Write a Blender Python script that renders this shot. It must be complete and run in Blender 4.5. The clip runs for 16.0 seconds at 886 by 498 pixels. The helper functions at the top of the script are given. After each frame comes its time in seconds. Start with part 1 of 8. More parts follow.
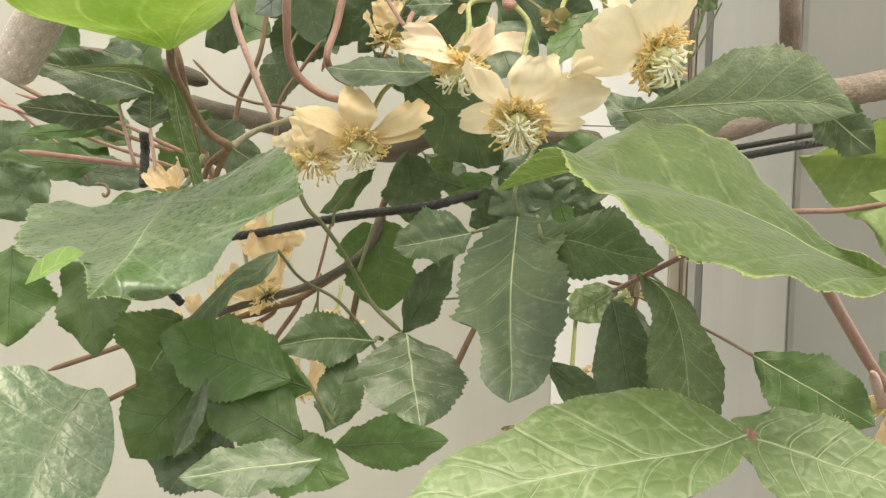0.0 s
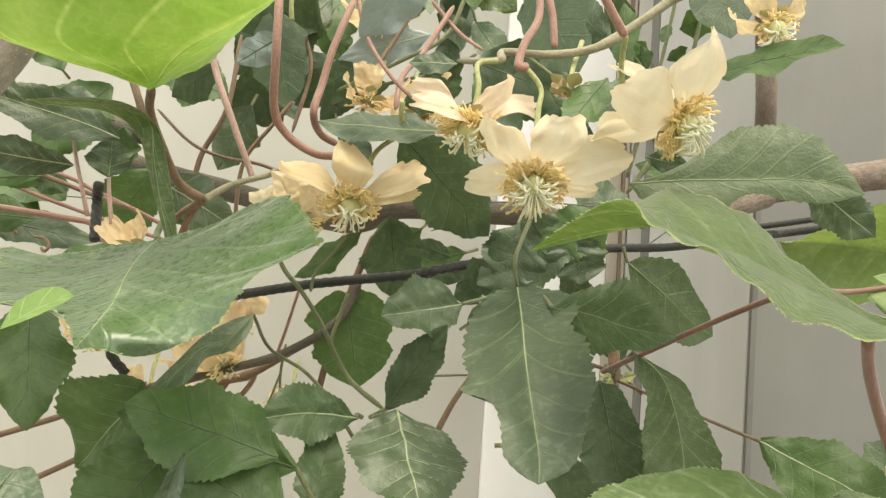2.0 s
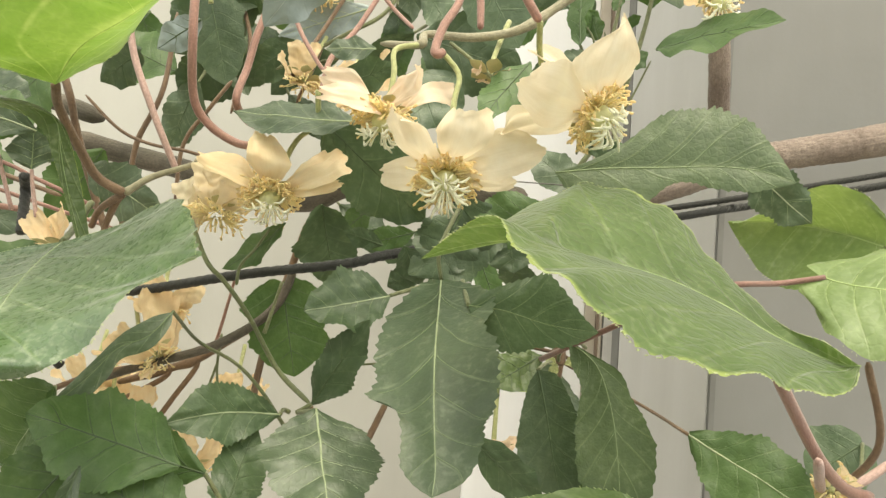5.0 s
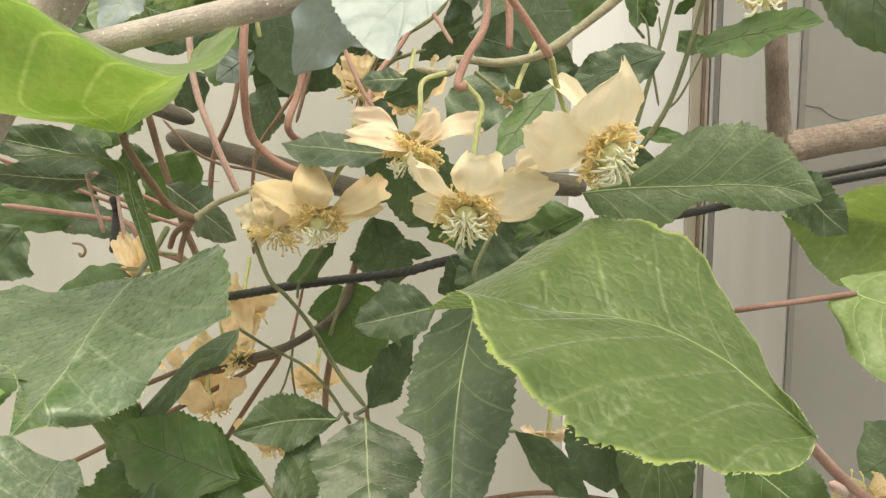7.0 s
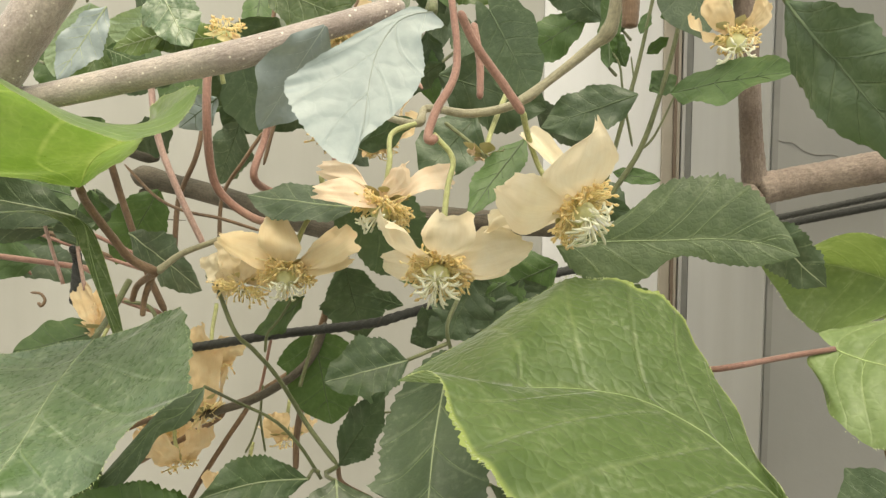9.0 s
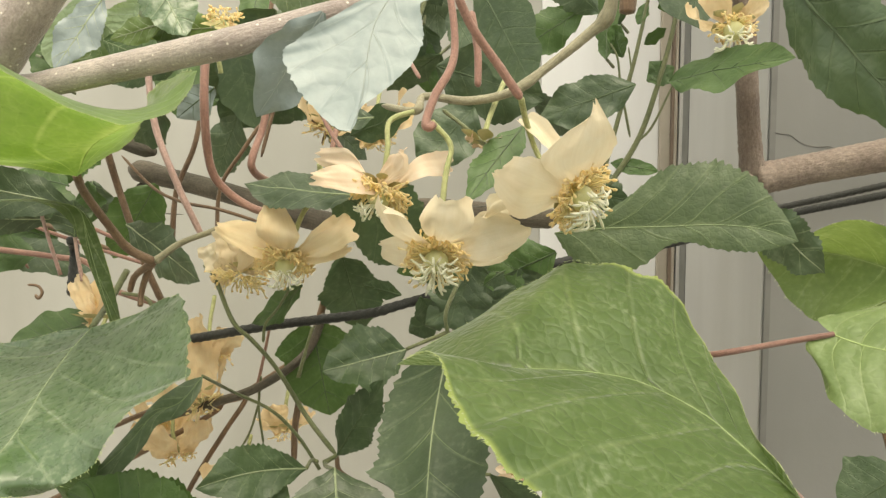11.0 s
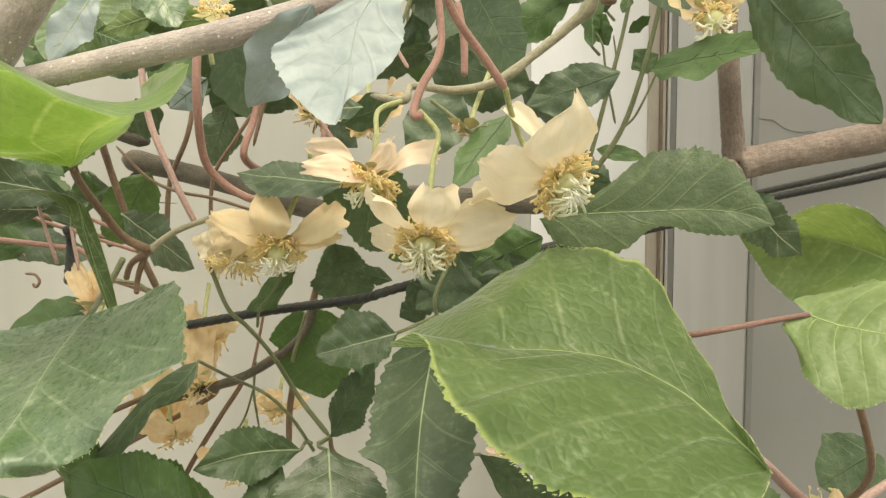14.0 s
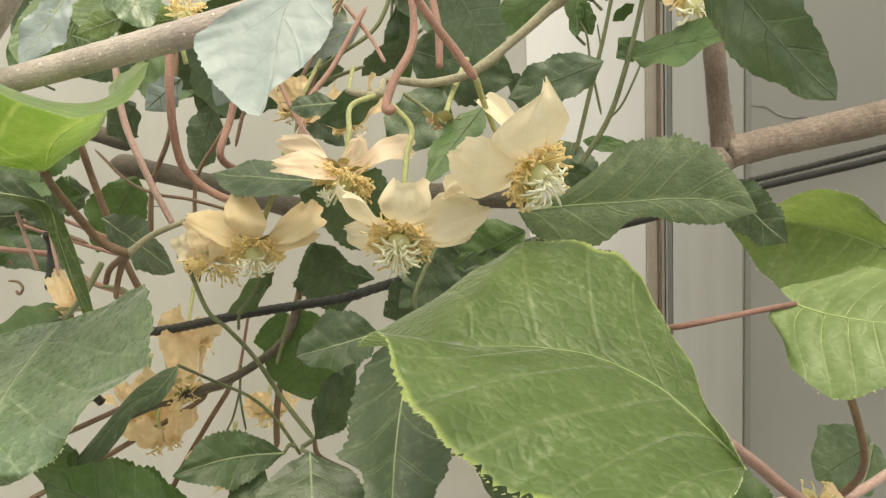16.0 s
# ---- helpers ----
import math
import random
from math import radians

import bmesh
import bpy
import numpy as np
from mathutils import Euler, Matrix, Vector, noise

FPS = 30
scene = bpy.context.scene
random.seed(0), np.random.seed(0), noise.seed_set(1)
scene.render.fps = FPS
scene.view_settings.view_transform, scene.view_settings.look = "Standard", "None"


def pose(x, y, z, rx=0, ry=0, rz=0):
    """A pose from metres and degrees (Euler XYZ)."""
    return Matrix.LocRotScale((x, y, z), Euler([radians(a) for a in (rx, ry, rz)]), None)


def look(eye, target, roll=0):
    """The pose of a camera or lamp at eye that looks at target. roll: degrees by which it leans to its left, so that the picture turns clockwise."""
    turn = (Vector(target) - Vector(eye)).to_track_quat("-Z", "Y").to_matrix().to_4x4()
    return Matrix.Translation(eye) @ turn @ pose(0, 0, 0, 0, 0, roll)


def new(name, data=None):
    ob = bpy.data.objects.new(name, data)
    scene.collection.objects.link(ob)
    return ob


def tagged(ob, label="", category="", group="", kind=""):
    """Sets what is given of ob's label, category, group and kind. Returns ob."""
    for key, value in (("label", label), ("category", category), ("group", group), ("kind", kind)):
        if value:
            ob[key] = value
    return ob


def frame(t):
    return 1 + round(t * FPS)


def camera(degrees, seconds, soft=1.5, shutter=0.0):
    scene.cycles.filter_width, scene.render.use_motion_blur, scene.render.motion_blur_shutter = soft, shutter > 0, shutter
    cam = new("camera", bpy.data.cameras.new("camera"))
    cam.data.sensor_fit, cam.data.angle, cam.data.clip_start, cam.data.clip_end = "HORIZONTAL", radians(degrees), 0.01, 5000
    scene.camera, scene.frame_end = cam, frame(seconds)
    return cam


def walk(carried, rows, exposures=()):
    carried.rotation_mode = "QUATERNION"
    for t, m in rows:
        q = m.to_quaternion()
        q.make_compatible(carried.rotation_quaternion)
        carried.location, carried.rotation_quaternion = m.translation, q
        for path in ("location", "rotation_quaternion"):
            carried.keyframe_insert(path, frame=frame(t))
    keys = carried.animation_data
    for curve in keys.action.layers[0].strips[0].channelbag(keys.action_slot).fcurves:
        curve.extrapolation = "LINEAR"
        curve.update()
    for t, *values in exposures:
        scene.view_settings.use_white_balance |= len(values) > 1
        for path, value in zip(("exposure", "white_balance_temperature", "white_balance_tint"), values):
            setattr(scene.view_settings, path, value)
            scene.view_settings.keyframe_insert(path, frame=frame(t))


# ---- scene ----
cam = camera(55.69, 16.0, soft=1.35)
PATH = [
    (0, (0.01435, -0.01750, 1.50975), (-0.00044, 0.28171, 1.49387), 1.63),
    (0.5, (0.01213, -0.02071, 1.49831), (0.01672, 0.27892, 1.51250), 0.67),
    (1, (-0.00310, -0.01312, 1.50469), (0.01457, 0.28547, 1.52770), 1.74),
    (1.5, (-0.00787, 0.00292, 1.49724), (0.01530, 0.30147, 1.51545), 3.30),
    (2, (-0.02102, 0.00309, 1.49856), (-0.00004, 0.30172, 1.51805), 3.92),
    (2.5, (-0.01914, 0.01888, 1.50575), (0.00287, 0.31746, 1.52489), 3.82),
    (3, (-0.02056, 0.02258, 1.50347), (0.00380, 0.32117, 1.51931), 3.77),
    (3.5, (-0.01691, 0.01944, 1.50559), (0.00955, 0.31791, 1.52034), 3.58),
    (4, (-0.01357, 0.01822, 1.51097), (0.01318, 0.31677, 1.52325), 3.42),
    (6.5, (0.04362, -0.00626, 1.53482), (0.02510, 0.29220, 1.51078), 1.63),
    (7, (0.04273, -0.00519, 1.55245), (0.01358, 0.29195, 1.52318), 0.67),
    (7.5, (0.04132, 0.00186, 1.56060), (0.01135, 0.29893, 1.53148), 0.19),
    (8, (0.03888, 0.00782, 1.56330), (0.01036, 0.30513, 1.53507), 0.01),
    (8.5, (0.03604, 0.00756, 1.56393), (0.01244, 0.30543, 1.53721), 0.12),
    (9, (0.04292, 0.00433, 1.56648), (0.02266, 0.30259, 1.54142), 0.16),
    (11.5, (0.04240, 0.00413, 1.56099), (0.02365, 0.30256, 1.53669), -0.04),
    (12, (0.04012, 0.00596, 1.56109), (0.02239, 0.30429, 1.53497), -0.18),
    (12.5, (0.03843, -0.00018, 1.55905), (0.02107, 0.29781, 1.52905), -0.23),
    (13, (0.04230, 0.00109, 1.56056), (0.02505, 0.29909, 1.53061), -0.31),
    (13.5, (0.04471, -0.00533, 1.56344), (0.02705, 0.29276, 1.53459), -0.40),
    (14, (0.04518, -0.00342, 1.56210), (0.02786, 0.29465, 1.53290), -0.41),
    (14.5, (0.04630, -0.00599, 1.56167), (0.02850, 0.29208, 1.53274), -0.44),
    (15, (0.05181, -0.00640, 1.56183), (0.03474, 0.29179, 1.53364), -0.57),
    (15.5, (0.04134, -0.00918, 1.56250), (0.01607, 0.28847, 1.53477), -1.84),
    (16, (0.05612, 0.00311, 1.56053), (0.03481, 0.30088, 1.53088), -1.86),
]
walk(cam, [(t, look(eye, target, roll)) for t, eye, target, roll in PATH], [(0, 1.46, 7950, 4), (1, 1.46, 7900, 4), (1.5, 1.43, 7900, 4), (2.5, 1.56, 7800, 4), (3.5, 1.59, 7800, 4), (4.2, 1.59, 7800, 4), (6.5, 1.4, 8100, 4), (7.5, 1.24, 8100, 4), (9, 1.19, 8100, 4), (11.5, 1.2, 8100, 4), (13, 1.26, 8150, 4), (14.5, 1.22, 8100, 4), (16, 1.16, 8050, 4)])

# ---- world, sun and exposure ----
world = bpy.data.worlds.new("overcast_sky")
scene.world = world
world.use_nodes = True
wn = world.node_tree.nodes
wl = world.node_tree.links
sky = wn.new("ShaderNodeTexSky")
sky.sky_type = "NISHITA"
sky.sun_disc = False
sky.sun_elevation = radians(71)
sky.sun_rotation = radians(155)
grey = wn.new("ShaderNodeHueSaturation")
grey.inputs["Saturation"].default_value = 0.22
wl.new(sky.outputs[0], grey.inputs["Color"])
wl.new(grey.outputs[0], wn["Background"].inputs[0])
wn["Background"].inputs[1].default_value = 0.168

sun = new("sun", bpy.data.lights.new("sun", "SUN"))
sun.data.energy, sun.data.angle, sun.data.color = 1.05, radians(40), (1.0, 0.96, 0.88)
sun.matrix_world = look((0.12, -0.05, 2.6), (0, 0.3, 1.5))


# ---- materials ----
def material(name):
    m = bpy.data.materials.new(name)
    m.use_nodes = True
    nt = m.node_tree
    return m, nt, nt.nodes, nt.links, nt.nodes["Principled BSDF"]


def ramp(nodes, stops):
    r = nodes.new("ShaderNodeValToRGB")
    e = r.color_ramp.elements
    while len(e) < len(stops):
        e.new(0.5)
    for k, (p, c) in zip(e, stops):
        k.position, k.color = p, (*c, 1)
    return r


def mixed(nodes, links, factor, a, b, kind="MIX"):
    n = nodes.new("ShaderNodeMix")
    n.data_type, n.blend_type = "RGBA", kind
    for socket, value in ((n.inputs["Factor"], factor), (n.inputs["A"], a), (n.inputs["B"], b)):
        if isinstance(value, (int, float)):
            socket.default_value = value
        elif isinstance(value, tuple):
            socket.default_value = (*value, 1)
        else:
            links.new(value, socket)
    return n.outputs["Result"]


def noise_node(nodes, links, scale, detail=4, rough=0.55, where=None):
    n = nodes.new("ShaderNodeTexNoise")
    n.inputs["Scale"].default_value, n.inputs["Detail"].default_value, n.inputs["Roughness"].default_value = scale, detail, rough
    if where is not None:
        links.new(where, n.inputs["Vector"])
    return n.outputs["Fac"]


def bumped(nodes, links, bsdf, height, strength, distance=0.001, before=None):
    b = nodes.new("ShaderNodeBump")
    b.inputs["Strength"].default_value, b.inputs["Distance"].default_value = strength, distance
    links.new(height, b.inputs["Height"])
    if before is not None:
        links.new(before, b.inputs["Normal"])
    links.new(b.outputs[0], bsdf.inputs["Normal"])
    return b.outputs[0]


def leaf_material(name, dark, mid, light, rough, glow, flecks, cells, relief, gloss=0.5, vein=(0.4, 0.45, 0.24), show=0.3, down=0.15, rim=0.0):
    """A leaf blade: mottled green with pale flecks, a quilted relief and some light let through."""
    m, nt, nodes, links, bsdf = material(name)
    co = nodes.new("ShaderNodeTexCoord").outputs["Object"]
    big = noise_node(nodes, links, 38, 3, 0.5, co)
    fine = noise_node(nodes, links, 420, 5, 0.65, co)
    base = ramp(nodes, [(0.3, dark), (0.52, mid), (0.75, light)])
    links.new(big, base.inputs[0])
    tone = ramp(nodes, [(0.25, (0.87, 0.88, 0.86)), (0.7, (1.08, 1.07, 1.05))])
    links.new(fine, tone.inputs[0])
    colour = mixed(nodes, links, 1.0, base.outputs[0], tone.outputs[0], "MULTIPLY")
    # small pale flecks, gathered in patches
    patch = noise_node(nodes, links, 75, 4, 0.6, co)
    speck = noise_node(nodes, links, 430, 2, 0.5, co)
    p = ramp(nodes, [(0.38, (0, 0, 0)), (0.62, (1, 1, 1))])
    s = ramp(nodes, [(0.5, (0, 0, 0)), (0.72, (1, 1, 1))])
    links.new(patch, p.inputs[0])
    links.new(speck, s.inputs[0])
    both = mixed(nodes, links, 1.0, p.outputs[0], s.outputs[0], "MULTIPLY")
    scale = nodes.new("ShaderNodeMath")
    scale.operation = "MULTIPLY"
    links.new(both, scale.inputs[0])
    scale.inputs[1].default_value = flecks
    colour = mixed(nodes, links, scale.outputs[0], colour, (0.55, 0.6, 0.46))
    # pale veins along the laterals and the midrib, broken up, and a net between them
    lines = nodes.new("ShaderNodeUVMap")
    lines.uv_map = "veining"
    sep = nodes.new("ShaderNodeSeparateXYZ")
    links.new(lines.outputs[0], sep.inputs[0])

    def sum_of(kind, a, c):
        n = nodes.new("ShaderNodeMath")
        n.operation = kind
        for socket, value in zip(n.inputs, (a, c)):
            if isinstance(value, float):
                socket.default_value = value
            else:
                links.new(value, socket)
        return n.outputs[0]

    def near(value, width):
        r = nodes.new("ShaderNodeMapRange")
        r.interpolation_type = "SMOOTHSTEP"
        r.inputs["From Min"].default_value, r.inputs["From Max"].default_value = 0.0, width
        r.inputs["To Min"].default_value, r.inputs["To Max"].default_value = 1.0, 0.0
        links.new(value, r.inputs["Value"])
        return r.outputs[0]
    lateral = near(sum_of("PINGPONG", sep.outputs[0], 0.5), 0.07)
    centre = near(sep.outputs[1], 0.06)
    worn = ramp(nodes, [(0.38, (0.25, 0.25, 0.25)), (0.62, (1, 1, 1))])
    links.new(noise_node(nodes, links, 150, 3, 0.6, co), worn.inputs[0])
    streak = sum_of("MULTIPLY", sum_of("MAXIMUM", lateral, centre), worn.outputs[0])
    colour = mixed(nodes, links, sum_of("MULTIPLY", streak, show), colour, vein)
    if rim:
        # the yellowish rim of the blade
        colour = mixed(nodes, links, sum_of("MULTIPLY", near(sum_of("SUBTRACT", 1.0, sep.outputs[1]), 0.04), rim), colour, (0.4, 0.48, 0.14))
    tint = nodes.new("ShaderNodeObjectInfo").outputs["Random"]
    shade = nodes.new("ShaderNodeMapRange")
    shade.inputs["To Min"].default_value, shade.inputs["To Max"].default_value = 0.82, 1.18
    links.new(tint, shade.inputs["Value"])
    hs = nodes.new("ShaderNodeHueSaturation")
    links.new(shade.outputs[0], hs.inputs["Value"])
    links.new(colour, hs.inputs["Color"])
    colour = hs.outputs[0]
    links.new(colour, bsdf.inputs["Base Color"])
    rr = nodes.new("ShaderNodeMapRange")
    rr.inputs["To Min"].default_value, rr.inputs["To Max"].default_value = rough - 0.1, rough + 0.14
    links.new(fine, rr.inputs["Value"])
    links.new(rr.outputs[0], bsdf.inputs["Roughness"])
    bsdf.inputs["Specular IOR Level"].default_value = gloss
    bsdf.inputs["Coat Weight"].default_value = max(0.0, gloss - 0.78)
    bsdf.inputs["Coat Roughness"].default_value = 0.35
    vor = nodes.new("ShaderNodeTexVoronoi")
    vor.feature = "DISTANCE_TO_EDGE"
    vor.inputs["Scale"].default_value = cells
    wob = nodes.new("ShaderNodeVectorMath")
    wob.operation = "MULTIPLY_ADD"
    nz = nodes.new("ShaderNodeTexNoise")
    nz.inputs["Scale"].default_value = 120
    links.new(co, nz.inputs["Vector"])
    links.new(nz.outputs["Color"], wob.inputs[0])
    wob.inputs[1].default_value = (0.004, 0.004, 0.004)
    links.new(co, wob.inputs[2])
    links.new(wob.outputs[0], vor.inputs["Vector"])
    cell = ramp(nodes, [(0.0, (0, 0, 0)), (0.22, (1, 1, 1))])
    links.new(vor.outputs["Distance"], cell.inputs[0])
    bsdf.inputs["Sheen Weight"].default_value = down
    # the net of small veins, a shade paler than the blade
    net = ramp(nodes, [(0.0, (1, 1, 1)), (0.09, (0, 0, 0))])
    links.new(vor.outputs["Distance"], net.inputs[0])
    colour = mixed(nodes, links, sum_of("MULTIPLY", sum_of("MULTIPLY", net.outputs[0], worn.outputs[0]), relief * show * 1.4), colour, vein)
    links.new(colour, bsdf.inputs["Base Color"])
    bsdf.inputs["Sheen Roughness"].default_value = 0.28
    pucker = noise_node(nodes, links, 130, 2, 0.5, co)
    zero = bumped(nodes, links, bsdf, pucker, 0.2, 0.002)
    ditch = bumped(nodes, links, bsdf, sum_of("SUBTRACT", 1.0, lateral), relief * 1.6, 0.0006, zero)
    first = bumped(nodes, links, bsdf, cell.outputs[0], relief, 0.0006, ditch)
    bumped(nodes, links, bsdf, fine, 0.06, 0.0004, first)
    tl = nodes.new("ShaderNodeBsdfTranslucent")
    warm = mixed(nodes, links, 1.0, colour, (1.3, 1.3, 0.75), "MULTIPLY")
    links.new(warm, tl.inputs["Color"])
    mx = nodes.new("ShaderNodeMixShader")
    mx.inputs[0].default_value = glow
    links.new(bsdf.outputs[0], mx.inputs[1])
    links.new(tl.outputs[0], mx.inputs[2])
    links.new(mx.outputs[0], nodes["Material Output"].inputs["Surface"])
    return m


def petal_material(name, edge, body, heart, glow=0.35):
    """A thin creamy petal with faint lengthwise veins, browner in patches."""
    m, nt, nodes, links, bsdf = material(name)
    uv = nodes.new("ShaderNodeTexCoord")
    big = noise_node(nodes, links, 95, 4, 0.6, uv.outputs["Object"])
    base = ramp(nodes, [(0.3, edge), (0.55, body), (0.8, heart)])
    links.new(big, base.inputs[0])
    stretch = nodes.new("ShaderNodeMapping")
    stretch.inputs["Scale"].default_value = (26, 2.2, 1)
    links.new(uv.outputs["UV"], stretch.inputs["Vector"])
    veins = noise_node(nodes, links, 1.0, 3, 0.6, stretch.outputs[0])
    tone = ramp(nodes, [(0.3, (0.97, 0.965, 0.94)), (0.65, (1.02, 1.02, 1.02))])
    links.new(veins, tone.inputs[0])
    colour = mixed(nodes, links, 1.0, base.outputs[0], tone.outputs[0], "MULTIPLY")
    links.new(colour, bsdf.inputs["Base Color"])
    bsdf.inputs["Roughness"].default_value = 0.42
    bsdf.inputs["Specular IOR Level"].default_value = 0.5
    bsdf.inputs["Sheen Weight"].default_value = 0.15
    first = bumped(nodes, links, bsdf, veins, 0.1, 0.0006)
    bumped(nodes, links, bsdf, big, 0.5, 0.0015, first)
    tl = nodes.new("ShaderNodeBsdfTranslucent")
    links.new(colour, tl.inputs["Color"])
    mx = nodes.new("ShaderNodeMixShader")
    mx.inputs[0].default_value = glow
    links.new(bsdf.outputs[0], mx.inputs[1])
    links.new(tl.outputs[0], mx.inputs[2])
    links.new(mx.outputs[0], nodes["Material Output"].inputs["Surface"])
    return m


def stem_material(name, dark, light, rough=0.7, scale=260, stretch=0.25, dots=None, relief=0.5, fuzz=0.2):
    """Bark or the skin of a shoot: streaks along it, grain, pale pores if any."""
    m, nt, nodes, links, bsdf = material(name)
    tc = nodes.new("ShaderNodeTexCoord")
    mp = nodes.new("ShaderNodeMapping")
    mp.inputs["Scale"].default_value = (1, stretch, 1)
    links.new(tc.outputs["UV"], mp.inputs["Vector"])
    streak = noise_node(nodes, links, 14, 6, 0.65, mp.outputs[0])
    grain = noise_node(nodes, links, scale * 2.5, 4, 0.6, tc.outputs["Object"])
    patch = noise_node(nodes, links, 45, 3, 0.5, tc.outputs["Object"])
    base = ramp(nodes, [(0.3, dark), (0.7, light)])
    links.new(patch, base.inputs[0])
    tone = ramp(nodes, [(0.3, (0.62, 0.6, 0.58)), (0.7, (1.2, 1.2, 1.2))])
    links.new(streak, tone.inputs[0])
    colour = mixed(nodes, links, 0.8, base.outputs[0], tone.outputs[0], "MULTIPLY")
    gr = ramp(nodes, [(0.35, (0.82, 0.82, 0.82)), (0.65, (1.12, 1.12, 1.12))])
    links.new(grain, gr.inputs[0])
    colour = mixed(nodes, links, 1.0, colour, gr.outputs[0], "MULTIPLY")
    if dots:
        v = nodes.new("ShaderNodeTexVoronoi")
        v.inputs["Scale"].default_value = dots
        links.new(tc.outputs["Object"], v.inputs["Vector"])
        d = ramp(nodes, [(0.1, (1, 1, 1)), (0.15, (0, 0, 0))])
        links.new(v.outputs["Distance"], d.inputs[0])
        colour = mixed(nodes, links, d.outputs[0], colour, (0.8, 0.74, 0.66))
    links.new(colour, bsdf.inputs["Base Color"])
    bsdf.inputs["Roughness"].default_value = rough
    bsdf.inputs["Sheen Weight"].default_value = fuzz
    first = bumped(nodes, links, bsdf, streak, relief, 0.0008)
    bumped(nodes, links, bsdf, grain, 0.4, 0.0004, first)
    return m


def plain_material(name, a, b, rough, scale, relief=0.2, glow=0.0, metal=0.0):
    m, nt, nodes, links, bsdf = material(name)
    co = nodes.new("ShaderNodeTexCoord").outputs["Object"]
    n1 = noise_node(nodes, links, scale, 4, 0.6, co)
    base = ramp(nodes, [(0.3, a), (0.7, b)])
    links.new(n1, base.inputs[0])
    links.new(base.outputs[0], bsdf.inputs["Base Color"])
    bsdf.inputs["Roughness"].default_value = rough
    bsdf.inputs["Metallic"].default_value = metal
    n2 = noise_node(nodes, links, scale * 5, 4, 0.6, co)
    bumped(nodes, links, bsdf, n2, relief, 0.0005)
    if glow:
        tl = nodes.new("ShaderNodeBsdfTranslucent")
        links.new(base.outputs[0], tl.inputs["Color"])
        mx = nodes.new("ShaderNodeMixShader")
        mx.inputs[0].default_value = glow
        links.new(bsdf.outputs[0], mx.inputs[1])
        links.new(tl.outputs[0], mx.inputs[2])
        links.new(mx.outputs[0], nodes["Material Output"].inputs["Surface"])
    return m


def wall_material(name, a, b, rough=0.75):
    """Painted board: slight stains, streaks that run down, fine grain."""
    m, nt, nodes, links, bsdf = material(name)
    tc = nodes.new("ShaderNodeTexCoord")
    mp = nodes.new("ShaderNodeMapping")
    mp.inputs["Scale"].default_value = (9, 9, 1.2)
    links.new(tc.outputs["Object"], mp.inputs["Vector"])
    run = noise_node(nodes, links, 1.6, 5, 0.6, mp.outputs[0])
    stain = noise_node(nodes, links, 5, 4, 0.55, tc.outputs["Object"])
    grain = noise_node(nodes, links, 240, 4, 0.6, tc.outputs["Object"])
    base = ramp(nodes, [(0.3, a), (0.7, b)])
    links.new(stain, base.inputs[0])
    tone = ramp(nodes, [(0.3, (0.92, 0.915, 0.9)), (0.65, (1.03, 1.03, 1.03))])
    links.new(run, tone.inputs[0])
    colour = mixed(nodes, links, 1.0, base.outputs[0], tone.outputs[0], "MULTIPLY")
    links.new(colour, bsdf.inputs["Base Color"])
    bsdf.inputs["Roughness"].default_value = rough
    bumped(nodes, links, bsdf, grain, 0.15, 0.0006)
    return m


KIWI = leaf_material("kiwi_leaf_green", (0.066, 0.116, 0.029), (0.088, 0.148, 0.041), (0.122, 0.187, 0.064), 0.4, 0.38, 0.2, 240, 0.3, 0.85, (0.36, 0.43, 0.22), 0.22, 0.75, 0.65)
KIWI_GREY = leaf_material("kiwi_leaf_grey_green", (0.064, 0.122, 0.046), (0.093, 0.162, 0.071), (0.137, 0.212, 0.107), 0.27, 0.28, 0.38, 230, 0.18, 1.0, (0.46, 0.54, 0.4), 0.25, 1.0)
KIWI_SAGE = leaf_material("kiwi_leaf_sage_green", (0.12, 0.185, 0.075), (0.165, 0.24, 0.11), (0.23, 0.31, 0.17), 0.4, 0.3, 0.3, 200, 0.3, 0.8, (0.5, 0.57, 0.4), 0.4, 0.6)
KIWI_PALE = leaf_material("kiwi_leaf_pale_green", (0.16, 0.245, 0.08), (0.215, 0.31, 0.117), (0.285, 0.385, 0.165), 0.42, 0.3, 0.2, 300, 0.14, 0.6, (0.5, 0.58, 0.32), 0.2, 0.35)
# light coming through the blade is put into this lime base colour
KIWI_LIT_LIME = leaf_material("kiwi_leaf_lit_lime", (0.155, 0.285, 0.06), (0.2, 0.345, 0.082), (0.26, 0.4, 0.116), 0.3, 0.5, 0.1, 200, 0.12, 1.0, (0.47, 0.59, 0.27), 0.6, 0.8, 0.5)
OLIVE = leaf_material("olive_leaf_green", (0.045, 0.077, 0.028), (0.064, 0.102, 0.039), (0.094, 0.136, 0.058), 0.44, 0.22, 0.1, 560, 0.12, 0.55, (0.2, 0.25, 0.12), 0.3, 0.25)
# thin leaves lit from overhead: that brightness is put into the mint
MINT_LIT = leaf_material("mint_lit_leaf_green", (0.27, 0.38, 0.25), (0.33, 0.44, 0.3), (0.4, 0.5, 0.37), 0.4, 0.4, 0.1, 300, 0.3, 0.6, (0.5, 0.58, 0.44), 0.4, 0.4)
DARK = leaf_material("dark_leaf_green", (0.044, 0.079, 0.037), (0.064, 0.108, 0.05), (0.094, 0.14, 0.072), 0.42, 0.2, 0.1, 560, 0.12, 0.65, (0.19, 0.25, 0.14), 0.3, 0.3)
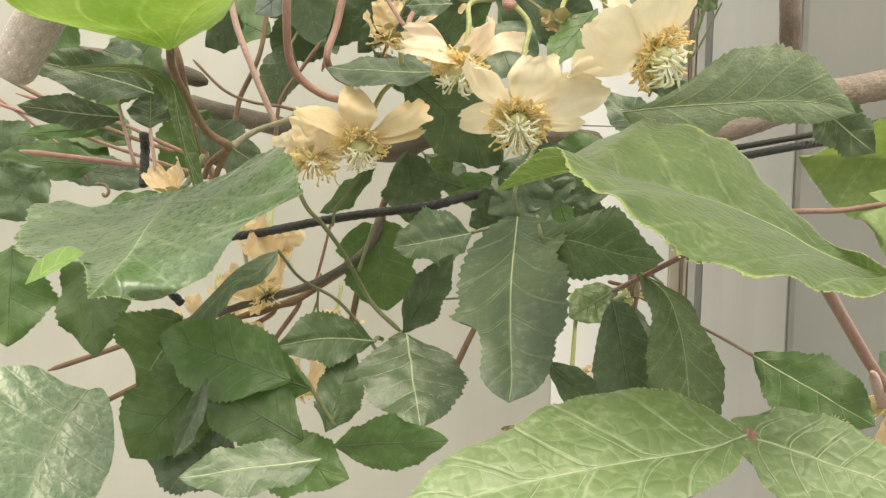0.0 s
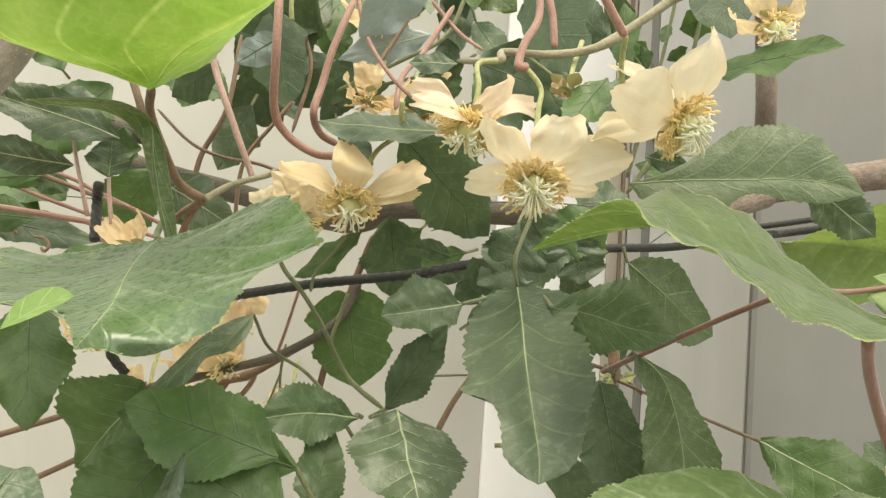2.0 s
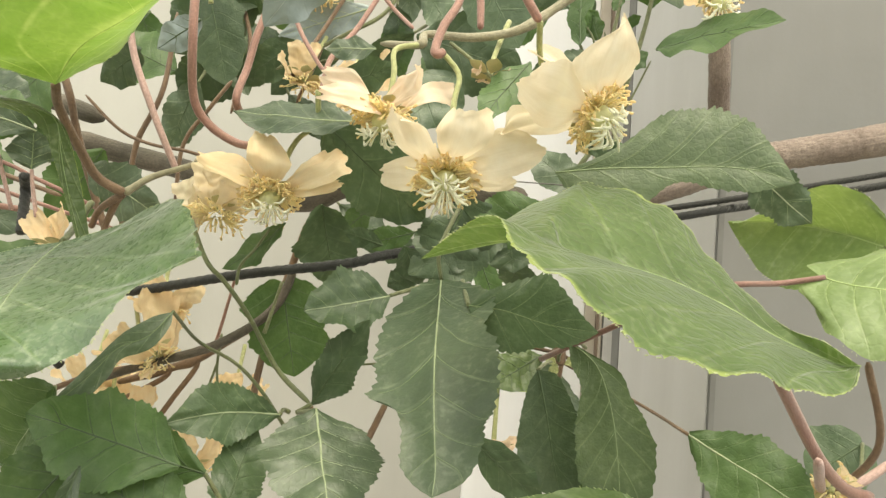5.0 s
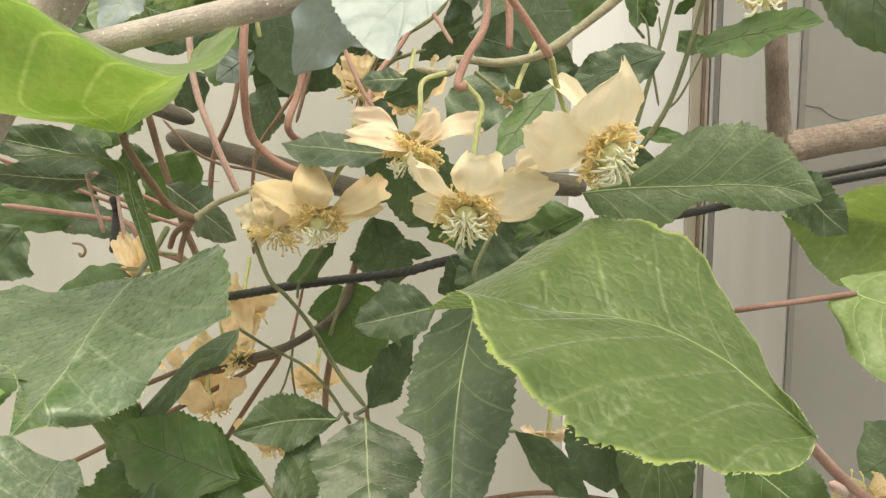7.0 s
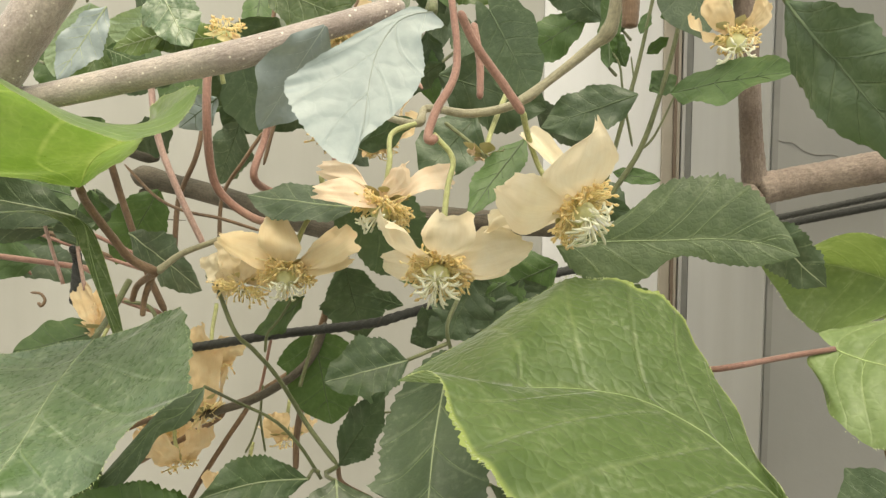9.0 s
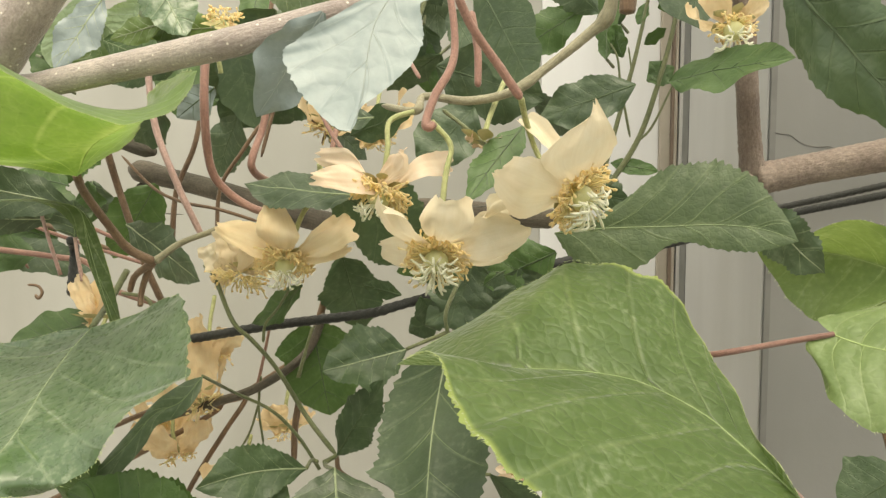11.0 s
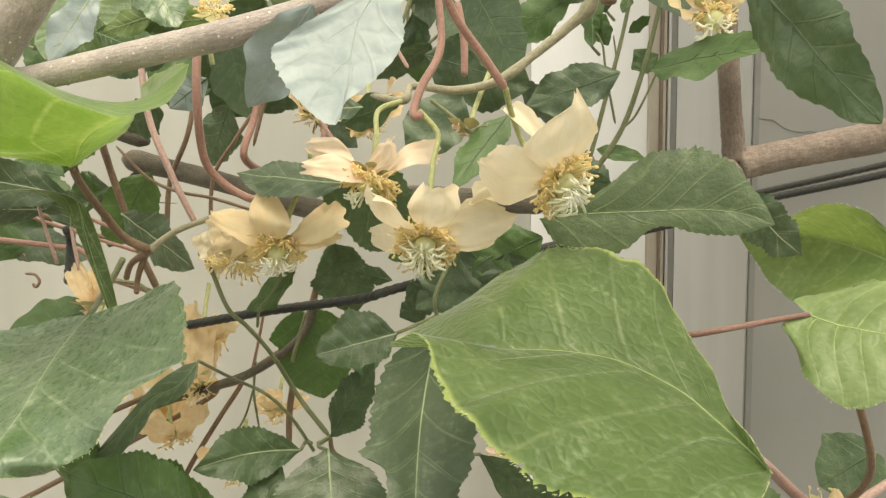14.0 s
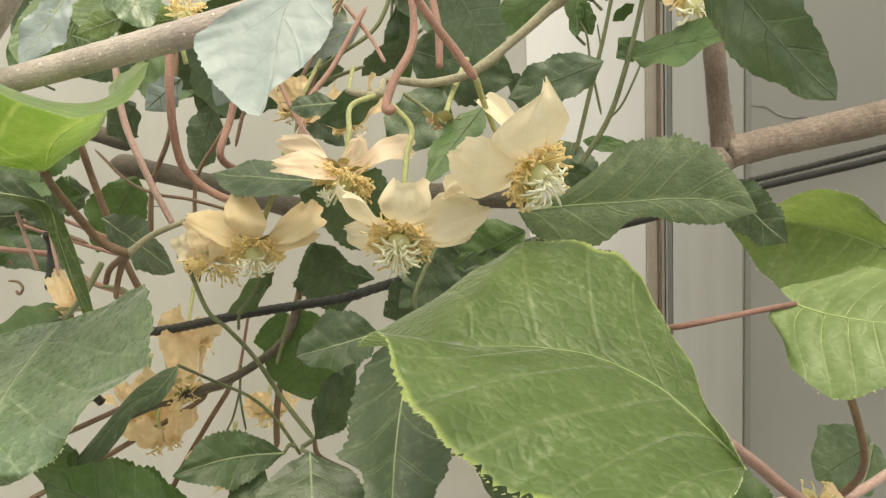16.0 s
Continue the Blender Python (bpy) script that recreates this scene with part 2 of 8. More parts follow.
DARK_GREY = leaf_material("dusty_leaf_green", (0.05, 0.082, 0.043), (0.074, 0.114, 0.061), (0.115, 0.156, 0.094), 0.4, 0.15, 0.16, 560, 0.1, 0.65, (0.32, 0.38, 0.26), 0.3, 0.3)
MID = leaf_material("shaded_leaf_green", (0.054, 0.108, 0.034), (0.08, 0.148, 0.047), (0.118, 0.196, 0.07), 0.46, 0.3, 0.07, 520, 0.13, 0.55, (0.2, 0.28, 0.13), 0.3, 0.2)
# pale leaf; on some leaves the whitish colour stands in for light
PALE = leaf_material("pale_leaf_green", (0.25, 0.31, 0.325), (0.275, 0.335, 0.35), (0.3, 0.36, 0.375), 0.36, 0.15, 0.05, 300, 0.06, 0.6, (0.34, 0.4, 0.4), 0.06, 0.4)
VEIN_LEAF = plain_material("light_green_vein", (0.3, 0.4, 0.15), (0.38, 0.48, 0.2), 0.5, 300, 0.2)
VEIN_WHITE = plain_material("whitish_vein", (0.34, 0.39, 0.35), (0.4, 0.45, 0.41), 0.5, 300, 0.2, 0.2)
VEIN_PALE = plain_material("pale_vein", (0.27, 0.33, 0.19), (0.38, 0.43, 0.28), 0.5, 300, 0.2)
VEIN_FAINT = plain_material("faint_vein", (0.05, 0.09, 0.035), (0.085, 0.125, 0.055), 0.5, 300, 0.2)
VEIN_DARK = plain_material("leaf_vein", (0.14, 0.2, 0.09), (0.22, 0.28, 0.14), 0.5, 300, 0.2)
HAIR = plain_material("pale_leaf_hair", (0.42, 0.5, 0.24), (0.55, 0.6, 0.36), 0.6, 300, 0.1, 0.3)
CREAM = petal_material("cream_petal", (0.83, 0.7, 0.5), (0.86, 0.76, 0.58), (0.89, 0.82, 0.68), 0.42)
YELLOW = petal_material("yellowing_petal", (0.82, 0.62, 0.37), (0.85, 0.7, 0.46), (0.88, 0.77, 0.57), 0.42)
PEACH = petal_material("peach_petal", (0.87, 0.65, 0.47), (0.89, 0.73, 0.57), (0.92, 0.81, 0.68), 0.42)
ORANGE = petal_material("withered_orange_petal", (0.78, 0.57, 0.32), (0.86, 0.69, 0.45), (0.89, 0.78, 0.57), 0.5)
FILAMENT = plain_material("filament", (0.94, 0.85, 0.56), (0.97, 0.91, 0.7), 0.5, 300, 0.1, 0.7)
ANTHER = plain_material("anther", (0.93, 0.76, 0.46), (0.96, 0.87, 0.62), 0.7, 700, 0.3, 0.65)
STYLE = plain_material("style", (0.92, 0.92, 0.78), (0.96, 0.96, 0.88), 0.45, 300, 0.1, 0.5)
OVARY = plain_material("ovary", (0.78, 0.78, 0.44), (0.86, 0.86, 0.58), 0.6, 400, 0.4, 0.45)
PEDICEL = stem_material("pedicel_green", (0.34, 0.37, 0.15), (0.46, 0.48, 0.23), 0.6)
SEPAL = plain_material("sepal", (0.42, 0.38, 0.17), (0.52, 0.46, 0.25), 0.7, 300, 0.3)
RED_STEM = stem_material("reddish_shoot", (0.25, 0.12, 0.09), (0.36, 0.2, 0.155), 0.65, 420, 0.2, None, 0.3, 0.3)
DUSK_STEM = stem_material("brownish_red_stalk", (0.16, 0.075, 0.055), (0.25, 0.13, 0.1), 0.65, 420, 0.2, None, 0.3, 0.25)
PINK_STEM = stem_material("pink_shoot", (0.4, 0.25, 0.22), (0.5, 0.34, 0.3), 0.6, 420, 0.2, None, 0.3, 0.3)
BROWN_STEM = stem_material("brown_shoot", (0.14, 0.085, 0.05), (0.24, 0.15, 0.09), 0.7, 300, 0.25)
LIMB = stem_material("grey_green_shoot", (0.25, 0.235, 0.15), (0.39, 0.36, 0.25), 0.7, 300, 0.2)
GREEN_STEM = stem_material("green_shoot", (0.11, 0.135, 0.055), (0.19, 0.21, 0.1), 0.6, 300, 0.25)
BARK = stem_material("grey_brown_bark", (0.165, 0.122, 0.1), (0.295, 0.235, 0.195), 0.8, 420, 0.3, None, 1.0, 0.1)
BARK_DOT = stem_material("speckled_bark", (0.31, 0.25, 0.225), (0.56, 0.48, 0.43), 0.4, 520, 0.35, 300, 0.9, 0.4)
DARK_BARK = stem_material("dark_bark", (0.085, 0.075, 0.056), (0.15, 0.125, 0.095), 0.8, 260, 0.15, None, 0.8, 0.1)
VEIN_KIWI = plain_material("soft_green_vein", (0.2, 0.28, 0.11), (0.27, 0.34, 0.16), 0.5, 300, 0.2)
ROPE = stem_material("black_rope", (0.016, 0.018, 0.016), (0.034, 0.036, 0.032), 0.75, 500, 1.0, None, 0.5, 0.15)
WIRE = plain_material("dull_wire", (0.1, 0.1, 0.09), (0.2, 0.19, 0.17), 0.5, 200, 0.2, 0.0, 0.6)
WALL_CREAM = wall_material("cream_wall", (0.41, 0.404, 0.37), (0.48, 0.473, 0.438))
WALL_GREY = wall_material("grey_wall", (0.2, 0.199, 0.19), (0.258, 0.257, 0.248))
FRAME_DARK = plain_material("grey_frame", (0.22, 0.22, 0.21), (0.28, 0.28, 0.265), 0.5, 60, 0.1)
FRAME_BEIGE = plain_material("beige_frame", (0.44, 0.39, 0.32), (0.5, 0.45, 0.38), 0.5, 60, 0.1)
FRAME_SEAM = plain_material("grey_seam", (0.15, 0.148, 0.14), (0.19, 0.188, 0.178), 0.7, 60, 0.1)
STRIP = plain_material("grey_strip", (0.12, 0.12, 0.112), (0.16, 0.16, 0.15), 0.6, 60, 0.1)
FRAME_BROWN = plain_material("brown_frame_edge", (0.2, 0.15, 0.115), (0.26, 0.2, 0.155), 0.6, 60, 0.1)
# pale grey with the light on the wall's end face put in
WALL_SIDE_LIT = wall_material("side_lit_grey_wall", (0.47, 0.47, 0.465), (0.54, 0.54, 0.535))
# white raised so that the bright haze over it is in the colour
WALL_HAZED_WHITE = wall_material("hazed_white_board", (0.82, 0.82, 0.83), (0.88, 0.88, 0.89))
FRAME_LIGHT = plain_material("white_frame", (0.55, 0.54, 0.51), (0.62, 0.61, 0.58), 0.45, 60, 0.1)
GROUND = wall_material("concrete_ground", (0.25, 0.24, 0.215), (0.32, 0.31, 0.28), 0.85)
CRACK = plain_material("crack_shadow", (0.12, 0.115, 0.1), (0.18, 0.17, 0.155), 0.9, 300, 0.2)


# ---- mesh helpers ----
def mesh_of(name, verts, faces, mat, uvs=None, smooth=True):
    me = bpy.data.meshes.new(name)
    me.from_pydata([tuple(v) for v in verts], [], faces)
    me.materials.append(mat)
    if uvs is not None:
        layer = me.uv_layers.new(name="UVMap")
        idx = np.empty(len(me.loops), dtype=np.int32)
        me.loops.foreach_get("vertex_index", idx)
        layer.data.foreach_set("uv", np.asarray(uvs, dtype=np.float32)[idx].ravel())
    if smooth:
        me.polygons.foreach_set("use_smooth", [True] * len(me.polygons))
    me.update()
    return me


def part(name, me, parent, label=""):
    ob = new(name, me)
    ob.parent = parent
    if label:
        tagged(ob, label)
    return ob


def thing(name, m, label, category, group="", kind=""):
    ob = new(name)
    ob.empty_display_size = 0.01
    ob.matrix_world = m
    return tagged(ob, label, category, group, kind)


def smooth_line(points, n):
    """Catmull-Rom through the points, n samples."""
    p = np.array([list(q) for q in points], float)
    p = np.vstack([2 * p[0] - p[1], p, 2 * p[-1] - p[-2]])
    s = np.linspace(0, len(p) - 3 - 1e-9, n)
    i = s.astype(int)
    f = (s - i)[:, None]
    a, b, c, d = p[i], p[i + 1], p[i + 2], p[i + 3]
    return 0.5 * (2 * b + (c - a) * f + (2 * a - 5 * b + 4 * c - d) * f ** 2 + (3 * b - a - 3 * c + d) * f ** 3)


def tube_data(line, radii, sides=8, lobes=0, depth=0.0, turns=0.0, rough=0.0, seed=0, caps=True):
    """Verts, faces and uvs of a tube along a line; lobes give a twisted rope."""
    line = np.asarray(line, float)
    n = len(line)
    tan = np.gradient(line, axis=0)
    tan /= np.linalg.norm(tan, axis=1)[:, None] + 1e-12
    ref = np.array([0, 0, 1.0]) if abs(tan[0][2]) < 0.9 else np.array([1.0, 0, 0])
    u = np.cross(tan[0], ref)
    u /= np.linalg.norm(u)
    radii = np.interp(np.linspace(0, 1, n), np.linspace(0, 1, len(radii)), radii) if not np.isscalar(radii) else np.full(n, radii)
    lengths = np.concatenate([[0], np.cumsum(np.linalg.norm(np.diff(line, axis=0), axis=1))])
    rng = np.random.RandomState(seed)
    bump = rng.uniform(-1, 1, (n, sides)) * rough
    verts, uvs = [], []
    for i in range(n):
        u = u - tan[i] * (u @ tan[i])
        u /= np.linalg.norm(u) + 1e-12
        w = np.cross(tan[i], u)
        for k in range(sides):
            a = 2 * math.pi * k / sides
            r = radii[i] * (1 + depth * math.cos(lobes * (a + turns * lengths[i])) + bump[i, k])
            verts.append(line[i] + r * (math.cos(a) * u + math.sin(a) * w))
            uvs.append((abs(2 * k / sides - 1), lengths[i] * 60))
    faces = [(i * sides + k, i * sides + (k + 1) % sides, (i + 1) * sides + (k + 1) % sides, (i + 1) * sides + k) for i in range(n - 1) for k in range(sides)]
    if caps:
        faces += [tuple(range(sides))[::-1], tuple((n - 1) * sides + k for k in range(sides))]
    return verts, faces, uvs


def joined(pieces):
    verts, faces, uvs = [], [], []
    for v, f, u in pieces:
        o = len(verts)
        verts += list(v)
        uvs += list(u)
        faces += [tuple(i + o for i in q) for q in f]
    return verts, faces, uvs


def stem(name, points, radii, mat, label, category="stem", n=40, sides=10, rough=0.03, group="", nodes=(), **more):
    """A shoot or branch: a tapered tube with swollen nodes at some of its length."""
    origin = Vector(points[0])
    line = smooth_line([Vector(p) - origin for p in points], n)
    r = np.interp(np.linspace(0, 1, n), np.linspace(0, 1, len(radii)), radii)
    for at, swell in nodes:
        r = r * (1 + swell * np.exp(-((np.linspace(0, 1, n) - at) * n / 2.2) ** 2))
    ends = np.linspace(0, 1, n) * n
    r = r * np.sqrt(np.clip((ends + 0.25) / 1.6, 0.1, 1)) * np.sqrt(np.clip((n - ends + 0.25) / 1.6, 0.1, 1))
    ob = new(name, mesh_of(name, *tube_data(line, r, sides, rough=rough, seed=len(label), **more)[:2], mat, tube_data(line, r, sides, rough=rough, seed=len(label), **more)[2]))
    ob.location = origin
    return tagged(ob, label, category, group)


SHAPES = {
    "apple": ((0, 0.08, 0.2, 0.38, 0.55, 0.72, 0.88, 0.96, 1), (0.04, 0.36, 0.74, 0.98, 1.0, 0.82, 0.44, 0.17, 0)),
    "narrow": ((0, 0.12, 0.3, 0.5, 0.7, 0.88, 1), (0.04, 0.4, 0.82, 1.0, 0.86, 0.42, 0)),
    "kiwi": ((0, 0.1, 0.25, 0.42, 0.6, 0.78, 0.9, 0.96, 1), (0.5, 0.8, 0.98, 1.0, 0.93, 0.7, 0.4, 0.18, 0)),
    "obovate": ((0, 0.06, 0.2, 0.4, 0.6, 0.78, 0.9, 0.97, 1), (0.12, 0.42, 0.62, 0.84, 0.98, 0.96, 0.74, 0.42, 0.12)),
    "petal": ((0, 0.1, 0.28, 0.5, 0.72, 0.88, 0.96, 1), (0.34, 0.5, 0.74, 0.93, 1.0, 0.97, 0.8, 0.55)),
}


def sheet(shape, length, width, bow=0.0, fold=0.0, curl=0.0, wave=0.0, waves=2.5, twist=0.0, tip_bend=0.0, tip_from=0.8, quilt=0.0, ribs=6, skew=0.0, seed=0, crumple=0.0, lobe=0.16):
    """The surface of a leaf or petal, as a function of u (base to tip) and v (-1 to 1). Degrees for bow, twist and tip_bend."""
    steps = 121
    us = np.linspace(0, 1, steps)
    theta = np.radians(bow) * (1 - 2 * us)
    y = np.concatenate([[0], np.cumsum(np.cos((theta[1:] + theta[:-1]) / 2))]) / (steps - 1)
    z = np.concatenate([[0], np.cumsum(np.sin((theta[1:] + theta[:-1]) / 2))]) / (steps - 1)
    size = y[-1]
    bend = np.radians(tip_bend) * np.clip((us - tip_from) / max(1 - tip_from, 1e-3), 0, 1)
    th = theta - bend
    y = np.concatenate([[0], np.cumsum(np.cos((th[1:] + th[:-1]) / 2))]) / (steps - 1) / size * length
    z = np.concatenate([[0], np.cumsum(np.sin((th[1:] + th[:-1]) / 2))]) / (steps - 1) / size * length
    hu, hv = SHAPES[shape]
    grid = np.linspace(0, 1, 201)
    prof = np.interp(grid, hu, hv)
    kern = np.hanning(15)
    prof = np.convolve(np.pad(prof, 7, "edge"), kern / kern.sum(), "valid")
    prof[-1] = hv[-1]
    rng = random.Random(seed)
    ph = [rng.uniform(0, 6.28) for _ in range(6)]

    def S(u, v):
        h = np.interp(u, grid, prof) * width / 2
        y0, z0, t = np.interp(u, us, y), np.interp(u, us, z), np.interp(u, us, th)
        a = abs(v)
        x = v * h + skew * width * math.sin(math.pi * u)
        up = fold * a * h + curl * a * a * h
        up += wave * width * a ** 2 * math.sin(u * 6.283 * waves + ph[0] + (1.7 if v > 0 else 0)) * min(1, 4 * (1 - u) + 0.2)
        if quilt:
            k = u * ribs - 0.3 * ribs * a
            up += quilt * width * abs(math.sin(math.pi * k)) * (1 - a ** 3) * min(1, a * 4)
        if crumple:
            up += crumple * width * (noise.noise(Vector((x / width * 2.6 + ph[1] * 9, u * 2.4, ph[2]))) + 0.5 * noise.noise(Vector((x / width * 8 + ph[3] * 9, u * 7, ph[4]))))
        along = 0.0
        if shape == "kiwi":
            along = -lobe * length * math.sin(math.pi * min(1, a * 1.15)) * max(0, 1 - u) ** 3
        turn = math.radians(twist) * (u - 0.5)
        ca, sa = math.cos(turn), math.sin(turn)
        xx, uu = x * ca - up * sa, x * sa + up * ca
        return np.array((xx, y0 + along * math.cos(t) - uu * math.sin(t), z0 + along * math.sin(t) + uu * math.cos(t)))
    return S


def sheet_mesh(name, S, mat, nu=44, nv=12, teeth=0, tooth=0.0, ragged=0.0, seed=0, loose=0.0, notch=0.0, ribs=0, fan=0.0):
    rng = random.Random(seed)
    verts, uvs = [], []
    ph = [rng.uniform(0, 6.28) for _ in range(8)]
    for i in range(nu + 1):
        u = i / nu
        jag = 1.0
        uneven = [loose * (math.sin(9 * u + ph[k]) + 0.7 * math.sin(17 * u + ph[k + 2]) + 0.4 * math.sin(31 * u + ph[k + 4])) for k in (0, 1)]
        for j in range(nv + 1):
            v = -1 + 2 * j / nv
            edge = abs(v) > 0.999
            uu = u
            v *= 1 + uneven[0 if v < 0 else 1] * abs(v) ** 2
            if edge and teeth:
                saw = (u * teeth) % 1.0
                jag = 1 + tooth * (saw - 0.45) + rng.uniform(-ragged, ragged)
                v *= jag
            elif edge and ragged:
                v *= 1 + rng.uniform(-ragged, ragged)
            if notch:
                # frayed, uneven far edge
                cut = notch * (0.5 + 0.5 * math.sin(4.3 * v + ph[6])) + notch * 0.5 * math.sin(11 * v + ph[7]) + rng.uniform(-0.25, 0.25) * notch
                uu = u - max(0, u - 0.6) / 0.4 * max(0, cut)
            verts.append(S(uu, v))
            uvs.append((0.5 + v / 2, u))
    faces = [(i * (nv + 1) + j, i * (nv + 1) + j + 1, (i + 1) * (nv + 1) + j + 1, (i + 1) * (nv + 1) + j) for i in range(nu) for j in range(nv)]
    me = mesh_of(name, verts, faces, mat, uvs)
    if ribs:
        veins = me.uv_layers.new(name="veining")
        for loop in me.loops:
            x, u = uvs[loop.vertex_index]
            a = abs(2 * x - 1)
            k = (u - 0.3 * (1 - 0.3 * u) * a * (1 - 0.25 * a)) * ribs + 0.75 - (0.09 if x > 0.5 else -0.09)
            if fan:
                # veins spread from the base like fingers, with short branches
                k = (2 * x - 1) * fan + 0.12 * math.sin(7 * u + 3 * x)
            veins.data[loop.index].uv = (k, a)
    return me


def frame_of(base, tip, facing):
    """A pose at base with y to the tip and z towards facing as nearly as can be; and the length."""
    b, t, f = Vector(base), Vector(tip), Vector(facing)
    y = (t - b).normalized()
    z = (f - y * f.dot(y)).normalized()
    x = y.cross(z)
    m = Matrix((x, y, z)).transposed().to_4x4()
    m.translation = b
    return m, (t - b).length


def guided(m, guide, seed, dome=-0.16):
    """A cupped leaf's surface, spanned between its near margin, its midrib and its far margin."""
    inv = m.inverted()
    lines = [smooth_line([inv @ Vector(p) for p in line], 61) for line in guide]
    lines = [np.array([tuple(p) for p in line]) for line in lines]
    us = np.linspace(0, 1, 61)

    def S(u, v):
        near, mid, far = (np.array([np.interp(u, us, line[:, k]) for k in range(3)]) for line in lines)
        a = abs(v)
        edge = near if v < 0 else far
        p = mid + (edge - mid) * a
        up = np.cross(far - near, lines[1][-1])
        up = up / (np.linalg.norm(up) + 1e-9)
        size = np.linalg.norm(edge - mid)
        ripple = size * a * a * (0.022 * math.sin(u * 21 + seed + v) + 0.012 * math.sin(u * 63 + 2 * seed + 3 * v))
        lift = dome * size * 4 * a * (1 - a) * 0.5
        quilt = 0.009 * size * abs(math.sin(math.pi * (u * 6 - 1.8 * a))) * a * (1 - a) * 3
        return p + up * (ripple + lift + quilt)
    return S


def leaf(name, base, tip, facing, width, shape, mat, vein, label, petiole=(), stalk=None, stalk_r=0.0008, joint=(0, 0, 0), teeth=0, tooth=0.0, ribs=6, rib_r=0.00035, side_rib=0.45, side_vein=None, loose=0.075, hairs=0, nu=None, nv=12, group="", seed=1, category="leaf", guide=None, dome=-0.16, fan=0.0, **form):
    """One leaf: its blade, its raised veins, its stalk and, where it has them, the hairs on its margin."""
    m, length = frame_of(base, tip, facing)
    ob = thing(name, m, label, category, group)
    form = dict(dict(wave=0.055, crumple=0.06, quilt=0.016) if shape != "kiwi" else dict(crumple=0.02), **form)
    S = guided(m, guide, seed, dome) if guide else sheet(shape, length, width, ribs=ribs, seed=seed, **form)
    loose = min(loose, 0.016) if hairs else loose
    nu = nu or (max(30, teeth * 3) if teeth else 36)
    blade = part("blade", sheet_mesh("blade", S, mat, nu, nv, teeth, tooth, 0.014 if teeth else 0.006, seed, loose, ribs=ribs, fan=fan), ob)
    mid = [S(u, 0) for u in np.linspace(0.0, 0.985, 26)]
    v, f, u = tube_data(mid, [rib_r * 1.15, rib_r * 0.75, rib_r * 0.3], 6)
    part("midrib", mesh_of("midrib", v, f, vein, u), blade, "pale raised midrib")
    pieces = []
    wander = random.Random(seed + 9)
    for side in (-1, 1):
        for k in range(1, ribs):
            u0 = (k - 0.75 + 0.09 * side + wander.uniform(-0.14, 0.14)) / ribs
            slope = 0.3 * (1 - 0.3 * u0)
            line = [S(u0 + slope * q * (1 - 0.25 * q), side * q) for q in np.linspace(0, 0.93, 9) if u0 + slope * q * (1 - 0.25 * q) < 0.985]
            if len(line) > 3:
                pieces.append(tube_data(line, [rib_r * side_rib, rib_r * side_rib * 0.6, rib_r * side_rib * 0.25], 5))
    v, f, u = joined(pieces)
    part("side_veining", mesh_of("side_veining", v, f, side_vein or vein, u), blade)["kind"] = "stuff"
    if petiole:
        inv = m.inverted()
        line = smooth_line([inv @ Vector(p) for p in ([joint] if any(joint) else [base]) + list(petiole)], 16)
        v, f, u = tube_data(line, [stalk_r * 0.9, stalk_r * 1.1], 8, rough=0.03)
        part("petiole", mesh_of("petiole", v, f, stalk or GREEN_STEM, u), ob)
    if hairs:
        rng = random.Random(seed + 2)
        pieces = []
        for k in range(hairs):
            u = 0.02 + 0.95 * (k + rng.random()) / hairs
            side = rng.choice((-1, 1))
            p, q = S(u, side * 0.995), S(min(1, u + 0.012), side * 1.0)
            out = p - S(u, side * 0.8)
            out = out / (np.linalg.norm(out) + 1e-9) + 0.7 * (q - p) / (np.linalg.norm(q - p) + 1e-9)
            out += np.array([rng.uniform(-0.3, 0.3) for _ in range(3)])
            out /= np.linalg.norm(out)
            ln = rng.uniform(0.0003, 0.0011)
            pieces.append(tube_data([p, p + out * ln * 0.6, p + out * ln], [0.00016, 0.0001, 0.00003], 4))
        v, f, u = joined(pieces)
        tagged(part("margin_fringe", mesh_of("margin_fringe", v, f, HAIR, u), blade, "fine pale bristles"), kind="stuff")
    return ob


def ball_data(centre, r, squash=1.0, axis=(0, 0, 1), rings=6, sides=8):
    q = Vector((0, 0, 1)).rotation_difference(Vector(axis))
    verts, uvs = [], []
    for i in range(rings + 1):
        a = math.pi * i / rings
        for k in range(sides):
            b = 2 * math.pi * k / sides
            verts.append(np.array(centre) + np.array(q @ Vector((r * math.sin(a) * math.cos(b), r * math.sin(a) * math.sin(b), r * squash * math.cos(a)))))
            uvs.append((k / sides, i / rings))
    faces = [(i * sides + k, (i + 1) * sides + k, (i + 1) * sides + (k + 1) % sides, i * sides + (k + 1) % sides) for i in range(rings) for k in range(sides)]
    return verts, faces, uvs


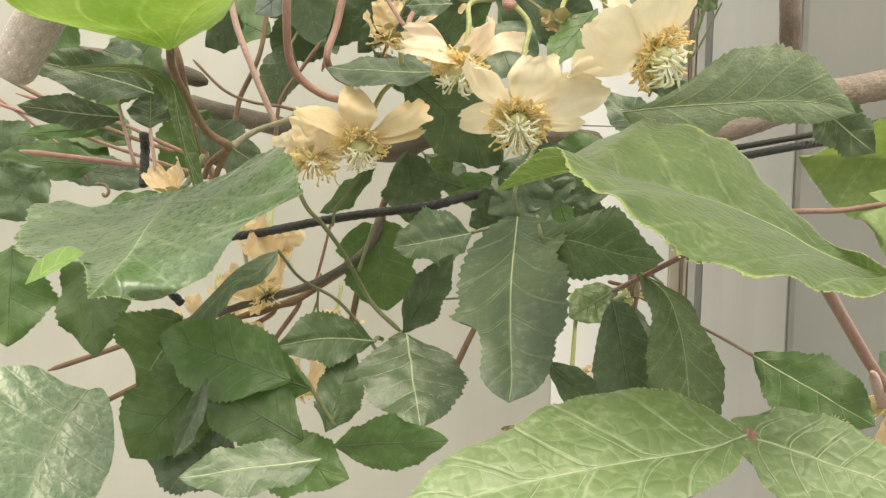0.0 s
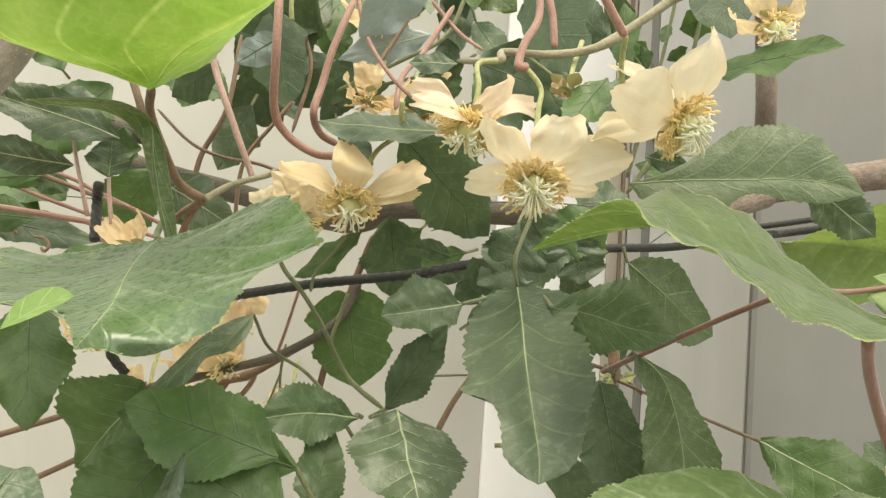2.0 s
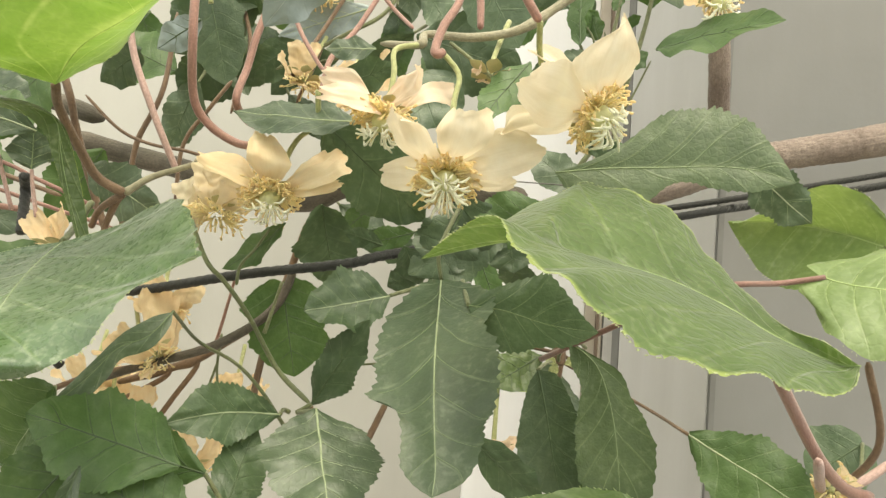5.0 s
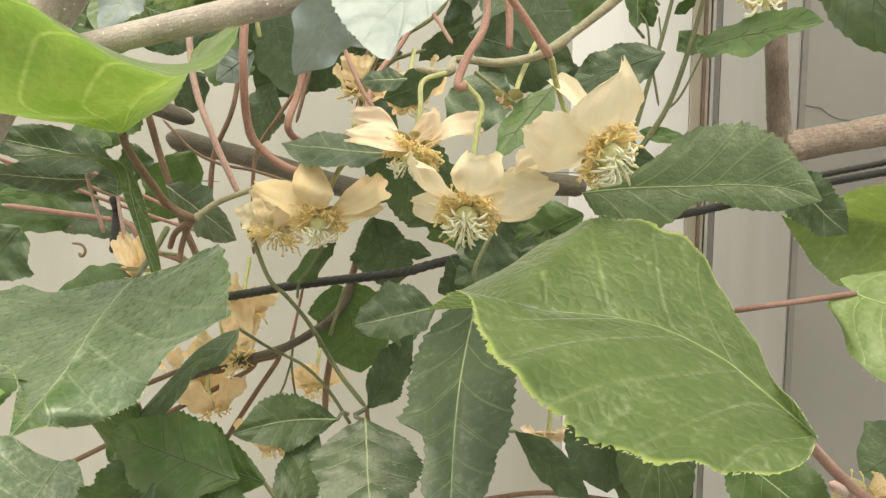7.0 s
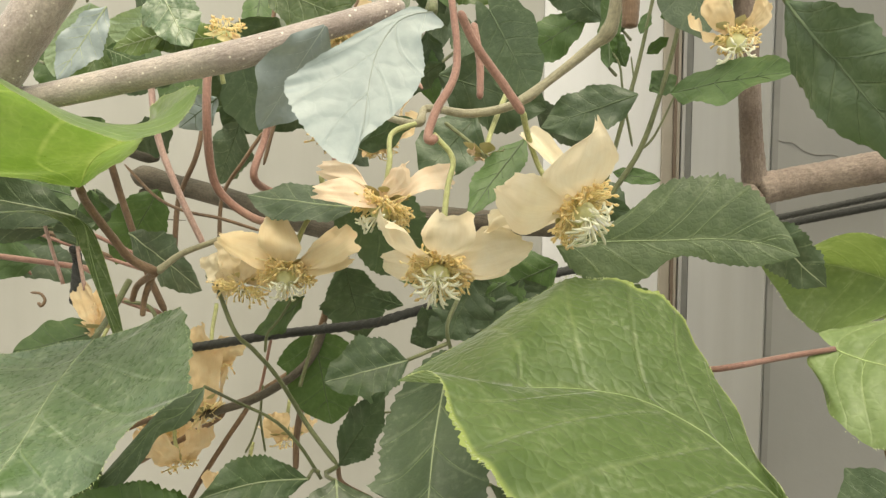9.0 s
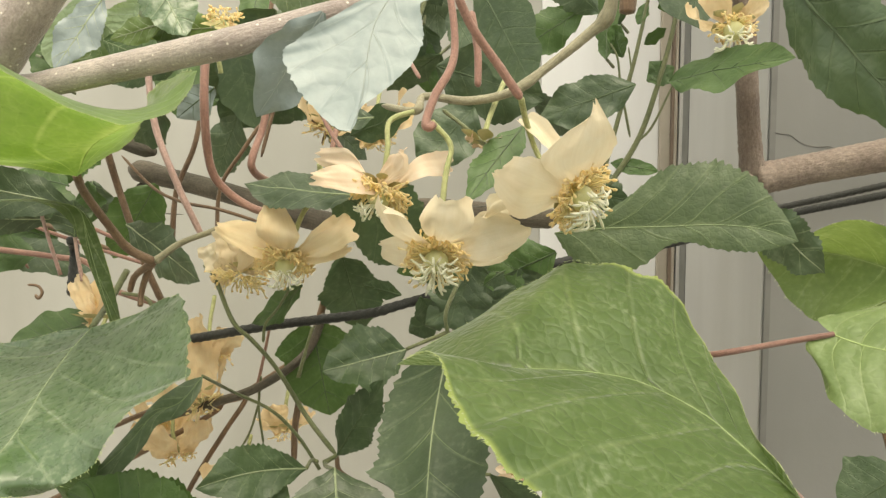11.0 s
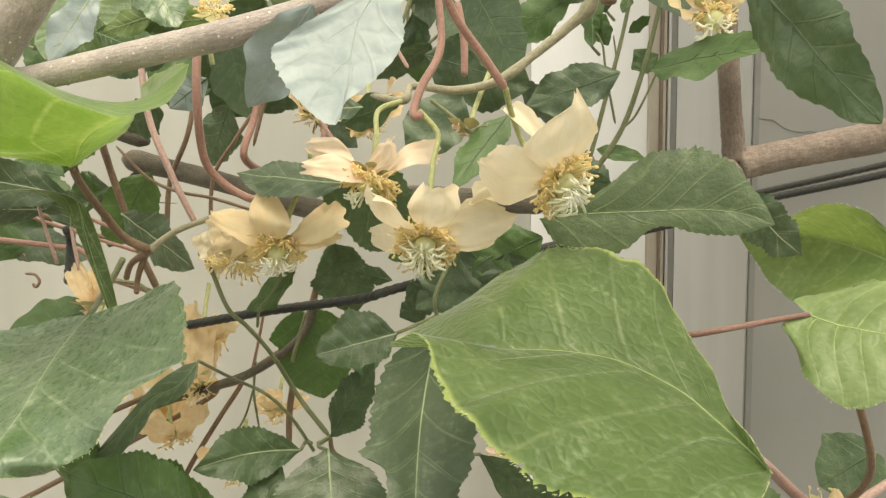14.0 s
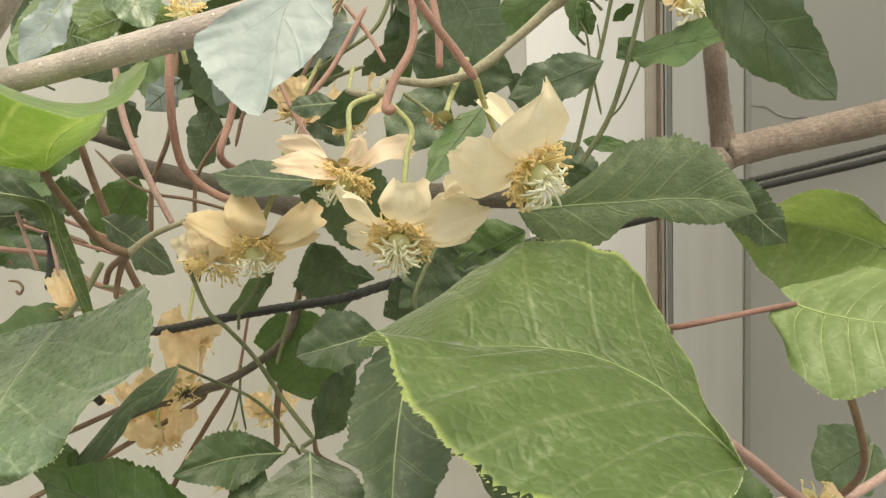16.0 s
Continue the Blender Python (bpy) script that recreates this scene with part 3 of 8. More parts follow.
def petal_sheet(root, out, corners, seed, crumple=0.1, bulge=0.02):
    """A petal's surface from its root to a shoulder, a far corner, the other far corner and shoulder, with creases."""
    ls, tl, tr, rs = (np.array(q, float) for q in corners)
    root, across = np.array(root), np.array(tr) + rs - tl - ls
    width = np.linalg.norm(across) / 2
    across = across / (np.linalg.norm(across) + 1e-9)
    normal = np.cross(across, (tl + tr) / 2 - root)
    normal = normal / (np.linalg.norm(normal) + 1e-9)
    if normal @ np.array(out) < 0:
        normal = -normal
    rng = random.Random(seed)
    ph = [rng.uniform(0, 6.28) for _ in range(6)]
    left = np.array(smooth_line([root - across * 0.0016, ls, tl], 31))
    right = np.array(smooth_line([root + across * 0.0016, rs, tr], 31))
    mid = np.array(smooth_line([root, (ls + rs) / 2 - normal * bulge * width, (tl + tr) / 2 + ((tl + tr) - (ls + rs)) * 0.05], 31))
    us = np.linspace(0, 1, 31)

    def S(u, v):
        a = abs(v)
        u = min(1.0, u * (1 - 0.13 * a ** 4 + 0.03 * math.sin(5 * v + ph[0]) + 0.02 * math.sin(13 * v + ph[4])))
        l, m, r = (np.array([np.interp(u, us, line[:, k]) for k in range(3)]) for line in (left, mid, right))
        edge = l if v < 0 else r
        p = m + (edge - m) * a * (1.07 + 0.16 * math.sin(math.pi * min(1, u * 1.1)))
        up = 0.05 * width * a * a * math.sin(7 * u + ph[1] + v) + 0.012 * width * math.sin(7 * v + ph[2]) * u
        up += crumple * width * (1.0 - 2.2 * abs(noise.noise(Vector((v * 1.1 + ph[3] * 9, u * 1.5, ph[4])))) + 0.3 * noise.noise(Vector((v * 3.2 + ph[5] * 9, u * 4, ph[4]))))
        if u > 0.82:
            up -= (u - 0.82) * width * 1.3 * math.sin(2.2 * v + ph[5])
        return p + normal * up
    return S


def flower(name, centre, axis, petals, mat, label, stalk=(), stamens=165, styles=32, ring=0.0078, style_len=0.0078, seed=1, stalk_mat=None, stalk_r=0.0009):
    """A kiwi flower: petals given by the way to their tips, width and form; a brush of stamens; white styles on a round ovary; sepals; stalk."""
    rng = random.Random(seed)
    c, ax = Vector(centre), Vector(axis).normalized()
    ob = thing(name, Matrix.Translation(c), label, "flower", "kiwi flowers on the vine")
    side = ax.orthogonal().normalized()
    other = ax.cross(side)
    for n, (way, width, facing, form) in enumerate(petals):
        if isinstance(way[0], tuple):
            middle = sum((Vector(q) for q in way), Vector()) / 4
            root = (middle - ax * middle.dot(ax)).normalized() * 0.003 - ax * 0.001
            S = petal_sheet(root, ax, way, seed * 10 + n, **form)
            part("petal", sheet_mesh("petal", S, mat, 34, 26, ragged=0.008, seed=seed * 7 + n, loose=0.03, notch=0.035), ob)
            continue
        w = Vector(way)
        root = (w - ax * w.dot(ax)).normalized() * 0.0032 - ax * 0.001
        m, length = frame_of(root, w, Vector(facing) if facing else ax * 0.9 + w.normalized() * 0.2)
        args = dict(bow=12, curl=0.16, fold=0.04, wave=0.06, waves=1.7, crumple=0.15, seed=seed * 10 + n)
        args.update(tip_bend=rng.uniform(-15, 50), tip_from=rng.uniform(0.6, 0.8), twist=rng.uniform(-14, 14))
        args.update(form)
        S = sheet("petal", length, width, **args)
        me = sheet_mesh("petal", S, mat, 30, 20, ragged=0.012, seed=seed * 7 + n, loose=0.04, notch=0.04)
        p = part("petal", me, ob)
        p.matrix_local = m
    # stamens
    fil, ant = [], []
    for k in range(stamens):
        a = 2 * math.pi * (k + rng.random()) / stamens
        lean = math.radians(rng.gauss(76, 12))
        out = (side * math.cos(a) + other * math.sin(a))
        way = ax * math.cos(lean) + out * math.sin(lean)
        ln = ring * rng.uniform(0.6, 1.05)
        start = out * 0.0034 + ax * rng.uniform(-0.0004, 0.0012)
        mid = start + way * ln * 0.55 + out * ln * 0.08 + Vector([rng.uniform(-1, 1) * 0.0013 for _ in range(3)])
        end = start + way * ln + ax * rng.uniform(-0.001, 0.0012) + Vector([rng.uniform(-1, 1) * 0.0015 for _ in range(3)])
        fil.append(tube_data(smooth_line([start, mid, end], 7), [0.0003, 0.00022], 5))
        d = (end - mid).normalized()
        d = (d + Vector([rng.uniform(-0.7, 0.7) for _ in range(3)])).normalized()
        ant.append(ball_data(end, 0.00045 * rng.uniform(0.75, 1.2), 1.8, d, 5, 6))
    if stamens:
        brush = part("filament_brush", mesh_of("filament_brush", *joined(fil)[:2], FILAMENT, joined(fil)[2]), ob, "pale yellow threads")
        brush["kind"] = "stuff"
        part("anther_ring", mesh_of("anther_ring", *joined(ant)[:2], ANTHER, joined(ant)[2]), brush, "tan pollen sacs")["kind"] = "stuff"
    if styles:
        ovary = part("ovary", mesh_of("ovary", *ball_data(ax * 0.0022, 0.0037, 0.95, ax, 12, 18)[:2], OVARY, ball_data(ax * 0.0022, 0.0037, 0.95, ax, 12, 18)[2]), ob, "round pale green ovary")
        st = []
        for k in range(styles):
            a = 2 * math.pi * (k + rng.uniform(-0.9, 0.9)) / styles
            tier = k % 3
            lean = math.radians((38, 62, 80)[tier] + rng.uniform(-8, 8))
            out = (side * math.cos(a) + other * math.sin(a))
            start = ax * 0.0052 + out * 0.0012
            way = ax * math.cos(lean) + out * math.sin(lean)
            ln = style_len * rng.uniform(0.85, 1.1)
            mid = start + way * ln * 0.6 + Vector((rng.uniform(-0.0005, 0.0005), 0, -0.001))
            end = mid + Vector((rng.uniform(-0.0007, 0.0007), 0, -0.0012)) + (way * 0.2 + out * 0.5 + ax * rng.uniform(-1.6, -0.2)).normalized() * ln * 0.42
            st.append(tube_data(smooth_line([start, start + way * ln * 0.3, mid, end], 9), [0.00022, 0.00024, 0.00028, 0.00048, 0.0003], 6))
        part("style_fan", mesh_of("style_fan", *joined(st)[:2], STYLE, joined(st)[2]), ovary, "fan of white club-tipped styles")["kind"] = "stuff"
    # sepals behind the petals
    for k in range(5):
        a = 2 * math.pi * (k + 0.3) / 5
        out = side * math.cos(a) + other * math.sin(a)
        m, length = frame_of(-ax * 0.0022 + out * 0.001, -ax * 0.0035 + out * 0.0085, -ax)
        S = sheet("narrow", length, 0.0055, bow=-12, curl=0.3, seed=k)
        p = part("sepal", sheet_mesh("sepal", S, SEPAL, 10, 6), ob)
        p.matrix_local = m
    if stalk:
        line = smooth_line([-ax * 0.0015] + [Vector(p) - c for p in stalk], 18)
        v, f, u = tube_data(line, [stalk_r * 1.2, stalk_r, stalk_r * 1.1], 8, rough=0.03)
        part("pedicel", mesh_of("pedicel", v, f, stalk_mat or PEDICEL, u), ob)
    return ob


def box_data(lo, hi, bevel=0.0):
    bm = bmesh.new()
    bmesh.ops.create_cube(bm, size=1)
    lo, hi = Vector(lo), Vector(hi)
    for v in bm.verts:
        v.co = Vector([(lo[i] + hi[i]) / 2 + v.co[i] * (hi[i] - lo[i]) for i in range(3)])
    if bevel:
        bmesh.ops.bevel(bm, geom=bm.edges[:], offset=bevel, segments=2, affect="EDGES")
    return bm


def block(name, lo, hi, mat, label="", category="", kind="structure", bevel=0.0, parent=None):
    bm = box_data(lo, hi, bevel)
    me = bpy.data.meshes.new(name)
    bm.to_mesh(me)
    bm.free()
    me.materials.append(mat)
    ob = new(name, me)
    if parent:
        ob.parent = parent
    return tagged(ob, label, category, kind=kind if not parent else "")

# ---- the place: ground, walls, frame ----
block("ground", (-4, -4, -0.1), (4, 4, 0.0), GROUND, "grey concrete ground under the vine", "ground")
# unseen wall, added to bounce light onto the front of the vine
block("unseen_wall_front", (-3.9, -4.0, 0.0), (3.9, -3.9, 2.3), WALL_CREAM, "unseen cream wall added across the yard", "wall")
block("wall_end", (-4.0, -3.9, 0.0), (-3.9, 0.885, 2.3), WALL_CREAM, "cream painted end wall of the yard", "wall")
block("wall_far_end", (3.9, -3.9, 0.0), (4.0, 0.64, 2.3), WALL_CREAM, "cream painted end wall of the yard", "wall")
# strip of wall whose blown-out brightness is put in as white
block("hazed_white_board", (0.082, 0.775, 0.0), (0.1868, 0.85, 2.15), WALL_HAZED_WHITE, "white upright board beside the frame, bright haze put into its colour", "board", bevel=0.001)
block("wall_back", (-3.9, 0.785, 0.0), (0.0818, 0.885, 2.15), WALL_CREAM, "cream painted wall behind the vine", "wall")
block("wall_side", (0.1846, 0.4555, 0.0), (3.9, 0.64, 2.15), WALL_GREY, "grey painted board wall with a hairline crack", "wall", bevel=0.0015)
post = thing("door_frame", Matrix.Translation((0.0, 0.0, 0.0)), "pale grey upright frame beside the end of the board wall", "frame", kind="structure")
# thin sheet over the end face; its brighter light is in the colour
block("lit_reveal", (0.1836, 0.4585, 0.0), (0.1844, 0.6395, 2.15), WALL_SIDE_LIT, parent=post)
block("corner_strip", (0.1842, 0.4549, 0.0), (0.1872, 0.4553, 2.15), FRAME_SEAM, parent=post)
# solid dark strip put in for the shaded gap behind the wall end
block("dark_gap_strip", (0.1832, 0.6405, 0.0), (0.2, 0.66, 2.15), STRIP, parent=post)
block("upright", (0.187, 0.77, 0.0), (0.1963, 0.85, 2.15), FRAME_BEIGE, parent=post, bevel=0.001)
block("groove", (0.1965, 0.7685, 0.0), (0.199, 0.85, 2.15), FRAME_BROWN, parent=post)
block("upright", (0.1992, 0.764, 0.0), (0.2008, 0.85, 2.15), FRAME_BEIGE, parent=post)
block("groove", (0.201, 0.768, 0.0), (0.2022, 0.85, 2.15), FRAME_DARK, parent=post)
block("panel", (0.2024, 0.764, 0.0), (0.26, 0.85, 2.15), FRAME_LIGHT, parent=post)



# large kiwi leaves
leaf("kiwi_leaf", (0.1039, 0.1708, 1.4976), (0.0165, 0.2191, 1.5136), (0.1, -0.55, 0.83), 0.0867, "kiwi", KIWI, VEIN_KIWI, "large light green kiwi leaf with bristly edge and folded tip", joint=(0.0996, 0.2030, 1.4980), petiole=[(0.1093, 0.2180, 1.4891), (0.1227, 0.2350, 1.4770), (0.1392, 0.2520, 1.4606), (0.1534, 0.2620, 1.4489), (0.1641, 0.2660, 1.4454)], stalk=RED_STEM, stalk_r=0.0018, ribs=7, rib_r=0.00022, hairs=420, nu=150, nv=36, side_vein=VEIN_KIWI, side_rib=0.12, seed=3, dome=0.05, teeth=52, tooth=0.03, guide=[[(0.1039, 0.1708, 1.4976), (0.0992, 0.1652, 1.4938), (0.0865, 0.1572, 1.4941), (0.0759, 0.1533, 1.4955), (0.0630, 0.1520, 1.4986), (0.0515, 0.1535, 1.5037), (0.0431, 0.1565, 1.5090), (0.0372, 0.1645, 1.5140), (0.0335, 0.1730, 1.5192), (0.0300, 0.1815, 1.5240), (0.0235, 0.1990, 1.5205), (0.0165, 0.2191, 1.5136)], [(0.1039, 0.1708, 1.4976), (0.1045, 0.1819, 1.4968), (0.0990, 0.2003, 1.5008), (0.0922, 0.2071, 1.5057), (0.0786, 0.2114, 1.5118), (0.0638, 0.2076, 1.5153), (0.0493, 0.1996, 1.5175), (0.0385, 0.1929, 1.5195), (0.0165, 0.2191, 1.5136)], [(0.1039, 0.1708, 1.4976), (0.1035, 0.1850, 1.5010), (0.1030, 0.2018, 1.5021), (0.1043, 0.2200, 1.5070), (0.1007, 0.2345, 1.5153), (0.0980, 0.2487, 1.5215), (0.0933, 0.2535, 1.5299), (0.0840, 0.2530, 1.5358), (0.0712, 0.2530, 1.5374), (0.0572, 0.2472, 1.5346), (0.0400, 0.2370, 1.5262), (0.0165, 0.2191, 1.5136)]])
grey_leaf = leaf("kiwi_leaf", (-0.0925, 0.2737, 1.5126), (-0.0851, 0.1880, 1.4834), (-0.39, -0.45, 0.80), 0.0962, "kiwi", KIWI_GREY, VEIN_PALE, "broad grey-green kiwi leaf with pale veins and whitish flecks", petiole=[(-0.1013, 0.3064, 1.5173), (-0.1008, 0.3194, 1.5266)], stalk=GREEN_STEM, stalk_r=0.0012, ribs=7, rib_r=0.0002, hairs=330, nu=120, nv=32, side_vein=VEIN_KIWI, side_rib=0.3, seed=5, dome=0.10, teeth=44, tooth=0.03, guide=[[(-0.0925, 0.2737, 1.5126), (-0.1104, 0.2799, 1.5091), (-0.1256, 0.2801, 1.5064), (-0.1415, 0.2849, 1.5065), (-0.1453, 0.2722, 1.5038), (-0.1366, 0.2487, 1.4984), (-0.1248, 0.2261, 1.4927), (-0.1144, 0.2187, 1.4907), (-0.1119, 0.2256, 1.4925), (-0.1014, 0.2173, 1.4907), (-0.0912, 0.2000, 1.4879), (-0.0851, 0.1880, 1.4834)], [(-0.0925, 0.2737, 1.5126), (-0.0938, 0.2616, 1.5072), (-0.0921, 0.2433, 1.5008), (-0.0879, 0.2208, 1.4936), (-0.0861, 0.2020, 1.4879), (-0.0851, 0.1880, 1.4834)], [(-0.0925, 0.2737, 1.5126), (-0.0815, 0.2698, 1.5161), (-0.0679, 0.2639, 1.5215), (-0.0546, 0.2537, 1.5260), (-0.0438, 0.2310, 1.5205), (-0.0387, 0.2158, 1.5148), (-0.0385, 0.2087, 1.5102), (-0.0475, 0.2094, 1.5043), (-0.0544, 0.2050, 1.4978), (-0.0579, 0.2040, 1.4917), (-0.0652, 0.2030, 1.4854), (-0.0768, 0.2050, 1.4810), (-0.0830, 0.1980, 1.4832), (-0.0851, 0.1880, 1.4834)]])
folded = guided(grey_leaf.matrix_world.copy(), [[(-0.0994, 0.1847, 1.4869), (-0.0986, 0.1860, 1.4902), (-0.0976, 0.1871, 1.4926), (-0.0935, 0.1887, 1.4958), (-0.0895, 0.1894, 1.4964), (-0.0864, 0.1892, 1.4948)], [(-0.0994, 0.1847, 1.4869), (-0.0958, 0.1862, 1.4897), (-0.0915, 0.1878, 1.4927), (-0.0864, 0.1892, 1.4948)], [(-0.0994, 0.1847, 1.4869), (-0.0949, 0.1860, 1.4891), (-0.0906, 0.1875, 1.4917), (-0.0864, 0.1892, 1.4948)]], 3, 0.1)
# the fold takes the same lime with the light put into it
part("folded_margin", sheet_mesh("folded_margin", folded, KIWI_LIT_LIME, 24, 8, ribs=4), grey_leaf, "folded margin with lit-through lime put into its colour")
# its lime is light from above, coloured into both faces
leaf("kiwi_leaf", (-0.1023, 0.2860, 1.5630), (-0.0385, 0.2290, 1.5912), (-0.2070, 0.2676, 0.9410), 0.1120, "kiwi", KIWI_LIT_LIME, KIWI_LIT_LIME, "kiwi leaf with lit-through lime put into its colour, bristly edge", petiole=[(-0.1046, 0.2958, 1.5569), (-0.1013, 0.3066, 1.5449), (-0.0971, 0.3132, 1.5357), (-0.0882, 0.3156, 1.5305)], stalk=BROWN_STEM, stalk_r=0.0017, ribs=6, rib_r=0.0001, side_rib=0.3, fan=3.4, hairs=240, nu=90, nv=34, dome=0.06, seed=7, guide=[[(-0.1023, 0.2860, 1.5630), (-0.1095, 0.2810, 1.5646), (-0.1211, 0.2770, 1.5670), (-0.1352, 0.2680, 1.5676), (-0.1485, 0.2550, 1.5739), (-0.1377, 0.2400, 1.5929), (-0.1272, 0.2320, 1.6065), (-0.0992, 0.2214, 1.5973), (-0.0835, 0.2180, 1.5881), (-0.0707, 0.2165, 1.5820), (-0.0590, 0.2170, 1.5773), (-0.0516, 0.2190, 1.5762), (-0.0426, 0.2220, 1.5798), (-0.0396, 0.2260, 1.5857), (-0.0385, 0.2290, 1.5912)], [(-0.1023, 0.2860, 1.5630), (-0.0898, 0.2720, 1.5726), (-0.0693, 0.2540, 1.5787), (-0.0529, 0.2400, 1.5853), (-0.0385, 0.2290, 1.5912)], [(-0.1023, 0.2860, 1.5630), (-0.0967, 0.2900, 1.5679), (-0.0892, 0.2905, 1.5724), (-0.0832, 0.2900, 1.5770), (-0.0800, 0.2880, 1.5806), (-0.0751, 0.2800, 1.5858), (-0.0667, 0.2680, 1.5901), (-0.0505, 0.2450, 1.5922), (-0.0385, 0.2290, 1.5912)]])
leaf("kiwi_leaf", (0.1471, 0.2687, 1.5142), (0.1787, 0.2405, 1.5148), (-0.1881, -0.6504, 0.7359), 0.0515, "kiwi", KIWI_PALE, VEIN_LEAF, "fresh light green kiwi leaf with veins spread from its base", petiole=[(0.1318, 0.2683, 1.5115), (0.1105, 0.2568, 1.5102), (0.0998, 0.2746, 1.5037), (0.0687, 0.3319, 1.4761)], stalk=DUSK_STEM, stalk_r=0.001, ribs=6, rib_r=0.00028, side_rib=0.3, hairs=70, nu=44, nv=18, bow=-4.2, fold=0.03, curl=-0.226, twist=-15.5, skew=0.071, wave=0.02, quilt=0.015, seed=9)
leaf("kiwi_leaf", (0.1910, 0.3108, 1.5264), (0.1461, 0.3476, 1.5348), (-0.3859, -0.8221, -0.4186), 0.0400, "kiwi", KIWI_PALE, VEIN_LEAF, "fresh light green kiwi leaf with a toothed edge", petiole=[(0.2054, 0.3039, 1.5237)], ribs=6, rib_r=0.00028, side_rib=0.3, hairs=60, nu=44, nv=18, bow=-22.7, fold=0.4256, curl=0.5028, twist=66.7, skew=0.019, wave=0.02, quilt=0.012, seed=11)
leaf("kiwi_leaf", (0.0774, 0.1808, 1.4577), (-0.0003, 0.1498, 1.4442), (0.050, -0.500, 0.860), 0.0700, "kiwi", KIWI_SAGE, VEIN_PALE, "large pale-veined kiwi leaf held flat below the flowers", petiole=[(0.0860, 0.1900, 1.4530), (0.1217, 0.2400, 1.4329)], ribs=7, rib_r=0.0003, hairs=160, nu=90, nv=26, teeth=40, tooth=0.03, dome=0.08, seed=13, stalk=RED_STEM, stalk_r=0.0018, guide=[[(0.0774, 0.1808, 1.4577), (0.0720, 0.1711, 1.4524), (0.0573, 0.1606, 1.4471), (0.0383, 0.1517, 1.4430), (0.0154, 0.1462, 1.4412), (-0.0003, 0.1498, 1.4442)], [(0.0774, 0.1808, 1.4577), (0.0667, 0.1757, 1.4553), (0.0465, 0.1697, 1.4530), (0.0273, 0.1632, 1.4504), (0.0092, 0.1559, 1.4472), (-0.0003, 0.1498, 1.4442)], [(0.0774, 0.1808, 1.4577), (0.0741, 0.1844, 1.4600), (0.0660, 0.1901, 1.4638), (0.0566, 0.1916, 1.4652), (0.0408, 0.1880, 1.4640), (0.0294, 0.1823, 1.4614), (0.0213, 0.1757, 1.4580), (0.0085, 0.1679, 1.4542), (0.0012, 0.1583, 1.4490), (-0.0003, 0.1498, 1.4442)]])
leaf("kiwi_leaf", (-0.1437, 0.3097, 1.4311), (-0.1476, 0.2692, 1.3847), (0.050, -0.750, 0.650), 0.0500, "kiwi", KIWI_GREY, VEIN_PALE, "grey-green kiwi leaf with straight pale veins", ribs=7, rib_r=0.00025, side_rib=0.5, nu=60, nv=20, seed=15, hairs=80, dome=0.06, guide=[[(-0.1437, 0.3097, 1.4311), (-0.1549, 0.3111, 1.4336), (-0.1685, 0.3144, 1.4385), (-0.1823, 0.3135, 1.4386), (-0.1926, 0.3072, 1.4320), (-0.1955, 0.2940, 1.4170), (-0.1849, 0.2813, 1.4016), (-0.1658, 0.2717, 1.3890), (-0.1476, 0.2692, 1.3847)], [(-0.1437, 0.3097, 1.4311), (-0.1489, 0.2995, 1.4197), (-0.1509, 0.2885, 1.4073), (-0.1507, 0.2784, 1.3956), (-0.1476, 0.2692, 1.3847)], [(-0.1437, 0.3097, 1.4311), (-0.1368, 0.3099, 1.4309), (-0.1279, 0.2996, 1.4183), (-0.1248, 0.2892, 1.4061), (-0.1271, 0.2804, 1.3960), (-0.1350, 0.2728, 1.3880), (-0.1476, 0.2692, 1.3847)]])
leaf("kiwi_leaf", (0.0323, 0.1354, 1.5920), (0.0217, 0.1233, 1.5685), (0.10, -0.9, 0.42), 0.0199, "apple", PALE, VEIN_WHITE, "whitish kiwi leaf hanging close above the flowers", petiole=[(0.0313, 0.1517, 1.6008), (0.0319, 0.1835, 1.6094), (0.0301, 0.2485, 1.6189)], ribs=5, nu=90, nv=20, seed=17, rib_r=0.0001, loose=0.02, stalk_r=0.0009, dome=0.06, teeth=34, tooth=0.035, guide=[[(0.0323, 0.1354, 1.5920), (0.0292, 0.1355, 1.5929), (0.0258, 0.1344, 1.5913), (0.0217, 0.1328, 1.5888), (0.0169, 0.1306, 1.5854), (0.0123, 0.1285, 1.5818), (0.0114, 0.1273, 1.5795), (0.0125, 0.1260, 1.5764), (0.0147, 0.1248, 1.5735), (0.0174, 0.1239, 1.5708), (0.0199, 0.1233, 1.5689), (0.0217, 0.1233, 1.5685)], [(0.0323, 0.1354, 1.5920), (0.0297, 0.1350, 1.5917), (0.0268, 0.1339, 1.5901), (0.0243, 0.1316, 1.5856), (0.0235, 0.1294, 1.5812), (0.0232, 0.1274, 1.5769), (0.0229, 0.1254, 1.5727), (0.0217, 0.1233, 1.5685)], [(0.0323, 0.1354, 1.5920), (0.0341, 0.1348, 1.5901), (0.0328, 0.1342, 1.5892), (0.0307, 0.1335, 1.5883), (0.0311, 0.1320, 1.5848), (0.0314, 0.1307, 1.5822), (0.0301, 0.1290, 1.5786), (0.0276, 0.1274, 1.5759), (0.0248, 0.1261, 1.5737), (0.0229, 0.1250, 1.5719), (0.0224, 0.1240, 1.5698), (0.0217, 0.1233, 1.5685)]])
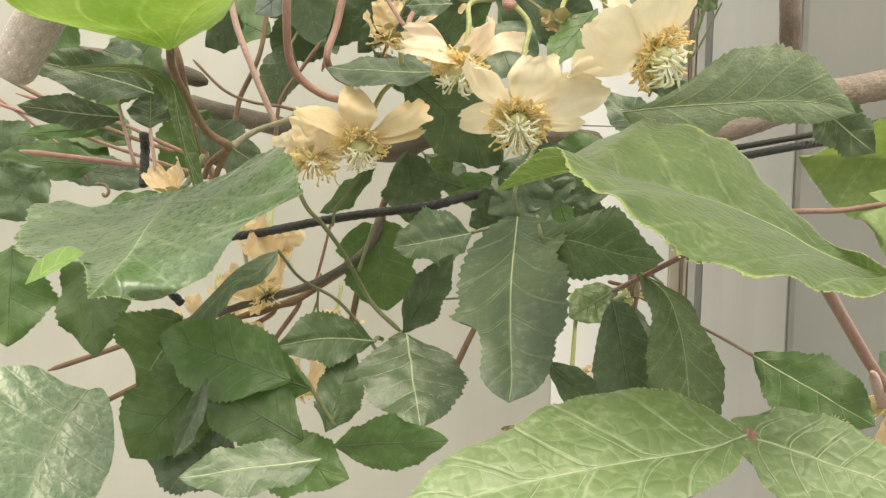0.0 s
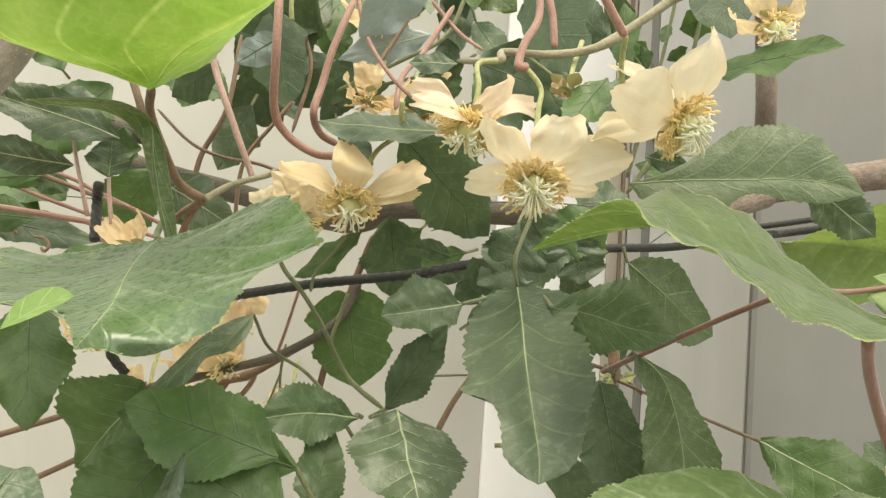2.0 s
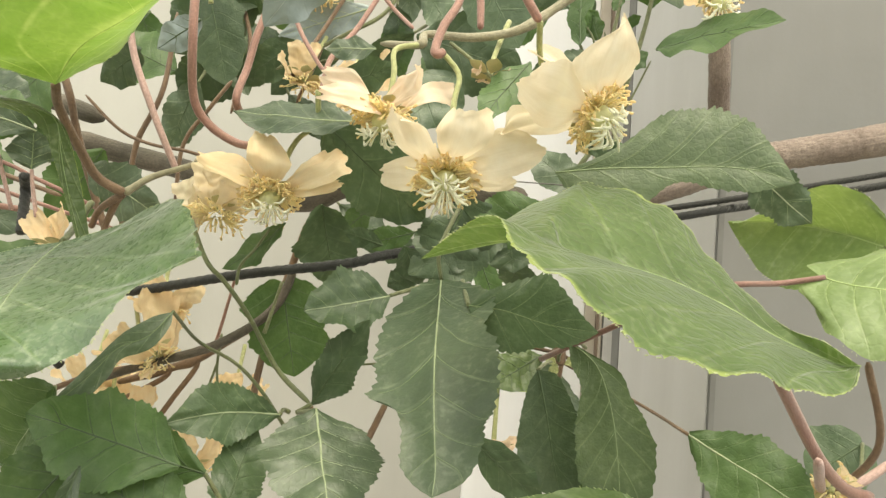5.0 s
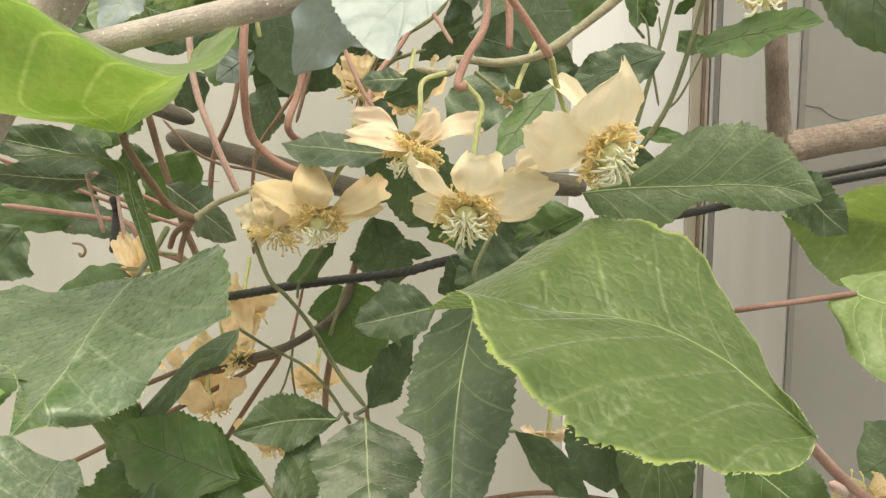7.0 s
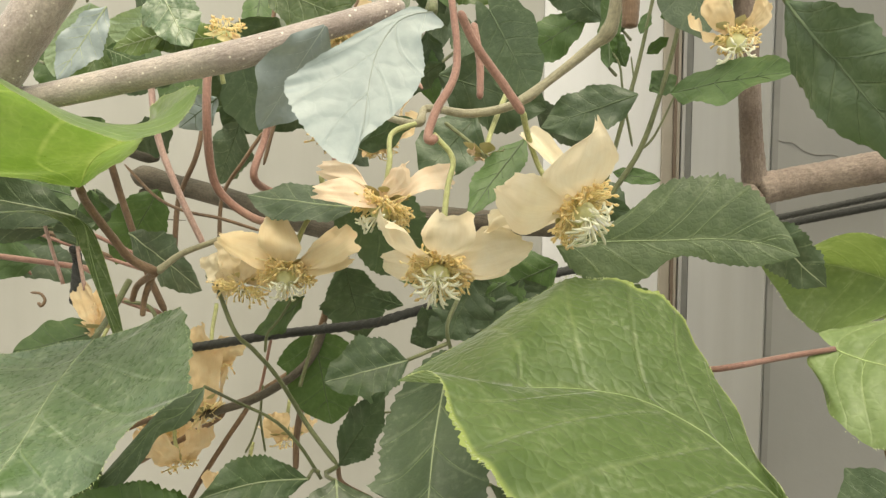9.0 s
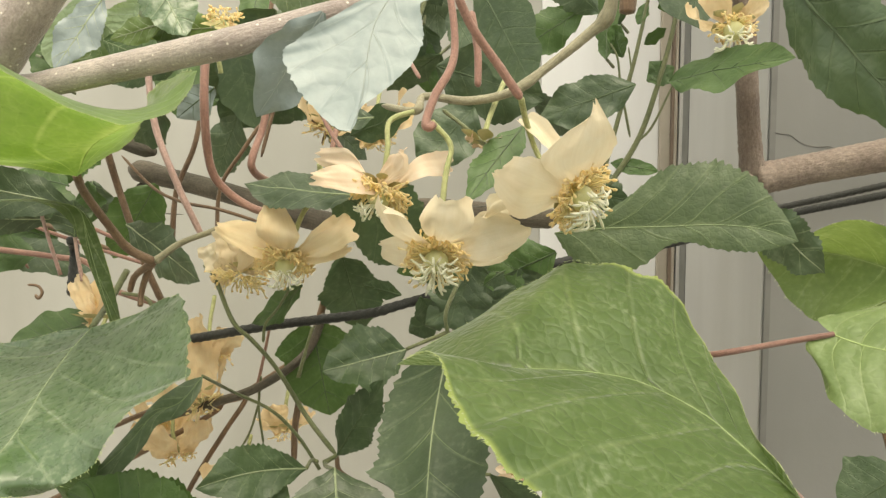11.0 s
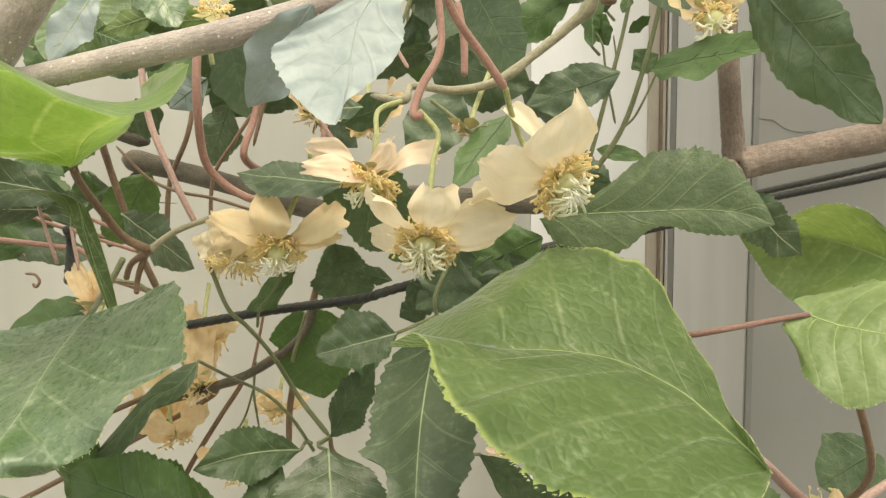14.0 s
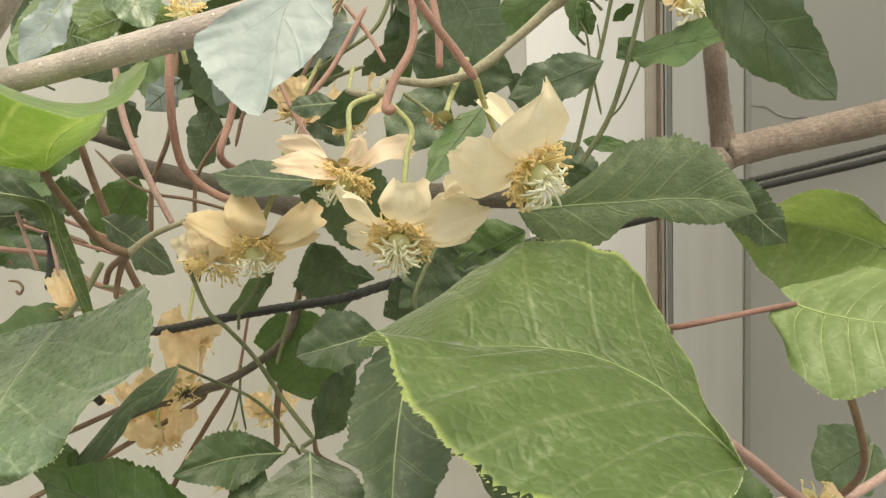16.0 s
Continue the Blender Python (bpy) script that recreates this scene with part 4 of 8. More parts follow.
leaf("dark_leaf", (0.0907, 0.1509, 1.5960), (0.1053, 0.1304, 1.5682), (-0.7600, -0.6091, -0.2267), 0.0161, "apple", DARK, VEIN_FAINT, "large dark green leaf hanging at an angle", petiole=[(0.0917, 0.1620, 1.6027), (0.1171, 0.2564, 1.6310), (0.1415, 0.3615, 1.6489)], ribs=6, teeth=15, tooth=0.09, seed=19, bow=8)

# leaves beside and below the flowers
leaf("dark_leaf", (0.0617, 0.2849, 1.5441), (0.1340, 0.2646, 1.5433), (-0.250, -0.900, 0.300), 0.0380, "narrow", OLIVE, VEIN_DARK, "long dark green leaf with a pale midrib and toothed edge", ribs=7, teeth=30, tooth=0.09, seed=21, loose=0.05, side_vein=VEIN_DARK, side_rib=0.35, rib_r=0.0003, dome=-0.10, nu=96, nv=20, guide=[[(0.0617, 0.2849, 1.5441), (0.0672, 0.2808, 1.5363), (0.0771, 0.2766, 1.5320), (0.0879, 0.2740, 1.5332), (0.0961, 0.2741, 1.5402), (0.1039, 0.2726, 1.5423), (0.1123, 0.2697, 1.5405), (0.1205, 0.2671, 1.5398), (0.1280, 0.2656, 1.5415), (0.1340, 0.2646, 1.5433)], [(0.0617, 0.2849, 1.5441), (0.0775, 0.2812, 1.5460), (0.0972, 0.2760, 1.5470), (0.1110, 0.2725, 1.5478), (0.1243, 0.2684, 1.5467), (0.1340, 0.2646, 1.5433)], [(0.0617, 0.2849, 1.5441), (0.0739, 0.2832, 1.5492), (0.0851, 0.2824, 1.5562), (0.0962, 0.2820, 1.5642), (0.1060, 0.2803, 1.5671), (0.1138, 0.2783, 1.5677), (0.1220, 0.2747, 1.5636), (0.1275, 0.2713, 1.5581), (0.1310, 0.2680, 1.5510), (0.1340, 0.2646, 1.5433)]])
leaf("dark_leaf", (0.1301, 0.2963, 1.5525), (0.1490, 0.2822, 1.5318), (-0.5815, -0.7816, -0.2257), 0.0197, "narrow", DARK_GREY, VEIN_PALE, "small dull green leaf with a drooping tip", petiole=[(0.1243, 0.3030, 1.5541)], ribs=5, teeth=18, tooth=0.12, seed=23, bow=8, side_vein=VEIN_DARK, side_rib=0.28)
leaf("dark_leaf", (0.0262, 0.2935, 1.5062), (0.0226, 0.2180, 1.4542), (0.05, -0.85, 0.52), 0.0393, "apple", DARK_GREY, VEIN_PALE, "grey-green leaf hanging below the flowers with a pale midrib", petiole=[(0.0248, 0.2932, 1.5147), (0.0275, 0.2997, 1.5223), (0.0343, 0.3148, 1.5360)], ribs=7, teeth=30, tooth=0.09, seed=25, loose=0.03, rib_r=0.0003, side_vein=VEIN_DARK, side_rib=0.5, dome=0.10, nu=96, nv=20, guide=[[(0.0262, 0.2935, 1.5062), (0.0211, 0.2973, 1.5053), (0.0136, 0.2917, 1.5003), (0.0084, 0.2797, 1.4932), (0.0055, 0.2692, 1.4869), (0.0049, 0.2604, 1.4816), (0.0069, 0.2531, 1.4778), (0.0054, 0.2474, 1.4731), (0.0100, 0.2436, 1.4722), (0.0135, 0.2395, 1.4705), (0.0142, 0.2330, 1.4652), (0.0143, 0.2275, 1.4601), (0.0179, 0.2219, 1.4561), (0.0226, 0.2180, 1.4542)], [(0.0262, 0.2935, 1.5062), (0.0245, 0.2699, 1.4955), (0.0233, 0.2532, 1.4852), (0.0230, 0.2392, 1.4747), (0.0232, 0.2295, 1.4663), (0.0234, 0.2226, 1.4595), (0.0226, 0.2180, 1.4542)], [(0.0262, 0.2935, 1.5062), (0.0331, 0.2850, 1.5061), (0.0398, 0.2731, 1.5041), (0.0414, 0.2633, 1.4998), (0.0374, 0.2581, 1.4949), (0.0403, 0.2484, 1.4900), (0.0411, 0.2416, 1.4855), (0.0406, 0.2350, 1.4799), (0.0391, 0.2297, 1.4744), (0.0361, 0.2283, 1.4716), (0.0354, 0.2247, 1.4678), (0.0340, 0.2214, 1.4636), (0.0301, 0.2182, 1.4582), (0.0226, 0.2180, 1.4542)]])
leaf("dark_leaf", (-0.0130, 0.2840, 1.4619), (-0.0047, 0.2504, 1.4366), (0.2467, -0.7667, 0.5928), 0.0375, "apple", DARK_GREY, VEIN_PALE, "dusty green leaf with a pale branching midrib", petiole=[(-0.0203, 0.3023, 1.4574), (-0.0168, 0.3069, 1.4593)], ribs=7, teeth=22, tooth=0.09, seed=27, bow=4.2, wave=0.02, quilt=0.01, loose=0.04, rib_r=0.0004, side_vein=VEIN_PALE, side_rib=0.28)
leaf("dark_leaf", (-0.0263, 0.2985, 1.4570), (-0.0590, 0.2745, 1.4575), (0.5772, -0.7318, 0.3624), 0.0201, "narrow", DARK, VEIN_PALE, "small dark glossy leaf held level", petiole=[(-0.0264, 0.3073, 1.4570), (-0.0243, 0.3089, 1.4559)], ribs=6, teeth=20, tooth=0.12, seed=29, fold=0.3, skew=0.1, side_vein=VEIN_DARK, side_rib=0.28)
leaf("dark_leaf", (-0.0346, 0.3485, 1.4999), (-0.0279, 0.3507, 1.4619), (-0.0557, -0.9882, -0.1427), 0.0355, "kiwi", MID, VEIN_FAINT, "olive green round-ended leaf behind a shoot", petiole=[(-0.0400, 0.3442, 1.4796)], ribs=6, teeth=15, tooth=0.07, seed=31, lobe=0.05)
leaf("dark_leaf", (-0.0168, 0.3069, 1.4593), (0.0033, 0.2938, 1.4915), (-0.5993, -0.7988, -0.0525), 0.0169, "apple", DARK, VEIN_FAINT, "dark toothed leaf turned half edge-on", petiole=[(-0.0219, 0.3084, 1.4560)], ribs=6, teeth=19, tooth=0.12, seed=33)
leaf("dark_leaf", (0.0090, 0.3116, 1.4989), (-0.0204, 0.2996, 1.4929), (0.4189, -0.7113, 0.5644), 0.0248, "apple", DARK, VEIN_PALE, "dark leaf with a level pale midrib", petiole=[(0.0239, 0.3226, 1.5036)], ribs=6, teeth=18, tooth=0.10, seed=35, fold=0.25, side_vein=VEIN_DARK, side_rib=0.28)
leaf("dark_leaf", (0.0336, 0.2673, 1.4996), (0.0751, 0.2681, 1.4931), (0.050, -0.970, 0.200), 0.0313, "apple", DARK, VEIN_DARK, "broad dark green leaf in shade", petiole=[(0.0334, 0.2925, 1.5062)], ribs=6, teeth=19, tooth=0.10, seed=37, loose=0.03, rib_r=0.0002, dome=0.06, guide=[[(0.0336, 0.2673, 1.4996), (0.0405, 0.2688, 1.5050), (0.0484, 0.2697, 1.5076), (0.0556, 0.2706, 1.5103), (0.0601, 0.2708, 1.5100), (0.0663, 0.2697, 1.5032), (0.0716, 0.2686, 1.4966), (0.0751, 0.2681, 1.4931)], [(0.0336, 0.2673, 1.4996), (0.0449, 0.2676, 1.4985), (0.0590, 0.2676, 1.4948), (0.0751, 0.2681, 1.4931)], [(0.0336, 0.2673, 1.4996), (0.0359, 0.2660, 1.4930), (0.0415, 0.2650, 1.4867), (0.0485, 0.2651, 1.4851), (0.0546, 0.2658, 1.4874), (0.0634, 0.2664, 1.4878), (0.0697, 0.2672, 1.4901), (0.0751, 0.2681, 1.4931)]])
leaf("dark_leaf", (0.0810, 0.3477, 1.5210), (0.1180, 0.3449, 1.4927), (0.000, -1.000, 0.100), 0.0234, "apple", OLIVE, VEIN_DARK, "olive green leaf with a straight pale midrib", petiole=[(0.0787, 0.3478, 1.5274)], ribs=6, teeth=19, tooth=0.07, seed=39, loose=0.02, rib_r=0.00025, side_rib=0.28, dome=0.05, guide=[[(0.0810, 0.3477, 1.5210), (0.0833, 0.3467, 1.5109), (0.0893, 0.3456, 1.5000), (0.0999, 0.3447, 1.4906), (0.1092, 0.3444, 1.4882), (0.1180, 0.3449, 1.4927)], [(0.0810, 0.3477, 1.5210), (0.0961, 0.3465, 1.5094), (0.1079, 0.3455, 1.4989), (0.1180, 0.3449, 1.4927)], [(0.0810, 0.3477, 1.5210), (0.0889, 0.3480, 1.5244), (0.1029, 0.3478, 1.5222), (0.1113, 0.3465, 1.5092), (0.1173, 0.3455, 1.4994), (0.1180, 0.3449, 1.4927)]])
leaf("dark_leaf", (0.0679, 0.3325, 1.4719), (0.0773, 0.3224, 1.4240), (0.000, -0.950, 0.200), 0.0340, "apple", DARK, VEIN_FAINT, "very dark leaf hanging in shade", petiole=[(0.0762, 0.3560, 1.4720), (0.0819, 0.3620, 1.4711)], ribs=6, teeth=19, tooth=0.07, seed=41, loose=0.02, dome=0.06, guide=[[(0.0679, 0.3325, 1.4719), (0.0638, 0.3311, 1.4651), (0.0612, 0.3285, 1.4528), (0.0605, 0.3260, 1.4409), (0.0668, 0.3235, 1.4294), (0.0773, 0.3224, 1.4240)], [(0.0679, 0.3325, 1.4719), (0.0711, 0.3294, 1.4573), (0.0743, 0.3257, 1.4395), (0.0773, 0.3224, 1.4240)], [(0.0679, 0.3325, 1.4719), (0.0760, 0.3321, 1.4698), (0.0820, 0.3299, 1.4598), (0.0854, 0.3283, 1.4519), (0.0871, 0.3258, 1.4400), (0.0848, 0.3237, 1.4301), (0.0773, 0.3224, 1.4240)]])
leaf("dark_leaf", (0.0756, 0.3151, 1.4855), (0.0949, 0.3016, 1.4248), (-0.050, -0.970, 0.200), 0.0275, "apple", OLIVE, VEIN_DARK, "large dark green leaf hanging with a pale midrib", petiole=[(0.0800, 0.3520, 1.4760), (0.0819, 0.3620, 1.4711)], ribs=7, teeth=22, tooth=0.07, seed=43, loose=0.02, rib_r=0.00025, side_rib=0.28, dome=0.08, guide=[[(0.0756, 0.3151, 1.4855), (0.0770, 0.3132, 1.4763), (0.0803, 0.3114, 1.4687), (0.0781, 0.3088, 1.4552), (0.0786, 0.3064, 1.4440), (0.0833, 0.3036, 1.4314), (0.0949, 0.3016, 1.4248)], [(0.0756, 0.3151, 1.4855), (0.0861, 0.3128, 1.4768), (0.0915, 0.3094, 1.4616), (0.0938, 0.3058, 1.4448), (0.0949, 0.3016, 1.4248)], [(0.0756, 0.3151, 1.4855), (0.0831, 0.3139, 1.4816), (0.0943, 0.3121, 1.4753), (0.0991, 0.3099, 1.4659), (0.1039, 0.3081, 1.4585), (0.1079, 0.3056, 1.4474), (0.1059, 0.3026, 1.4325), (0.0949, 0.3016, 1.4248)]])
leaf("dark_leaf", (0.1108, 0.2823, 1.4593), (0.1360, 0.2431, 1.4455), (-0.3081, -0.8151, 0.4906), 0.0257, "apple", MID, VEIN_PALE, "dark green leaf on a thin stalk", petiole=[(0.1065, 0.3245, 1.4615), (0.0850, 0.3738, 1.4704)], ribs=6, teeth=19, tooth=0.09, seed=45, stalk=BROWN_STEM, stalk_r=0.0007, side_vein=VEIN_DARK, side_rib=0.28)
leaf("dark_leaf", (-0.0422, 0.2590, 1.4467), (-0.0973, 0.2650, 1.4592), (0.0525, -0.9880, 0.1456), 0.0269, "apple", MID, VEIN_FAINT, "dark green leaf with a finely toothed edge", petiole=[(-0.0347, 0.2621, 1.4335)], ribs=6, teeth=22, tooth=0.10, seed=47, wave=0.03)
leaf("dark_leaf", (-0.0645, 0.2997, 1.4903), (-0.0997, 0.2743, 1.4564), (0.000, -0.800, 0.600), 0.0287, "narrow", DARK_GREY, VEIN_DARK, "narrow folded dark leaf arching over", petiole=[(-0.0616, 0.3269, 1.4773), (-0.0484, 0.3317, 1.4692), (-0.0382, 0.3330, 1.4588), (-0.0279, 0.3288, 1.4459)], ribs=6, seed=49, stalk=GREEN_STEM, stalk_r=0.0007, rib_r=0.0002, side_rib=0.28, loose=0.03, dome=-0.2, guide=[[(-0.0645, 0.2997, 1.4903), (-0.0719, 0.2978, 1.4878), (-0.0804, 0.2932, 1.4816), (-0.0867, 0.2870, 1.4733), (-0.0928, 0.2810, 1.4653), (-0.0997, 0.2743, 1.4564)], [(-0.0645, 0.2997, 1.4903), (-0.0706, 0.2937, 1.4823), (-0.0795, 0.2906, 1.4781), (-0.0868, 0.2836, 1.4687), (-0.0997, 0.2743, 1.4564)], [(-0.0645, 0.2997, 1.4903), (-0.0644, 0.2960, 1.4854), (-0.0689, 0.2906, 1.4782), (-0.0773, 0.2884, 1.4752), (-0.0806, 0.2836, 1.4688), (-0.0872, 0.2773, 1.4604), (-0.0997, 0.2743, 1.4564)]])
leaf("dark_leaf", (-0.0928, 0.2726, 1.4677), (-0.1222, 0.3082, 1.4331), (-0.6912, -0.7147, -0.1071), 0.0371, "narrow", MID, VEIN_PALE, "long folded dark leaf hanging down", ribs=6, teeth=20, tooth=0.10, seed=51, fold=0.5, bow=-5, side_vein=VEIN_DARK, side_rib=0.28)
leaf("dark_leaf", (-0.0466, 0.2455, 1.4525), (-0.0922, 0.2525, 1.4638), (0.1504, -0.8910, 0.4284), 0.0281, "apple", MID, VEIN_FAINT, "dark green leaf in the lower cluster", ribs=6, teeth=20, tooth=0.09, seed=53, bow=8)
leaf("dark_leaf", (-0.0773, 0.2568, 1.4528), (-0.0997, 0.2484, 1.4241), (0.2716, -0.9623, 0.0137), 0.0304, "apple", MID, VEIN_FAINT, "dark green leaf drooping in the lower cluster", ribs=6, teeth=20, tooth=0.09, seed=54, bow=10)
leaf("dark_leaf", (-0.0416, 0.2438, 1.4335), (-0.0759, 0.2453, 1.4511), (0.3564, -0.8912, 0.2807), 0.0252, "apple", MID, VEIN_FAINT, "dark green leaf in the lower cluster", ribs=6, teeth=20, tooth=0.09, seed=56, bow=6)
leaf("dark_leaf", (-0.0655, 0.2562, 1.4195), (-0.1021, 0.2621, 1.4260), (0.1316, -0.8807, 0.4550), 0.0265, "apple", DARK, VEIN_FAINT, "dark green leaf low in the cluster", ribs=6, teeth=20, tooth=0.09, seed=58)
leaf("dark_leaf", (-0.0680, 0.2669, 1.4248), (-0.0285, 0.2586, 1.4164), (0.2107, -0.7988, 0.5635), 0.0240, "apple", MID, VEIN_FAINT, "dark green leaf low in the cluster", ribs=6, teeth=20, tooth=0.09, seed=60)
leaf("dark_leaf", (-0.0707, 0.2373, 1.4535), (-0.0783, 0.2299, 1.4303), (0.4404, -0.8977, 0.0142), 0.0070, "narrow", DARK_GREY, VEIN_FAINT, "pale green leaf seen edge-on", ribs=6, teeth=18, tooth=0.09, seed=55, fold=0.5, bow=12)
leaf("dark_leaf", (-0.0379, 0.2647, 1.4309), (-0.0342, 0.2967, 1.4534), (0.4152, -0.7682, 0.4873), 0.0179, "apple", DARK, VEIN_FAINT, "dark leaf standing upright in the cluster", ribs=6, teeth=18, tooth=0.10, seed=57)
leaf("dark_leaf", (-0.0289, 0.2093, 1.4383), (-0.0648, 0.1971, 1.4358), (0.0000, -0.7000, 0.8000), 0.0174, "apple", DARK_GREY, VEIN_PALE, "pale green leaf at the bottom of the cluster", ribs=6, teeth=18, tooth=0.09, seed=59, side_vein=VEIN_DARK, side_rib=0.28)
leaf("dark_leaf", (-0.0329, 0.2508, 1.4298), (0.0057, 0.2315, 1.4390), (-0.2543, -0.9665, -0.0352), 0.0167, "apple", MID, VEIN_FAINT, "green leaf under the dusty leaf", ribs=6, teeth=18, tooth=0.09, seed=61)
leaf("dark_leaf", (-0.1510, 0.3257, 1.4917), (-0.1421, 0.3130, 1.4436), (0.1485, -0.9889, 0.0054), 0.0289, "apple", MID, VEIN_FAINT, "green leaf hanging behind the broad leaf", ribs=6, teeth=18, tooth=0.09, seed=63)
leaf("dark_leaf", (-0.1852, 0.3270, 1.4874), (-0.1825, 0.3194, 1.4454), (0.3047, -0.9523, -0.0155), 0.0338, "apple", MID, VEIN_FAINT, "green leaf at the edge of the vine", ribs=6, teeth=18, tooth=0.09, seed=65)

# leaves among and behind the flowers
leaf("dark_leaf", (-0.0017, 0.2829, 1.5565), (-0.0482, 0.3023, 1.5598), (-0.0047, -0.7359, 0.6771), 0.0193, "narrow", DARK_GREY, VEIN_PALE, "thin dark leaf between the flowers", ribs=6, teeth=18, tooth=0.10, seed=67, wave=0.04, side_vein=VEIN_DARK, side_rib=0.28)
leaf("dark_leaf", (-0.0180, 0.3081, 1.5600), (0.0212, 0.3419, 1.5270), (0.0165, -0.9697, -0.2436), 0.0323, "apple", DARK, VEIN_FAINT, "dark leaf behind the middle flower", ribs=6, teeth=18, tooth=0.09, seed=69)
leaf("dark_leaf", (-0.0195, 0.3361, 1.5315), (-0.0138, 0.3521, 1.4985), (0.2260, -0.9676, -0.1127), 0.0253, "apple", DARK, VEIN_FAINT, "dark leaf hanging behind the rope", ribs=6, teeth=18, tooth=0.09, seed=71)
leaf("small_leaf", (0.0510, 0.2834, 1.5798), (0.0330, 0.2622, 1.5551), (-0.0497, -0.8068, 0.5887), 0.0136, "apple", MID, VEIN_FAINT, "small bright green leaf between the petals", ribs=5, teeth=12, tooth=0.12, seed=73)
leaf("small_leaf", (-0.0292, 0.3087, 1.5228), (-0.0547, 0.3292, 1.5047), (-0.6483, -0.7125, 0.2684), 0.0128, "narrow", MID, VEIN_FAINT, "narrow green leaf below the flower", ribs=5, teeth=12, tooth=0.10, seed=75, bow=-10)
leaf("small_leaf", (0.0727, 0.3048, 1.5579), (0.0895, 0.3029, 1.5546), (-0.0331, -0.9868, -0.1585), 0.0092, "narrow", DARK, VEIN_FAINT, "small dark leaf by the stalk", ribs=4, seed=77)
leaf("small_leaf", (0.0132, 0.3229, 1.5170), (0.0205, 0.3284, 1.5026), (-0.2806, -0.9533, -0.1115), 0.0120, "apple", DARK, VEIN_FAINT, "small dark leaf in the shade below the flowers", ribs=5, teeth=11, tooth=0.10, seed=80)
leaf("small_leaf", (0.0053, 0.3285, 1.5169), (-0.0100, 0.3256, 1.5215), (-0.1036, -0.9627, -0.2501), 0.0081, "apple", DARK, VEIN_FAINT, "small dark leaf in the shade below the flowers", ribs=5, teeth=11, tooth=0.10, seed=81)
leaf("small_leaf", (0.0529, 0.3387, 1.5174), (0.0654, 0.3494, 1.4993), (-0.3439, -0.9235, -0.1698), 0.0138, "apple", DARK, VEIN_FAINT, "small dark leaf in the shade below the flowers", ribs=5, teeth=11, tooth=0.10, seed=82)
leaf("small_leaf", (0.0196, 0.3335, 1.5079), (0.0077, 0.3330, 1.5010), (0.1063, -0.9786, -0.1761), 0.0120, "apple", DARK, VEIN_FAINT, "small dark leaf in the shade below the flowers", ribs=5, teeth=11, tooth=0.10, seed=83)

leaf("kiwi_leaf", (0.0789, 0.1802, 1.4572), (0.1130, 0.1688, 1.4486), (0.05, -0.5, 0.86), 0.0330, "kiwi", KIWI_SAGE, VEIN_PALE, "pale-veined kiwi leaf low beside the flat one", petiole=[(0.0900, 0.2100, 1.4480), (0.1217, 0.2400, 1.4329)], ribs=6, rib_r=0.0003, hairs=60, nu=50, nv=18, wave=0.02, seed=14, stalk=RED_STEM, stalk_r=0.0012)
leaf("dark_leaf", (0.0529, 0.3204, 1.5328), (0.0152, 0.3222, 1.5063), (-0.15, -0.95, 0.15), 0.0270, "apple", DARK, VEIN_FAINT, "dark leaf in the shade under the middle flower", ribs=6, teeth=18, tooth=0.08, seed=301)
leaf("dark_leaf", (0.0647, 0.3189, 1.5350), (0.0375, 0.3211, 1.5221), (-0.15, -0.95, 0.15), 0.0220, "apple", MID, VEIN_FAINT, "dark leaf in the shade between the flowers", ribs=6, teeth=18, tooth=0.08, seed=302)
leaf("dark_leaf", (0.0510, 0.3200, 1.5286), (0.0543, 0.3165, 1.5092), (-0.15, -0.95, 0.15), 0.0240, "apple", DARK, VEIN_FAINT, "dark leaf hanging in the shade below the flowers", ribs=6, teeth=18, tooth=0.08, seed=303)
leaf("dark_leaf", (0.0346, 0.3231, 1.5318), (0.0243, 0.3207, 1.5063), (-0.15, -0.95, 0.15), 0.0260, "apple", DARK, VEIN_FAINT, "dark leaf hanging in the shade below the flowers", ribs=6, teeth=18, tooth=0.08, seed=304)

leaf("small_leaf", (-0.1293, 0.3350, 1.5385), (-0.1293, 0.3350, 1.5539), (0.1, -0.95, 0.2), 0.0170, "apple", DARK_GREY, VEIN_DARK, "limp grey-green leaf on a thin upright stalk", petiole=[(-0.1285, 0.3350, 1.5317), (-0.1266, 0.3350, 1.5205)], ribs=5, teeth=10, tooth=0.06, seed=311, fold=0.35, stalk=PINK_STEM, stalk_r=0.0008)
leaf("small_leaf", (-0.1444, 0.3350, 1.5539), (-0.1476, 0.3350, 1.5632), (0.1, -0.95, 0.2), 0.0120, "apple", DARK_GREY, VEIN_DARK, "limp grey-green leaf on a thin upright stalk", petiole=[(-0.1415, 0.3350, 1.5421), (-0.1359, 0.3350, 1.5229)], ribs=5, teeth=10, tooth=0.06, seed=312, fold=0.35, stalk=PINK_STEM, stalk_r=0.0008)
stem("shoot_stub", [(0.0815, 0.3640, 1.4850), (0.0819, 0.3625, 1.4775), (0.0819, 0.3620, 1.4700)], [0.0024, 0.0026, 0.0032], BROWN_STEM, "short brown stub with dry scales at a leaf node", "shoot")
leaf("dry_scale", (0.0804, 0.3590, 1.4710), (0.0744, 0.3580, 1.4740), (0.0, -0.9, 0.4), 0.0042, "narrow", PEDICEL, PEDICEL, "small dry yellowish scale at a leaf node", ribs=3, seed=321, fold=0.3, rib_r=0.0001, category="leaf scale")
